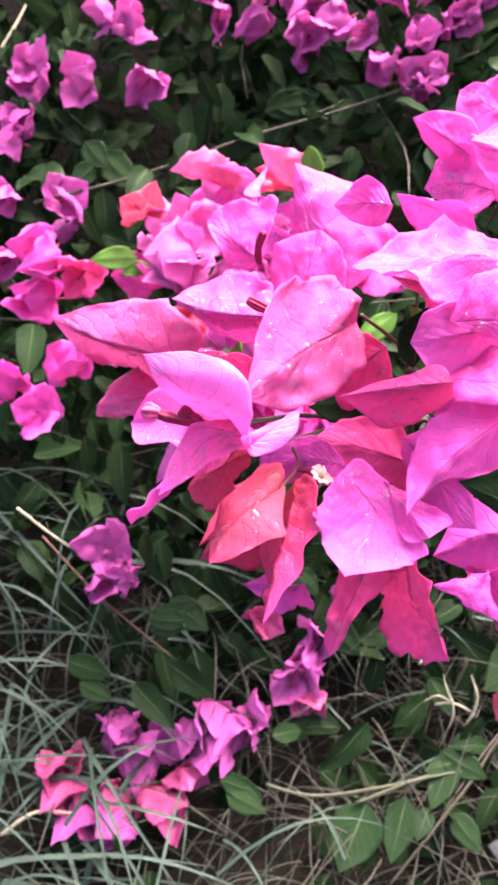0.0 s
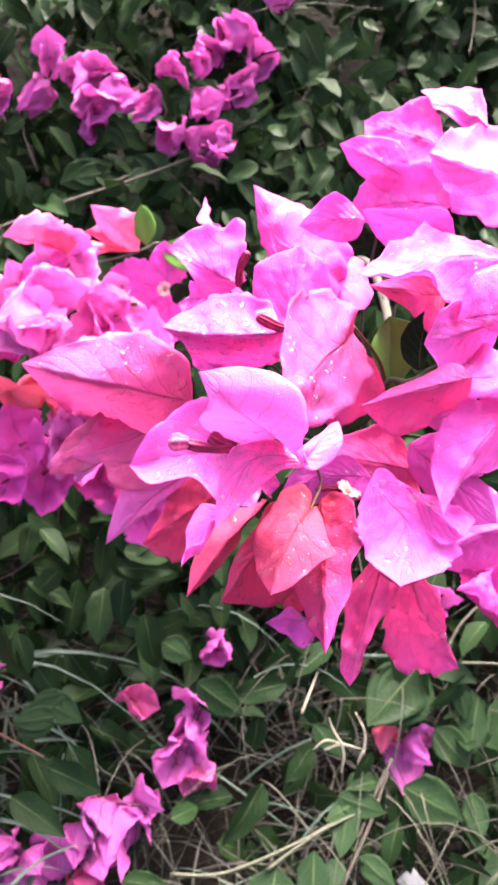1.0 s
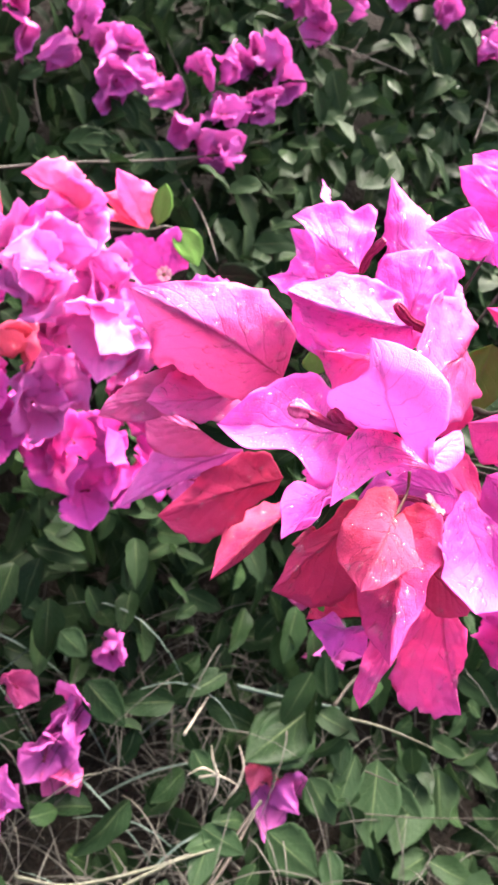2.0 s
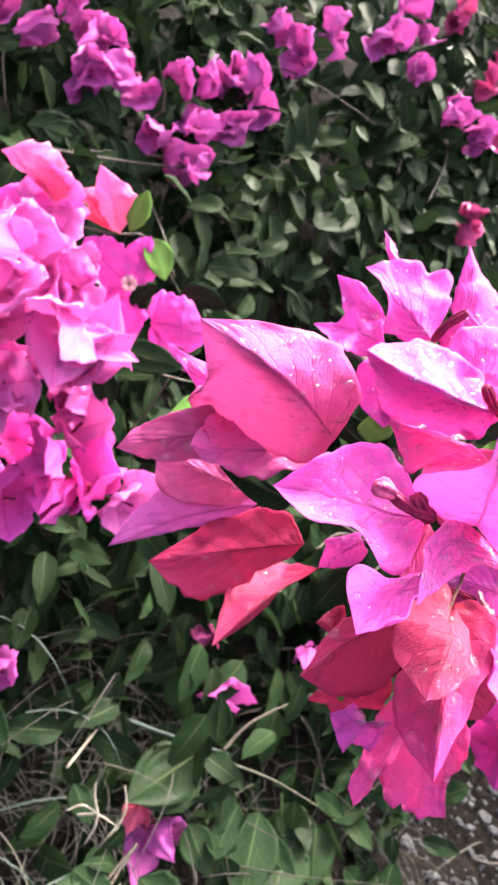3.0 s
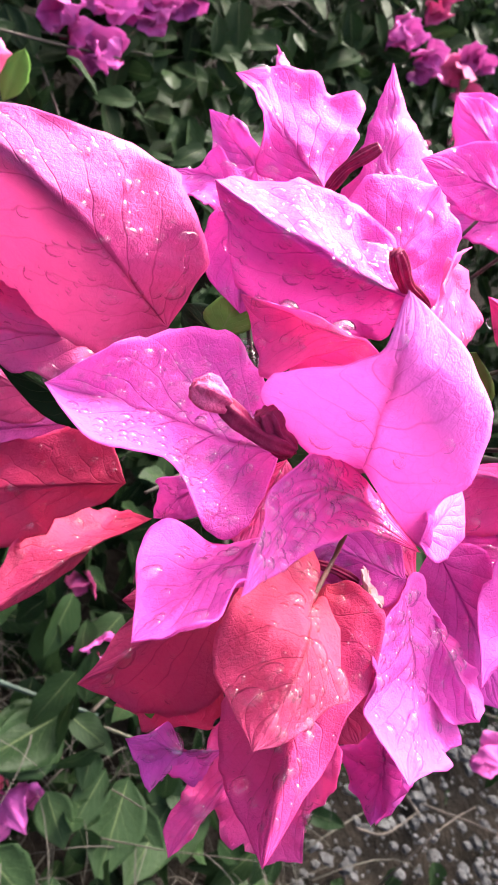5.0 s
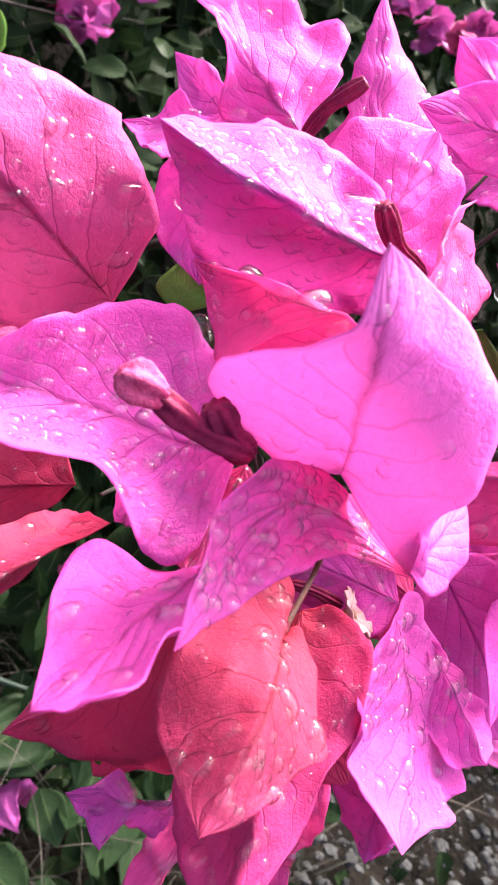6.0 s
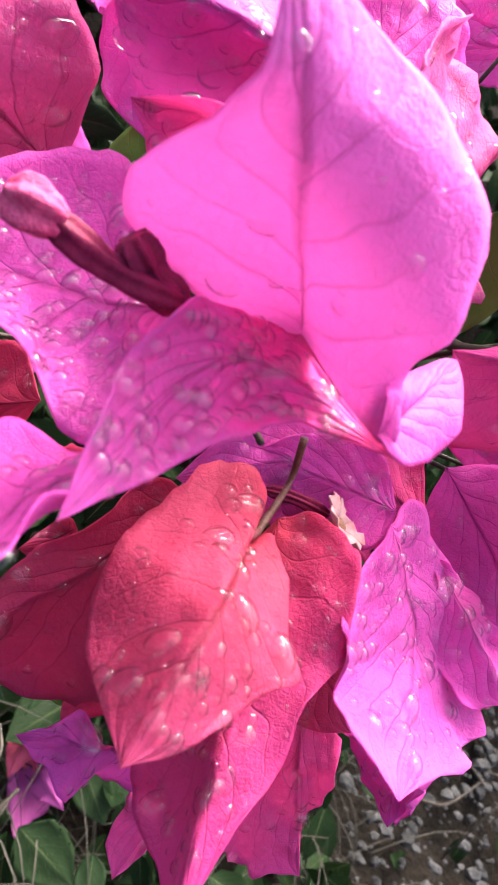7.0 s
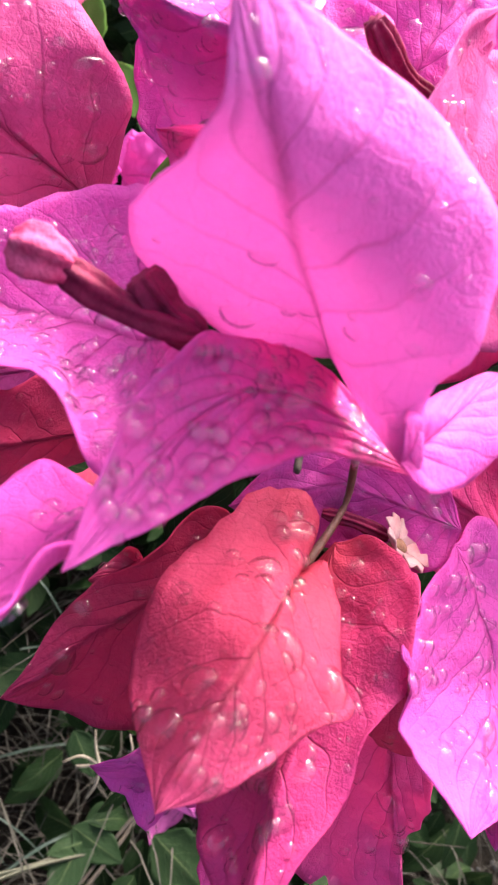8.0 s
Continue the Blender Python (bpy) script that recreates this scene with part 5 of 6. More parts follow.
far_flower((0.2877, 1.1723, 0.6898), (-0.09, -0.21, 0.88), "mauve", 1.0, 98, "purple papery flower among dark leaves", "flowers on the bank")
far_flower((0.2657, 1.1673, 0.7150), (-0.30, -0.07, 0.64), "mauve", 0.9, 99, "purple papery flower among dark leaves", "flowers on the bank")
far_flower((0.3565, 1.2653, 0.7662), (-0.83, -0.64, 0.93), "mauve", 1.0, 100, "purple papery flower among dark leaves", "flowers on the bank")
far_flower((0.6190, 1.3170, 0.8054), (0.64, -0.54, 0.85), "mauve", 1.0, 101, "purple papery flower among dark leaves", "flowers on the bank")
far_flower((0.6420, 1.3120, 0.8247), (0.30, -0.44, 0.90), "mauve", 0.9, 102, "purple papery flower among dark leaves", "flowers on the bank")
far_flower((0.6827, 1.3045, 0.7975), (-0.66, -0.84, 0.68), "mauve", 1.0, 103, "purple papery flower among dark leaves", "flowers on the bank")
far_flower((0.6767, 1.2995, 0.8214), (-0.39, -0.93, 0.35), "mauve", 0.9, 104, "purple papery flower among dark leaves", "flowers on the bank")
far_flower((0.1981, 1.1540, 0.6974), (-0.33, -0.95, 0.31), "mauve", 0.9, 105, "purple papery flower among dark leaves", "flowers on the bank")
far_flower((0.2235, 1.2005, 0.7081), (0.46, -1.08, 0.70), "mauve", 0.9, 106, "purple papery flower among dark leaves", "flowers on the bank")
far_flower((0.3114, 1.3060, 0.7967), (-0.09, -0.97, 0.06), "mauve", 1.0, 107, "purple papery flower among dark leaves", "flowers on the bank")
far_flower((0.3414, 1.2777, 0.7859), (-0.59, -0.68, 0.92), "mauve", 0.9, 108, "purple papery flower among dark leaves", "flowers on the bank")
far_flower((0.4173, 1.3482, 0.8317), (-0.31, 0.06, 0.24), "mauve", 1.0, 109, "purple papery flower among dark leaves", "flowers on the bank")
far_flower((0.4088, 1.3432, 0.8108), (-0.14, -1.01, 1.01), "mauve", 0.9, 110, "purple papery flower among dark leaves", "flowers on the bank")
far_flower((0.5164, 1.3894, 0.8645), (-0.62, -0.62, 1.04), "mauve", 1.0, 111, "purple papery flower among dark leaves", "flowers on the bank")
far_flower((0.4920, 1.3844, 0.8480), (0.24, -1.18, 0.74), "mauve", 0.9, 112, "purple papery flower among dark leaves", "flowers on the bank")
far_flower((0.5769, 1.3698, 0.8508), (-0.30, -0.44, 0.62), "mauve", 1.0, 113, "purple papery flower among dark leaves", "flowers on the bank")
far_flower((0.5643, 1.4556, 0.9150), (-0.26, -0.49, 0.33), "mauve", 1.0, 114, "purple papery flower among dark leaves", "flowers on the bank")
far_flower((0.5872, 1.4506, 0.8922), (-0.04, -1.06, 1.08), "mauve", 0.9, 115, "purple papery flower among dark leaves", "flowers on the bank")
far_flower((0.6755, 1.5281, 0.9672), (-0.74, -1.16, 0.54), "dusky", 1.0, 116, "rose pink papery flower hanging in shade", "flowers on the bank")
far_flower((0.6871, 1.5231, 0.9401), (-0.85, -0.90, 0.68), "dusky", 0.9, 117, "rose pink papery flower hanging in shade", "flowers on the bank")
far_flower((0.7094, 1.3966, 0.8719), (-0.21, -0.54, 0.73), "dusky", 1.0, 118, "rose pink papery flower hanging in shade", "flowers on the bank")
far_flower((0.7056, 1.3916, 0.8975), (-0.25, -0.35, 0.76), "dusky", 0.9, 119, "rose pink papery flower hanging in shade", "flowers on the bank")
far_flower((0.7765, 1.4862, 0.9360), (-0.20, -0.08, 0.41), "dusky", 1.0, 120, "rose pink papery flower hanging in shade", "flowers on the bank")
far_flower((0.7818, 1.3528, 0.8357), (-0.32, -0.84, 0.36), "dusky", 1.0, 121, "rose pink papery flower hanging in shade", "flowers on the bank")
far_flower((0.8018, 1.3478, 0.8122), (-0.09, -1.02, 0.44), "dusky", 0.9, 122, "rose pink papery flower hanging in shade", "flowers on the bank")
far_flower((0.7792, 1.2403, 0.7453), (-0.61, -0.42, 0.64), "dusky", 1.0, 123, "rose pink papery flower hanging in shade", "flowers on the bank")
far_flower((0.8045, 1.2353, 0.7231), (-0.15, -0.90, 0.11), "dusky", 0.9, 124, "rose pink papery flower hanging in shade", "flowers on the bank")
far_flower((0.6589, 1.1747, 0.6935), (-0.48, -0.75, 0.24), "dusky", 1.0, 125, "rose pink papery flower hanging in shade", "flowers on the bank")
far_flower((0.6576, 1.1697, 0.7205), (-0.47, -0.29, 0.36), "dusky", 0.9, 126, "rose pink papery flower hanging in shade", "flowers on the bank")
far_flower((0.5686, 1.3519, 0.8406), (-0.39, -1.02, 0.20), "mauve", 0.9, 130, "purple papery flower among dark leaves", "flowers on the bank")
far_flower((0.6630, 1.3742, 0.8371), (-0.10, -0.70, 1.07), "mauve", 0.9, 131, "purple papery flower among dark leaves", "flowers on the bank")
far_flower((0.7979, 1.3771, 0.8561), (-0.43, -0.32, 0.71), "mauve", 1.0, 132, "purple papery flower among dark leaves", "flowers on the bank")
far_flower((0.8220, 1.3721, 0.8628), (-0.59, -0.82, 1.09), "mauve", 0.9, 133, "purple papery flower among dark leaves", "flowers on the bank")
far_flower((0.9088, 0.6182, 0.2033), (-0.32, -0.31, 0.84), "mauve", 1.0, 134, "purple papery flower among dark leaves", "flowers on the bank")
flower = flower_at((0.0500, 0.7570, 0.5931), "young coral flower with pink tips at a branch end", "flowers of the second branch")
bract(flower, "peach", (0.0500, 0.7570, 0.5931), (0.0091, 0.7450, 0.6381), [(0.0371, 0.7570, 0.5974), (0.0175, 0.7530, 0.6144)], [(0.0520, 0.7570, 0.6091), (0.0456, 0.7530, 0.6274)], (0.0310, 0.7471, 0.6155), 0.08, 1.5, 0)
bract(flower, "coral", (0.0429, 0.7570, 0.5935), (0.0061, 0.7610, 0.6118), [(0.0289, 0.7623, 0.5965), (0.0157, 0.7637, 0.6046)], [(0.0349, 0.7623, 0.6041), (0.0262, 0.7637, 0.6177)], (0.0244, 0.7578, 0.6046), 0.08, 1.5, 0)
bract(flower, "salmon", (0.0465, 0.7570, 0.5931), (-0.0052, 0.7670, 0.5952), [(0.0269, 0.7643, 0.5913), (0.0089, 0.7677, 0.5902)], [(0.0256, 0.7643, 0.5991), (0.0066, 0.7677, 0.6004)], (0.0183, 0.7608, 0.5953), 0.08, 1.5, 0)
flower = flower_at((-0.0119, 0.7350, 0.6018), "pink flower with a broad folded bract on a thin branch", "flowers of the second branch")
bract(flower, "peach", (-0.0119, 0.7350, 0.6018), (-0.0632, 0.7210, 0.6231), [(-0.0321, 0.7343, 0.6099), (-0.0498, 0.7297, 0.6155)], [(-0.0036, 0.7343, 0.6164), (-0.0214, 0.7297, 0.6342), (-0.0446, 0.7250, 0.6375)], (-0.0374, 0.7216, 0.6172), 0.08, 1.5, 0)
bract(flower, "pink", (-0.0123, 0.7350, 0.5997), (-0.0515, 0.7410, 0.5667), [(-0.0216, 0.7410, 0.5777), (-0.0368, 0.7430, 0.5678)], [(-0.0280, 0.7410, 0.6026), (-0.0497, 0.7430, 0.5940)], (-0.0337, 0.7359, 0.5852), 0.08, 1.5, 0)
bract(flower, "lilac", (-0.0105, 0.7350, 0.6006), (0.0120, 0.7250, 0.6064), [(-0.0001, 0.7357, 0.5957), (0.0086, 0.7323, 0.5972)], [(-0.0054, 0.7357, 0.6072), (0.0047, 0.7323, 0.6104)], (0.0004, 0.7288, 0.6039), 0.08, 1.5, 0)
flower = flower_at((0.0712, 0.7450, 0.5614), "rose pink flower opened flat round a cream star", "flowers of the second branch")
bract(flower, "violet", (0.0712, 0.7450, 0.5614), (0.0240, 0.7510, 0.5817), [(0.0566, 0.7510, 0.5444), (0.0304, 0.7530, 0.5482)], [(0.0625, 0.7510, 0.5834), (0.0427, 0.7530, 0.5891)], (0.0478, 0.7496, 0.5694), 0.08, 1.5, 0)
bract(flower, "violet", (0.0712, 0.7450, 0.5614), (0.0706, 0.7490, 0.6042), [(0.0632, 0.7503, 0.5737), (0.0593, 0.7517, 0.5920)], [(0.0893, 0.7503, 0.5690), (0.0859, 0.7517, 0.5881)], (0.0723, 0.7486, 0.5819), 0.08, 1.5, 0)
bract(flower, "violet", (0.0712, 0.7450, 0.5614), (0.0793, 0.7570, 0.5054), [(0.0983, 0.7530, 0.5470), (0.1010, 0.7570, 0.5208)], [(0.0531, 0.7530, 0.5420), (0.0569, 0.7570, 0.5144)], (0.0768, 0.7544, 0.5318), 0.08, 1.5, 0)
star(flower, (0.0683, 0.7390, 0.5642), (-0.32, -0.85, 0.35), 0.0068)
flower = flower_at((0.0312, 0.7150, 0.5518), "pale pink wet flower on a thin branch", "flowers of the second branch")
bract(flower, "wan", (0.0312, 0.7150, 0.5518), (-0.0217, 0.7070, 0.5918), [(0.0067, 0.7163, 0.5508), (-0.0159, 0.7137, 0.5709)], [(0.0324, 0.7163, 0.5715), (0.0035, 0.7137, 0.5864)], (0.0038, 0.7071, 0.5728), 0.08, 1.5, 0)
bract(flower, "wan", (0.0273, 0.7150, 0.5552), (0.0448, 0.7030, 0.5282), [(0.0118, 0.7150, 0.5388), (0.0259, 0.7110, 0.5215)], [(0.0443, 0.7150, 0.5522), (0.0510, 0.7110, 0.5366)], (0.0330, 0.7053, 0.5419), 0.08, 1.5, 0)
bract(flower, "wan", (0.0167, 0.7150, 0.5532), (-0.0250, 0.7050, 0.5239), [(0.0139, 0.7157, 0.5294), (-0.0056, 0.7123, 0.5107)], [(-0.0046, 0.7157, 0.5608), (-0.0242, 0.7123, 0.5445)], (-0.0062, 0.7062, 0.5397), 0.08, 1.5, 0)
flower = flower_at((0.0985, 0.7350, 0.5417), "magenta pink flower drooping beside a grey-green leaf", "flowers of the second branch")
bract(flower, "pink", (0.0985, 0.7350, 0.5417), (0.1461, 0.7250, 0.5506), [(0.0970, 0.7357, 0.5688), (0.1208, 0.7323, 0.5723)], [(0.1231, 0.7357, 0.5300), (0.1428, 0.7323, 0.5327)], (0.1188, 0.7256, 0.5502), 0.08, 1.5, 0)
bract(flower, "violet", (0.1000, 0.7350, 0.5407), (0.1384, 0.7430, 0.5056), [(0.1236, 0.7417, 0.5325), (0.1445, 0.7443, 0.5159)], [(0.1064, 0.7417, 0.5257), (0.1212, 0.7443, 0.5071)], (0.1199, 0.7380, 0.5230), 0.08, 1.5, 0)
bract(flower, "lilac", (0.0997, 0.7350, 0.5433), (0.0966, 0.7410, 0.5703), [(0.0942, 0.7410, 0.5488), (0.0928, 0.7430, 0.5607)], [(0.1111, 0.7410, 0.5502), (0.1092, 0.7430, 0.5648)], (0.0985, 0.7370, 0.5574), 0.08, 1.5, 0)

# ---- leaves ----
def leaf_shape(length, width, fold, curl, seed):
    """A small folded leaf: points and faces, along +x, face up."""
    rnd = random.Random(seed)
    verts, uvs, faces = [], [], []
    n = 9
    for i in range(n + 1):
        s = i / n
        w = width * 0.5 * max(0.02, 1.93 * s**0.55 * (1 - s) ** 0.80 * (1 + 0.06 * math.sin(17 * s + seed)))
        z = -curl * length * s * s
        for j, v in enumerate((-1, -0.5, 0, 0.5, 1)):
            verts.append((s * length, v * w, z + fold * abs(v) * w + 0.10 * w * math.sin(9 * s + 3 * v + seed)))
            uvs.append((s, 0.5 + v / 2))
    for i in range(n):
        for j in range(4):
            a = i * 5 + j
            faces.append((a, a + 5, a + 6, a + 1))
    return verts, uvs, faces


LEAF_KINDS = [leaf_shape(0.052, 0.034, 0.30, 0.14, 1), leaf_shape(0.046, 0.032, 0.15, 0.28, 2), leaf_shape(0.062, 0.036, 0.40, 0.20, 3), leaf_shape(0.036, 0.025, 0.2, 0.08, 4)]


def leaf_pose(rnd, place, out, droop):
    z = (Vector(out) + Vector((rnd.gauss(0, 0.65), rnd.gauss(0, 0.6), rnd.gauss(0, 0.55)))).normalized()
    x = Vector((rnd.gauss(0, 1), rnd.gauss(-0.3, 0.6), rnd.gauss(-droop, 0.6)))
    x = (x - z * x.dot(z)).normalized()
    return Matrix.Translation(place) @ Matrix((x, z.cross(x), z)).transposed().to_4x4()


bush = tagged(empty_at("bougainvillea_bush", (0.3, 0.9, 0.3)), "green bougainvillea bush sprawling over the bank, leaves darkened for shade", "bush")
LEAF_MESHES = []
for verts, uvs, faces in LEAF_KINDS:
    me = bpy.data.meshes.new("leaf")
    me.from_pydata(verts, [], faces)
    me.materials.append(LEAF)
    layer = me.uv_layers.new(name="uv")
    for loop in me.loops:
        layer.data[loop.index].uv = uvs[loop.vertex_index]
    me.polygons.foreach_set("use_smooth", [True] * len(me.polygons))
    LEAF_MESHES.append(me)

rnd = random.Random(11)
OUT = (0.0, -0.55, 0.75)
second_branch = tagged(empty_at("flowering_branch", (0.0500, 0.7100, 0.5700)), "thin arching branch with pink flowers and young leaves", "branch")
green_leaf(second_branch, (0.0616, 0.6800, 0.5329), (0.1135, 0.6740, 0.5384), [(0.0752, 0.6739, 0.5234), (0.0959, 0.6720, 0.5268)], [(0.0739, 0.6831, 0.5451), (0.0948, 0.6802, 0.5461)])
green_leaf(second_branch, (0.0661, 0.7000, 0.5021), (0.0841, 0.6940, 0.4776), [(0.0628, 0.6992, 0.4901), (0.0709, 0.6967, 0.4809)], [(0.0783, 0.6978, 0.5018), (0.0847, 0.6955, 0.4914)])
green_leaf(second_branch, (0.1111, 0.6000, 0.5565), (0.0787, 0.5940, 0.5323), [(0.0984, 0.6033, 0.5554), (0.0860, 0.6004, 0.5452)], [(0.1076, 0.5937, 0.5455), (0.0941, 0.5918, 0.5364)], 1)
green_leaf(second_branch, (0.0646, 0.7000, 0.5726), (0.0712, 0.6940, 0.5856), [(0.0691, 0.6965, 0.5734), (0.0715, 0.6943, 0.5789)], [(0.0633, 0.7005, 0.5782), (0.0663, 0.6979, 0.5832)])
green_leaf(second_branch, (-0.0907, 0.7000, 0.5579), (-0.1306, 0.6940, 0.5579), [(-0.1013, 0.7020, 0.5663), (-0.1171, 0.6992, 0.5653)], [(-0.1002, 0.6950, 0.5496), (-0.1162, 0.6930, 0.5505)], 1)
green_leaf(second_branch, (-0.0818, 0.7000, 0.5504), (-0.1058, 0.6940, 0.5453), [(-0.0894, 0.7006, 0.5542), (-0.0988, 0.6979, 0.5516)], [(-0.0862, 0.6964, 0.5441), (-0.0960, 0.6943, 0.5426)], 1)
green_leaf(bush, (0.4566, 1.1569, 0.6620), (0.3948, 1.0954, 0.6132), [(0.4182, 1.1549, 0.6620), (0.3960, 1.1288, 0.6411)], [(0.4641, 1.1282, 0.6376), (0.4368, 1.1050, 0.6194)])
green_leaf(bush, (0.4575, 1.1524, 0.6619), (0.3998, 1.0934, 0.6125), [(0.4189, 1.1534, 0.6589), (0.3985, 1.1281, 0.6381)], [(0.4672, 1.1219, 0.6403), (0.4415, 1.1000, 0.6215)])
green_leaf(bush, (0.2026, 1.1326, 0.6423), (0.2085, 1.1678, 0.6755), [(0.2167, 1.1379, 0.6520), (0.2176, 1.1524, 0.6652)], [(0.1914, 1.1449, 0.6492), (0.1952, 1.1585, 0.6626)])
green_leaf(bush, (0.0194, 1.0620, 0.5787), (0.0846, 1.0775, 0.5965), [(0.0405, 1.0620, 0.5689), (0.0661, 1.0686, 0.5776)], [(0.0308, 1.0698, 0.5975), (0.0575, 1.0756, 0.6030)])
green_leaf(bush, (0.0984, 1.0942, 0.6085), (0.0678, 1.1145, 0.6311), [(0.0972, 1.0996, 0.6226), (0.0843, 1.1077, 0.6307)], [(0.0843, 1.0989, 0.6056), (0.0728, 1.1071, 0.6156)])
green_leaf(bush, (0.1076, 1.0863, 0.6017), (0.1351, 1.0550, 0.5785), [(0.1068, 1.0783, 0.5870), (0.1187, 1.0658, 0.5787)], [(0.1222, 1.0786, 0.6048), (0.1323, 1.0661, 0.5946)])
green_leaf(bush, (0.3113, 0.6076, 0.1807), (0.2388, 0.5806, 0.1582), [(0.2815, 0.6224, 0.1869), (0.2538, 0.6092, 0.1766)], [(0.3049, 0.5793, 0.1633), (0.2746, 0.5709, 0.1556)], 2)
green_leaf(bush, (0.3849, 0.5814, 0.1566), (0.3585, 0.5068, 0.1117), [(0.3575, 0.5740, 0.1389), (0.3493, 0.5429, 0.1217)], [(0.3992, 0.5515, 0.1519), (0.3863, 0.5229, 0.1332)], 2)
green_leaf(bush, (0.4360, 0.5665, 0.1436), (0.3867, 0.5034, 0.1099), [(0.4060, 0.5659, 0.1327), (0.3882, 0.5390, 0.1195)], [(0.4414, 0.5356, 0.1376), (0.4197, 0.5120, 0.1239)], 2)
green_leaf(bush, (0.4137, 0.5872, 0.1626), (0.4444, 0.5519, 0.1348), [(0.4089, 0.5767, 0.1440), (0.4226, 0.5627, 0.1342)], [(0.4339, 0.5800, 0.1673), (0.4448, 0.5657, 0.1549)], 2)
green_leaf(bush, (0.3424, 0.5979, 0.1702), (0.3364, 0.5681, 0.1501), [(0.3308, 0.5948, 0.1618), (0.3295, 0.5824, 0.1541)], [(0.3510, 0.5861, 0.1686), (0.3474, 0.5747, 0.1602)], 2)
green_leaf(bush, (0.3038, 0.5705, 0.1450), (0.3244, 0.5291, 0.1248), [(0.2963, 0.5584, 0.1305), (0.3059, 0.5421, 0.1235)], [(0.3216, 0.5619, 0.1494), (0.3285, 0.5452, 0.1402)], 2)
green_leaf(bush, (0.4600, 0.5739, 0.1487), (0.4497, 0.5205, 0.1186), [(0.4412, 0.5681, 0.1333), (0.4389, 0.5459, 0.1221)], [(0.4737, 0.5529, 0.1491), (0.4677, 0.5324, 0.1361)], 2)
green_leaf(bush, (0.3588, 0.5853, 0.1606), (0.3284, 0.5393, 0.1284), [(0.3397, 0.5822, 0.1514), (0.3288, 0.5629, 0.1386)], [(0.3627, 0.5653, 0.1538), (0.3493, 0.5479, 0.1408)], 2)
green_leaf(bush, (0.4310, 0.5036, 0.1075), (0.3799, 0.4858, 0.1000), [(0.4135, 0.5110, 0.1099), (0.3935, 0.5026, 0.1064)], [(0.4230, 0.4872, 0.1013), (0.4020, 0.4815, 0.0988)], 2)
green_leaf(bush, (0.3861, 0.5618, 0.1405), (0.4274, 0.5219, 0.1213), [(0.3861, 0.5468, 0.1240), (0.4038, 0.5314, 0.1177)], [(0.4067, 0.5569, 0.1474), (0.4221, 0.5403, 0.1384)], 2)
green_leaf(bush, (0.1977, 0.5336, 0.1208), (0.1712, 0.4876, 0.0998), [(0.1800, 0.5286, 0.1152), (0.1707, 0.5094, 0.1069)], [(0.2021, 0.5156, 0.1159), (0.1903, 0.4979, 0.1075)], 2)
green_leaf(bush, (-0.1715, 1.0133, 0.5351), (-0.1987, 0.9848, 0.5168), [(-0.1859, 1.0078, 0.5393), (-0.1959, 0.9962, 0.5310)], [(-0.1708, 1.0047, 0.5217), (-0.1825, 0.9934, 0.5154)], 2)
green_leaf(bush, (-0.1658, 1.0247, 0.5443), (-0.1258, 0.9848, 0.5170), [(-0.1681, 1.0095, 0.5271), (-0.1507, 0.9941, 0.5173)], [(-0.1435, 1.0199, 0.5479), (-0.1288, 1.0034, 0.5358)], 2)
green_leaf(bush, (-0.1851, 1.0321, 0.5548), (-0.1588, 1.0055, 0.5325), [(-0.1891, 1.0213, 0.5416), (-0.1774, 1.0111, 0.5335)], [(-0.1679, 1.0296, 0.5568), (-0.1585, 1.0185, 0.5470)], 2)
green_leaf(bush, (-0.2486, 1.1092, 0.6228), (-0.2803, 1.0839, 0.6022), [(-0.2635, 1.1034, 0.6277), (-0.2755, 1.0933, 0.6183)], [(-0.2495, 1.1023, 0.6075), (-0.2630, 1.0922, 0.6004)], 2)
green_leaf(bush, (-0.2373, 1.1328, 0.6426), (-0.2092, 1.1031, 0.6228), [(-0.2393, 1.1220, 0.6300), (-0.2270, 1.1105, 0.6229)], [(-0.2213, 1.1287, 0.6454), (-0.2111, 1.1165, 0.6366)], 2)
green_leaf(bush, (-0.1646, 0.5855, 0.1616), (-0.1314, 0.5732, 0.1526), [(-0.1604, 0.5751, 0.1542), (-0.1467, 0.5710, 0.1512)], [(-0.1522, 0.5898, 0.1645), (-0.1393, 0.5840, 0.1603)], 2)
green_leaf(bush, (0.1793, 0.5911, 0.1637), (0.1997, 0.5623, 0.1452), [(0.1754, 0.5807, 0.1541), (0.1846, 0.5696, 0.1472)], [(0.1934, 0.5871, 0.1641), (0.2006, 0.5752, 0.1561)], 2)
green_leaf(bush, (0.1853, 0.5347, 0.1250), (0.2265, 0.5114, 0.1144), [(0.1890, 0.5206, 0.1147), (0.2062, 0.5122, 0.1113)], [(0.2023, 0.5371, 0.1300), (0.2180, 0.5269, 0.1249)], 2)
green_leaf(bush, (-0.0782, 0.6504, 0.2126), (-0.0381, 0.6224, 0.1953), [(-0.0770, 0.6352, 0.2011), (-0.0599, 0.6249, 0.1950)], [(-0.0594, 0.6516, 0.2154), (-0.0443, 0.6395, 0.2077)], 2)
green_leaf(bush, (-0.0606, 0.6317, 0.1999), (-0.1005, 0.6318, 0.2015), [(-0.0703, 0.6395, 0.2077), (-0.0863, 0.6387, 0.2075)], [(-0.0709, 0.6239, 0.1928), (-0.0868, 0.6248, 0.1943)], 2)
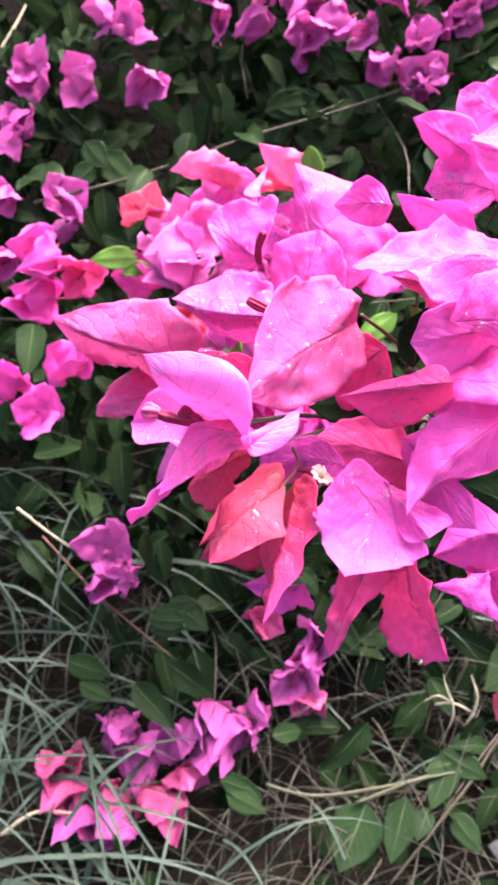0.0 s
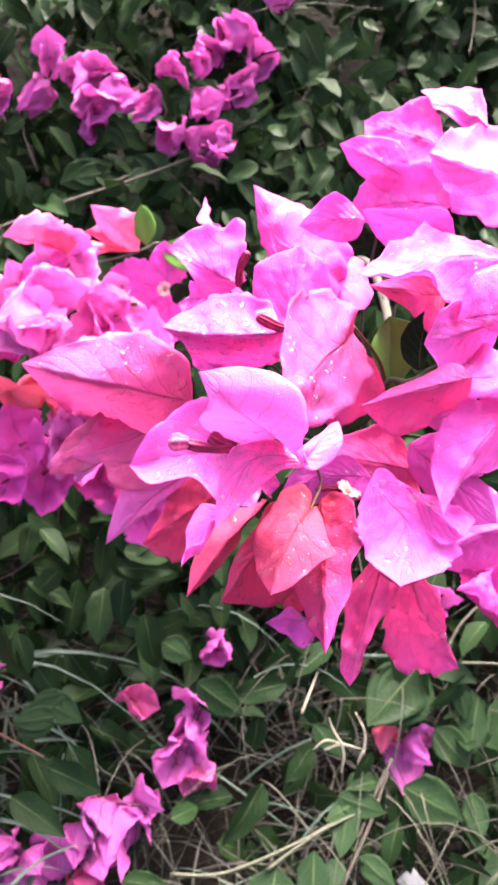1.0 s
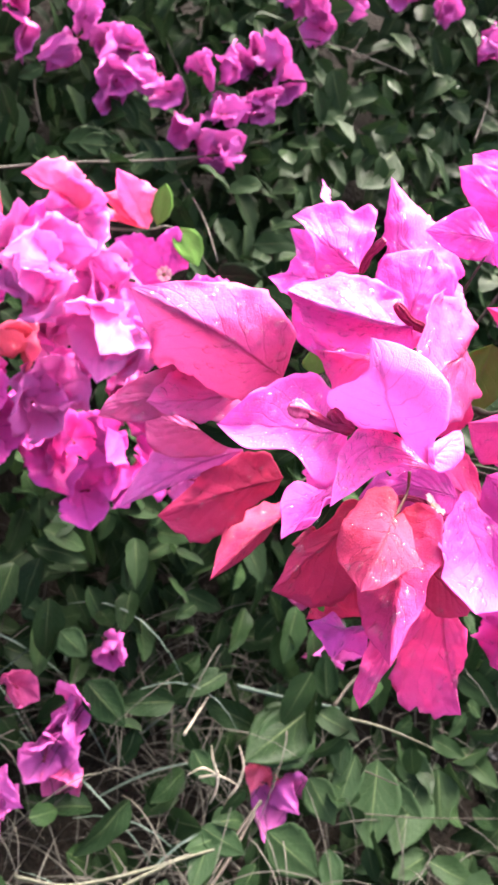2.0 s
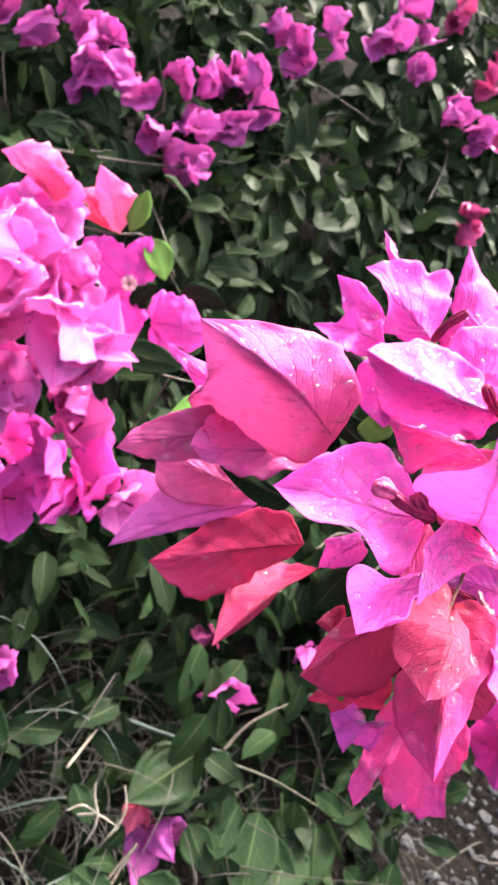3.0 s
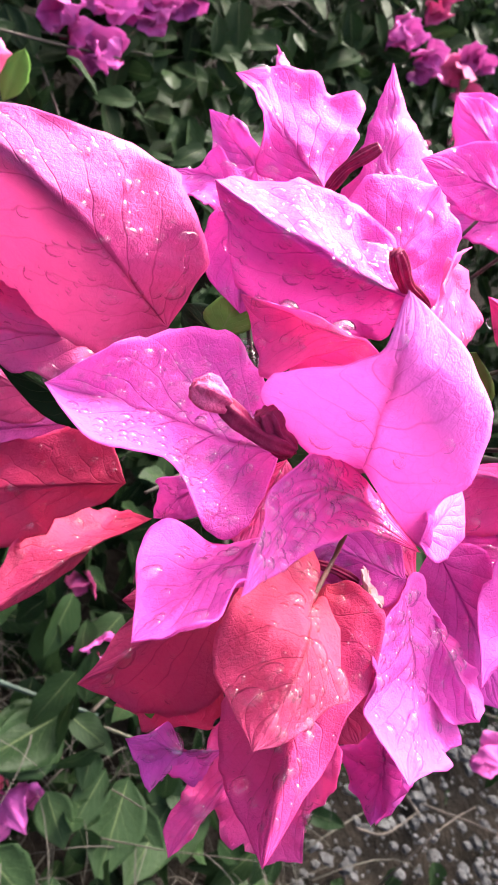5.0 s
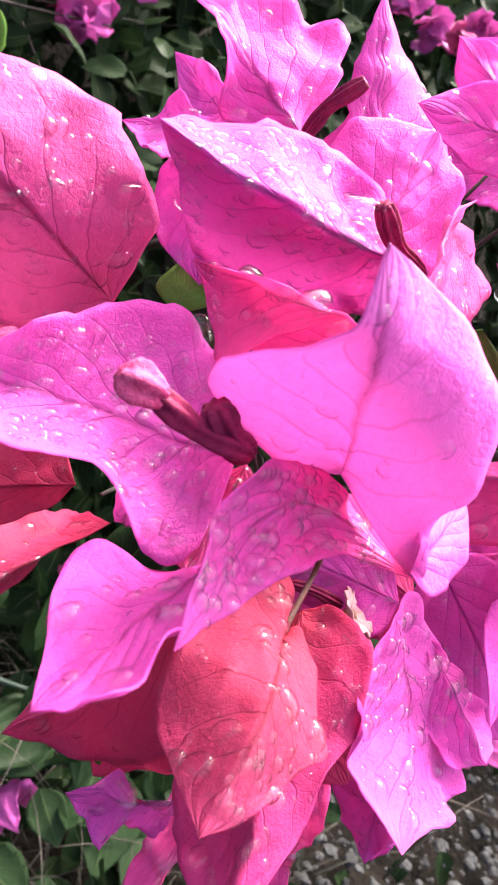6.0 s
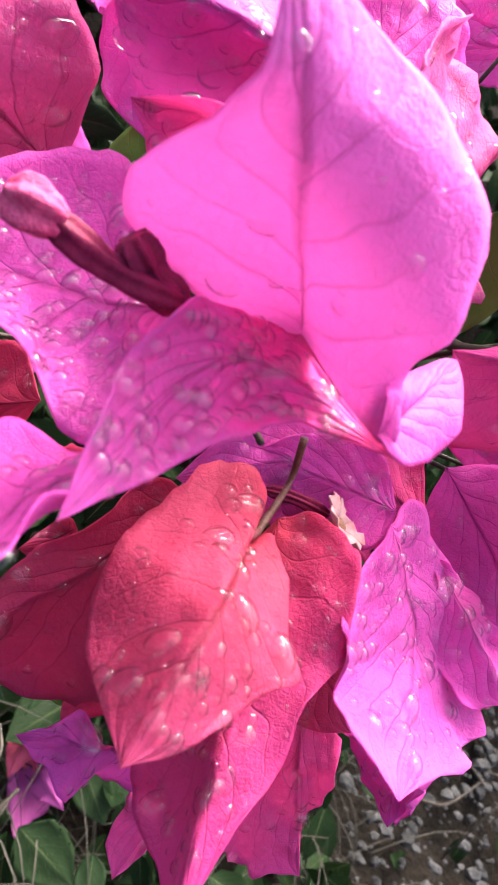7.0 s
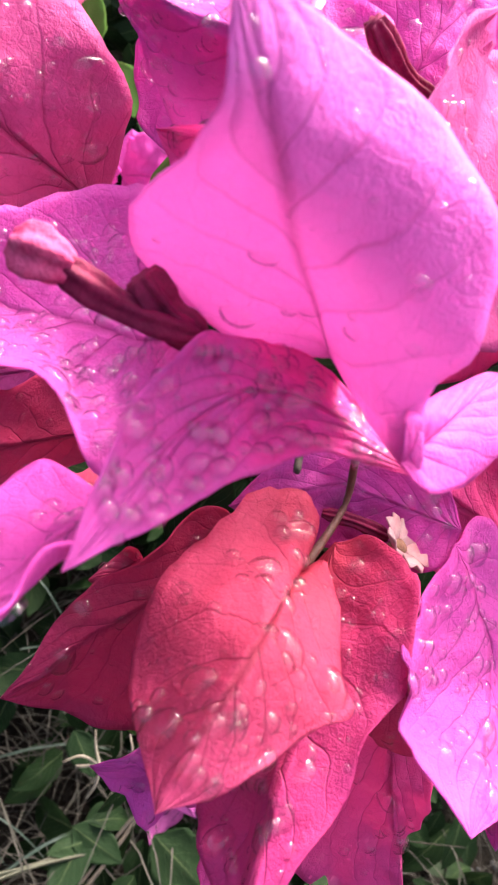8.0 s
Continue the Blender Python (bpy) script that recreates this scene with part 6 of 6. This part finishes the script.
green_leaf(bush, (0.1916, 0.4889, 0.0946), (0.2139, 0.4557, 0.0837), [(0.1883, 0.4762, 0.0868), (0.1982, 0.4634, 0.0830)], [(0.2062, 0.4850, 0.0969), (0.2141, 0.4712, 0.0920)], 2)
green_leaf(bush, (-0.0199, 0.5060, 0.1043), (0.0173, 0.4861, 0.0985), [(-0.0160, 0.4925, 0.0973), (-0.0005, 0.4855, 0.0956)], [(-0.0052, 0.5095, 0.1084), (0.0091, 0.5006, 0.1055)], 2)
green_leaf(bush, (0.3032, 0.6162, 0.1867), (0.2309, 0.5780, 0.1594), [(0.2708, 0.6287, 0.1870), (0.2435, 0.6109, 0.1753)], [(0.2994, 0.5847, 0.1728), (0.2689, 0.5719, 0.1627)])
green_leaf(bush, (0.3281, 0.6271, 0.1934), (0.3250, 0.6602, 0.2283), [(0.3382, 0.6306, 0.2076), (0.3357, 0.6443, 0.2210)], [(0.3165, 0.6401, 0.1967), (0.3165, 0.6528, 0.2113)])
green_leaf(bush, (0.2520, 0.5301, 0.1214), (0.3003, 0.4921, 0.1022), [(0.2508, 0.5109, 0.1024), (0.2716, 0.4968, 0.0963)], [(0.2773, 0.5303, 0.1308), (0.2952, 0.5141, 0.1215)], 2)
green_leaf(bush, (0.3184, 0.5145, 0.1101), (0.3115, 0.4721, 0.0930), [(0.3065, 0.5072, 0.1018), (0.3049, 0.4898, 0.0954)], [(0.3269, 0.5006, 0.1099), (0.3230, 0.4840, 0.1026)], 2)
green_leaf(bush, (0.2142, 0.5311, 0.1203), (0.1672, 0.5182, 0.1157), [(0.1994, 0.5371, 0.1244), (0.1809, 0.5309, 0.1220)], [(0.2055, 0.5186, 0.1139), (0.1863, 0.5145, 0.1127)], 2)
green_leaf(bush, (0.0729, 0.6355, 0.2037), (0.1114, 0.6040, 0.1800), [(0.0714, 0.6213, 0.1880), (0.0880, 0.6095, 0.1796)], [(0.0937, 0.6339, 0.2075), (0.1079, 0.6206, 0.1970)])
green_leaf(bush, (0.0462, 0.6687, 0.2328), (0.0722, 0.6495, 0.2207), [(0.0450, 0.6586, 0.2217), (0.0563, 0.6514, 0.2177)], [(0.0605, 0.6693, 0.2379), (0.0700, 0.6610, 0.2322)], 2)
green_leaf(bush, (0.0105, 0.6878, 0.2474), (0.0344, 0.6779, 0.2417), [(0.0122, 0.6794, 0.2381), (0.0222, 0.6761, 0.2367)], [(0.0208, 0.6912, 0.2538), (0.0299, 0.6866, 0.2507)], 2)
green_leaf(bush, (0.1129, 0.4974, 0.0994), (0.0840, 0.4432, 0.0725), [(0.0853, 0.4932, 0.0958), (0.0760, 0.4705, 0.0846)], [(0.1261, 0.4745, 0.0896), (0.1122, 0.4539, 0.0792)], 2)
green_leaf(bush, (0.1501, 0.5004, 0.1039), (0.1304, 0.4476, 0.0789), [(0.1321, 0.4918, 0.0981), (0.1257, 0.4702, 0.0880)], [(0.1582, 0.4826, 0.0971), (0.1489, 0.4620, 0.0872)], 2)
green_leaf(bush, (0.1705, 0.4919, 0.0988), (0.1551, 0.4640, 0.0884), [(0.1586, 0.4891, 0.0971), (0.1533, 0.4774, 0.0928)], [(0.1747, 0.4808, 0.0954), (0.1676, 0.4701, 0.0913)], 2)
green_leaf(bush, (-0.0972, 0.6252, 0.1906), (-0.0498, 0.6443, 0.2126), [(-0.0775, 0.6212, 0.1868), (-0.0594, 0.6299, 0.1966)], [(-0.0932, 0.6388, 0.2054), (-0.0734, 0.6454, 0.2132)], 2)
green_leaf(bush, (-0.1801, 0.6037, 0.1735), (-0.1320, 0.5886, 0.1676), [(-0.1716, 0.5913, 0.1654), (-0.1520, 0.5862, 0.1638)], [(-0.1645, 0.6085, 0.1787), (-0.1457, 0.6015, 0.1756)])
green_leaf(bush, (-0.0253, 0.5145, 0.1095), (0.0148, 0.4999, 0.1044), [(-0.0187, 0.5033, 0.1032), (-0.0022, 0.4984, 0.1017)], [(-0.0119, 0.5184, 0.1133), (0.0038, 0.5117, 0.1107)])
green_leaf(bush, (0.0791, 1.0742, 0.5879), (0.0334, 1.0603, 0.5835), [(0.0655, 1.0740, 0.5991), (0.0474, 1.0681, 0.5960)], [(0.0698, 1.0674, 0.5745), (0.0513, 1.0623, 0.5741)], 2)
green_leaf(bush, (0.1195, 1.1131, 0.6226), (0.0766, 1.1147, 0.6333), [(0.1117, 1.1156, 0.6367), (0.0942, 1.1160, 0.6397)], [(0.1059, 1.1113, 0.6139), (0.0890, 1.1122, 0.6194)])
green_leaf(bush, (0.1251, 1.0895, 0.6030), (0.1469, 1.0565, 0.5784), [(0.1208, 1.0806, 0.5891), (0.1306, 1.0674, 0.5801)], [(0.1404, 1.0820, 0.6046), (0.1481, 1.0687, 0.5940)])
green_leaf(bush, (0.0979, 1.0510, 0.5689), (0.1214, 1.0719, 0.5933), [(0.1123, 1.0538, 0.5689), (0.1208, 1.0624, 0.5793)], [(0.0953, 1.0587, 0.5810), (0.1056, 1.0668, 0.5902)])
green_leaf(bush, (0.2082, 1.1684, 0.6739), (0.2192, 1.1264, 0.6436), [(0.1961, 1.1593, 0.6590), (0.2021, 1.1424, 0.6476)], [(0.2258, 1.1564, 0.6737), (0.2286, 1.1398, 0.6608)])
green_leaf(bush, (0.1967, 1.1654, 0.6693), (0.2105, 1.1272, 0.6439), [(0.1903, 1.1586, 0.6534), (0.1969, 1.1430, 0.6443)], [(0.2101, 1.1531, 0.6725), (0.2145, 1.1381, 0.6613)])
green_leaf(bush, (0.0278, 1.0693, 0.5861), (0.0765, 1.0720, 0.5922), [(0.0417, 1.0673, 0.5747), (0.0610, 1.0686, 0.5786)], [(0.0382, 1.0727, 0.6004), (0.0579, 1.0735, 0.6015)])
green_leaf(bush, (0.0767, 1.1219, 0.6316), (0.1043, 1.0904, 0.6089), [(0.0759, 1.1147, 0.6157), (0.0878, 1.1020, 0.6077)], [(0.0913, 1.1133, 0.6362), (0.1015, 1.1008, 0.6260)])
green_leaf(second_branch, (0.0567, 0.7570, 0.5977), (0.0506, 0.7470, 0.6357), [(0.0466, 0.7510, 0.6091), (0.0447, 0.7470, 0.6244)], [(0.0653, 0.7570, 0.6125), (0.0593, 0.7530, 0.6288)], 1)
green_leaf(second_branch, (0.0689, 0.7520, 0.6011), (0.0960, 0.7420, 0.5770), [(0.0705, 0.7460, 0.5892), (0.0826, 0.7420, 0.5797)], [(0.0874, 0.7520, 0.6031), (0.0975, 0.7480, 0.5921)], 1)
green_leaf(second_branch, (0.1158, 0.7500, 0.5695), (0.1541, 0.7400, 0.5787), [(0.1179, 0.7440, 0.5841), (0.1358, 0.7400, 0.5871)], [(0.1331, 0.7500, 0.5622), (0.1495, 0.7460, 0.5687)], 2)
green_leaf(second_branch, (0.0002, 0.7450, 0.5906), (-0.0306, 0.7350, 0.5715), [(-0.0099, 0.7390, 0.5908), (-0.0225, 0.7350, 0.5831)], [(-0.0025, 0.7450, 0.5813), (-0.0150, 0.7410, 0.5726)], 2)
green_leaf(second_branch, (0.0852, 0.7500, 0.5432), (0.0872, 0.7400, 0.5679), [(0.0763, 0.7440, 0.5507), (0.0749, 0.7400, 0.5638)], [(0.0952, 0.7500, 0.5473), (0.0949, 0.7460, 0.5601)], 2)
all_v, all_f, all_uv, base = [], [], [], 0
kinds = [(np.array(v), np.array(u), np.array(f)) for v, u, f in LEAF_KINDS]


def leafiness(x, y):
    """How thickly the bank is covered at a place, 0 to 1."""
    if x > 0.62 + 0.5 * max(0, y - 0.6) and y < 0.80:
        return 0.05
    low = min(1, max(0, (y - 0.50) / 0.35 + 0.25 * (x > -0.2) + 0.4 * (x > 0.02) + max(0, x) * 0.9))
    patch = 0.58 + 1.35 * noise.noise(Vector((x * 5.2, y * 5.2, 7)))
    if 0.08 < x and y < 0.72:
        low *= 0.7
    if -0.08 < x < 0.26 and y < 0.72:
        low *= 0.55
    return low * min(1, max(0.55 if x > 0.1 and y < 0.85 else 0.16, patch))


spots = np.array(SPOTS)
count = 0
while count < 14500:
    far = rnd.random() < 0.28
    x, y = (rnd.uniform(-0.9, 2.6), rnd.uniform(1.4, 3.3)) if far else (rnd.uniform(-0.62, 1.25), rnd.uniform(0.42, 1.75))
    if rnd.random() > leafiness(x, y):
        continue
    depth = rnd.random() ** 1.4
    p = Vector((x, y, bank_z(x, y) + 0.05 - 0.24 * depth)) + Vector((0, -0.03, 0.03)) * rnd.random()
    gap = spots - np.array((p.x, p.y + 0.018, p.z - 0.018))
    if (gap * gap).sum(axis=1).min() < 0.040**2:
        continue
    m = leaf_pose(rnd, p, OUT, 1.0) @ Matrix.Scale(rnd.uniform(0.7, 1.15), 4)
    if count < 280 and not far and depth < 0.3 and y < 1.3:
        ob = new("leaf", LEAF_MESHES[rnd.randrange(4)])
        hang(ob, bush)
        ob.matrix_basis = m
    else:
        v, u, f = kinds[rnd.randrange(4)]
        a = np.array(m)
        all_v.append(v @ a[:3, :3].T + a[:3, 3])
        all_uv.append(u)
        all_f.append(f + base)
        base += len(v)
    count += 1
verts, faces, uvs = np.concatenate(all_v), np.concatenate(all_f), np.concatenate(all_uv)
me = bpy.data.meshes.new("foliage")
me.from_pydata(verts.tolist(), [], faces.tolist())
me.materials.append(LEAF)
layer = me.uv_layers.new(name="uv")
layer.data.foreach_set("uv", uvs[faces.ravel()].ravel().astype(np.float32))
me.polygons.foreach_set("use_smooth", [True] * len(me.polygons))
foliage = hang(new("foliage", me), bush)
tagged(foliage, "thick layer of small oval green leaves, shade in their colour", kind="stuff")

# ---- twigs ----
tube("twig", [(-0.2351, 0.9605, 0.5083), (-0.1180, 0.9862, 0.5313), (0.0073, 1.0234, 0.5640), (0.1159, 1.0497, 0.5880), (0.2262, 1.0801, 0.6177)], [0.0019, 0.00171, 0.00114], BARK, bush, 8, 30)
tube("twig", [(-0.2723, 0.9213, 0.4522), (-0.2321, 0.8837, 0.4196)], [0.0015, 0.00135, 0.00090], BARK, bush, 8, 12)
tube("twig", [(-0.2370, 0.7183, 0.2741), (-0.1888, 0.6922, 0.2509), (-0.1478, 0.6776, 0.2372)], [0.0016, 0.00144, 0.00096], PALEWOOD, bush, 8, 18)
tube("twig", [(-0.2090, 0.6955, 0.2556), (-0.1465, 0.6504, 0.2124), (-0.0768, 0.6068, 0.1783)], [0.0012, 0.00108, 0.00072], REDSTEM, bush, 8, 18)
tube("twig", [(0.0175, 0.5090, 0.1087), (0.0652, 0.5005, 0.1037), (0.1401, 0.5089, 0.1090), (0.1952, 0.5229, 0.1152)], [0.0018, 0.00162, 0.00108], STEM, bush, 8, 24)
tube("twig", [(0.2427, 0.5459, 0.1272), (0.2094, 0.5088, 0.1091), (0.1681, 0.4700, 0.0884), (0.1292, 0.4351, 0.0664)], [0.0018, 0.00162, 0.00108], BARK, bush, 8, 24)
tube("twig", [(-0.2276, 0.4703, 0.0876), (-0.1983, 0.4869, 0.0974), (-0.1615, 0.4869, 0.0975)], [0.0018, 0.00162, 0.00108], PALEWOOD, bush, 8, 18)
tube("twig", [(-0.2891, 1.1210, 0.6326), (-0.2714, 1.1486, 0.6581), (-0.2611, 1.1771, 0.6778)], [0.002, 0.00180, 0.00120], PALEWOOD, bush, 8, 18)
tube("twig", [(0.2494, 0.5534, 0.1342), (0.2192, 0.5268, 0.1166), (0.1808, 0.4853, 0.0928)], [0.0018, 0.00162, 0.00108], BARK, bush, 8, 18)
tube("twig", [(0.1021, 0.4946, 0.1009), (0.1582, 0.5109, 0.1115), (0.2176, 0.5218, 0.1153)], [0.0016, 0.00144, 0.00096], STEM, bush, 8, 18)
tube("twig", [(0.2257, 0.6338, 0.2029), (0.2817, 0.6257, 0.1955), (0.3422, 0.6196, 0.1884)], [0.0022, 0.00198, 0.00132], GRASS, bush, 8, 18)
tube("twig", [(0.3497, 0.6116, 0.1831), (0.3996, 0.6028, 0.1759), (0.4622, 0.5864, 0.1609)], [0.0015, 0.00135, 0.00090], STEM, bush, 8, 18)
tube("twig", [(0.3348, 0.6207, 0.1902), (0.3705, 0.6458, 0.2114), (0.4538, 0.6745, 0.2374)], [0.0018, 0.00162, 0.00108], BARK, bush, 8, 18)
tube("twig", [(0.1697, 0.5989, 0.1733), (0.1950, 0.6266, 0.1946)], [0.0013, 0.00117, 0.00078], PALEWOOD, bush, 8, 12)
tube("twig", [(0.6431, 1.3236, 0.7988), (0.6382, 1.2716, 0.7571), (0.5993, 1.2004, 0.6986)], [0.0014, 0.00126, 0.00084], BARK, bush, 8, 18)
tube("twig", [(0.0684, 1.0554, 0.5756), (0.1557, 1.0860, 0.6005), (0.2700, 1.1210, 0.6333)], [0.0014, 0.00126, 0.00084], BARK, bush, 8, 18)
tube("twig", [(0.7230, 0.5674, 0.1131), (0.7728, 0.5634, 0.1103), (0.8328, 0.5836, 0.1286)], [0.0018, 0.00162, 0.00108], BARK, bush, 8, 18)
tube("twig", [(0.8349, 0.5794, 0.1234), (0.8035, 0.5972, 0.1406), (0.7747, 0.6105, 0.1525)], [0.002, 0.00180, 0.00120], BARK, bush, 8, 18)
thorn = tagged(empty_at("thorny_twig", (0.1937, 0.5632, 0.1653)), "bleached forked dry twig caught in the leaves", "twig")
tube("fork", [(0.1808, 0.5638, 0.1568), (0.1973, 0.5603, 0.1631), (0.2158, 0.5508, 0.1606)], [0.0013, 0.0011, 0.0005], PALEWOOD, thorn, 8, 8)
tube("fork", [(0.1973, 0.5603, 0.1631), (0.1913, 0.5689, 0.1736), (0.1883, 0.5766, 0.1846)], [0.0013, 0.0011, 0.0005], PALEWOOD, thorn, 8, 8)
tube("fork", [(0.1973, 0.5603, 0.1631), (0.1973, 0.5536, 0.1516), (0.1933, 0.5483, 0.1392)], [0.0013, 0.0011, 0.0005], PALEWOOD, thorn, 8, 8)
tube("fork", [(0.2158, 0.5508, 0.1606), (0.2183, 0.5588, 0.1763), (0.2123, 0.5701, 0.1914)], [0.0013, 0.0011, 0.0005], PALEWOOD, thorn, 8, 8)
tube("fork", [(0.2158, 0.5508, 0.1606), (0.2108, 0.5479, 0.1518), (0.2058, 0.5429, 0.1393)], [0.0013, 0.0011, 0.0005], PALEWOOD, thorn, 8, 8)
tube("fork", [(0.1973, 0.5603, 0.1631), (0.1833, 0.5675, 0.1651), (0.1708, 0.5676, 0.1559)], [0.0013, 0.0011, 0.0005], PALEWOOD, thorn, 8, 8)
tube("twig", [(-0.0154, 0.7570, 0.5787), (0.0139, 0.7570, 0.5855), (0.0404, 0.7570, 0.5904), (0.0553, 0.7570, 0.5955)], [0.0012, 0.00108, 0.00072], STEM, second_branch, 8, 24)
tube("twig", [(0.0553, 0.7570, 0.5955), (0.0728, 0.7570, 0.5981), (0.1200, 0.7570, 0.5677)], [0.0009, 0.00081, 0.00054], STEM, second_branch, 8, 18)
tube("twig", [(0.0415, 0.7600, 0.5896), (0.0639, 0.7600, 0.5696), (0.0774, 0.7600, 0.5561)], [0.0008, 0.00072, 0.00048], STEM, second_branch, 8, 18)
tube("twig", [(0.0447, 0.7000, 0.5333), (0.0729, 0.7000, 0.5157), (0.1265, 0.7000, 0.5180), (0.1507, 0.7000, 0.5219)], [0.001, 0.00090, 0.00060], STEM, second_branch, 8, 24)
tube("twig", [(0.1203, 0.7000, 0.5153), (0.1175, 0.7000, 0.4805), (0.1142, 0.7000, 0.4591), (0.1347, 0.7000, 0.4226)], [0.001, 0.00090, 0.00060], STEM, second_branch, 8, 24)
tube("main_stem", [(0.0400, 0.7200, 0.5600), (-0.0200, 0.8600, 0.5200), (-0.0600, 1.0500, 0.4400)], [0.0016, 0.0022, 0.0032], BARK, second_branch, 8, 16)
tw_v, tw_f = [], []
for k in range(170):
    x, y = rnd.uniform(-0.5, 1.3), rnd.uniform(0.5, 1.9)
    p = Vector((x, y, bank_z(x, y) - rnd.uniform(-0.02, 0.08)))
    d = Vector((rnd.gauss(0, 1), rnd.gauss(0, 0.7), rnd.gauss(0.3, 0.6))).normalized() * rnd.uniform(0.10, 0.32)
    bend = Vector((rnd.gauss(0, 0.03), rnd.gauss(0, 0.03), rnd.gauss(0, 0.03)))
    r = rnd.uniform(0.0007, 0.0018)
    v, f = tube_data([p, p + d * 0.5 + bend, p + d], [r, r * 0.8, r * 0.4], 5, 6)
    tw_f += [tuple(i + len(tw_v) for i in face) for face in f]
    tw_v += v
twigs = hang(mesh_object("twig_tangle", tw_v, tw_f, BARK), bush)
tagged(twigs, "thin brown twigs between the leaves", kind="stuff")


# ---- grass ----
def blade_data(root, way, length, width, arch, side):
    pts, faces = [], []
    n = 7
    w = Vector((-way.y, way.x, 0)).normalized()
    for i in range(n + 1):
        s = i / n
        p = root + way * (length * s) + Vector((0, 0, length * (arch * s - (arch + 0.25) * s * s * 0.9))) + w * (side * length * s * s)
        half = width * 0.5 * (1 - s**2.2) + 0.00015
        pts += [p - w * half, p + Vector((0, 0, -half * 0.5)), p + w * half]
    for i in range(n):
        a = i * 3
        faces += [(a, a + 3, a + 4, a + 1), (a + 1, a + 4, a + 5, a + 2)]
    return pts, faces


def tuft(name, count, xr, yr, material, label, length, width, seed, lean=None, z0=0.0):
    r = random.Random(seed)
    verts, faces = [], []
    for _ in range(count):
        x, y = r.uniform(*xr), r.uniform(*yr)
        a = r.uniform(0, 6.283) if lean is None else r.gauss(lean, 0.8)
        way = Vector((math.cos(a), math.sin(a), 0))
        root = Vector((x, y, ground_z(x, y) + z0 * r.random()))
        p, f = blade_data(root, way, r.uniform(*length), r.uniform(*width), r.uniform(0.25, 1.3), r.uniform(-0.35, 0.35))
        faces += [tuple(i + len(verts) for i in face) for face in f]
        verts += p
    ob = mesh_object(name, verts, faces, material)
    return tagged(ob, label, "grass", kind="stuff")


tuft("grass", 160, (-0.55, -0.12), (0.40, 0.84), GRASS, "long grey-green grass leaning out of the soil", (0.10, 0.24), (0.0026, 0.0062), 3, -0.3, 0.10)
tuft("grass", 60, (-0.30, 0.14), (0.36, 0.78), GRASS, "thin grass growing between the leaves", (0.06, 0.18), (0.0014, 0.0030), 4, None, 0.10)
tuft("dry_grass", 900, (-0.55, 0.30), (0.30, 0.80), STRAW, "matted dry straw lying on the soil", (0.05, 0.17), (0.0006, 0.0017), 5, None, 0.06)
tuft("dry_grass", 260, (0.12, 0.66), (0.42, 0.76), STRAW, "thin dry stems lying between the leaves", (0.06, 0.20), (0.0006, 0.0015), 6, None, 0.08)

# ---- scrap of paper in the straw ----
def paper_scrap(place, length, width, turn):
    verts, faces = [], []
    n, m = 10, 8
    for side in (0.0002, -0.0002):
        for i in range(n + 1):
            for j in range(m + 1):
                x, y = (i / n - 0.5) * length, (j / m - 0.5) * width * (1 - 0.18 * i / n)
                fold = 0.35 * max(0.0, x) + 0.0022 * noise.noise(Vector((x * 130, y * 130, 4)))
                verts.append((x, y, fold + side))
    k = (n + 1) * (m + 1)
    for i in range(n):
        for j in range(m):
            a = i * (m + 1) + j
            faces += [(a, a + m + 1, a + m + 2, a + 1), (k + a + 1, k + a + m + 2, k + a + m + 1, k + a)]
    for i in range(n):
        a, b = i * (m + 1), i * (m + 1) + m
        faces += [(a, k + a, k + a + m + 1, a + m + 1), (b + m + 1, k + b + m + 1, k + b, b)]
    for j in range(m):
        a, b = j, n * (m + 1) + j
        faces += [(a + 1, k + a + 1, k + a, a), (b, k + b, k + b + 1, b + 1)]
    ob = mesh_object("paper_scrap", verts, faces, PAPER)
    ob.matrix_world = Matrix.Translation(place) @ Matrix.Rotation(turn, 4, "Z") @ Matrix.Rotation(0.35, 4, "X")
    return tagged(ob, "crumpled grey scrap of weathered paper in dry straw", "paper")


paper_scrap((0.2437, 0.4662, 0.0600), 0.034, 0.021, -1.25)

# ---- grey stones beside the bank ----
def stones(count, xr, yr, seed):
    r = random.Random(seed)
    verts, faces = [], []
    for k in range(count):
        bm = bmesh.new()
        bmesh.ops.create_icosphere(bm, subdivisions=1, radius=1)
        size = 0.002 + 0.008 * r.random() ** 2.4
        x, y = r.uniform(*xr), r.uniform(*yr)
        c = Vector((x, y, ground_z(x, y) + size * 0.4 + 0.03))
        shape = Vector((r.uniform(0.8, 1.4), r.uniform(0.8, 1.3), r.uniform(0.5, 0.9)))
        border = min((x - xr[0]) * 2, xr[1] - x, y - yr[0], (yr[1] - y) * 2)
        if border < 0.10 + 0.22 * noise.noise(Vector((x * 9, y * 9, 2))):
            bm.free()
            continue
        o = Vector((k * 1.3, k * 0.7, 0))
        start = len(verts)
        for v in bm.verts:
            q = v.co * (1 + 0.55 * noise.noise(v.co * 1.6 + o))
            verts.append(c + Vector((q.x * shape.x, q.y * shape.y, q.z * shape.z)) * size)
        faces += [tuple(start + v.index for v in f.verts) for f in bm.faces]
        bm.free()
    return tagged(mesh_object("gravel", verts, faces, STONE, smooth=False), "rough grey gravel lying beside the bank", "gravel", kind="stuff")


stones(3400, (0.58, 1.6), (0.26, 0.90), 21)
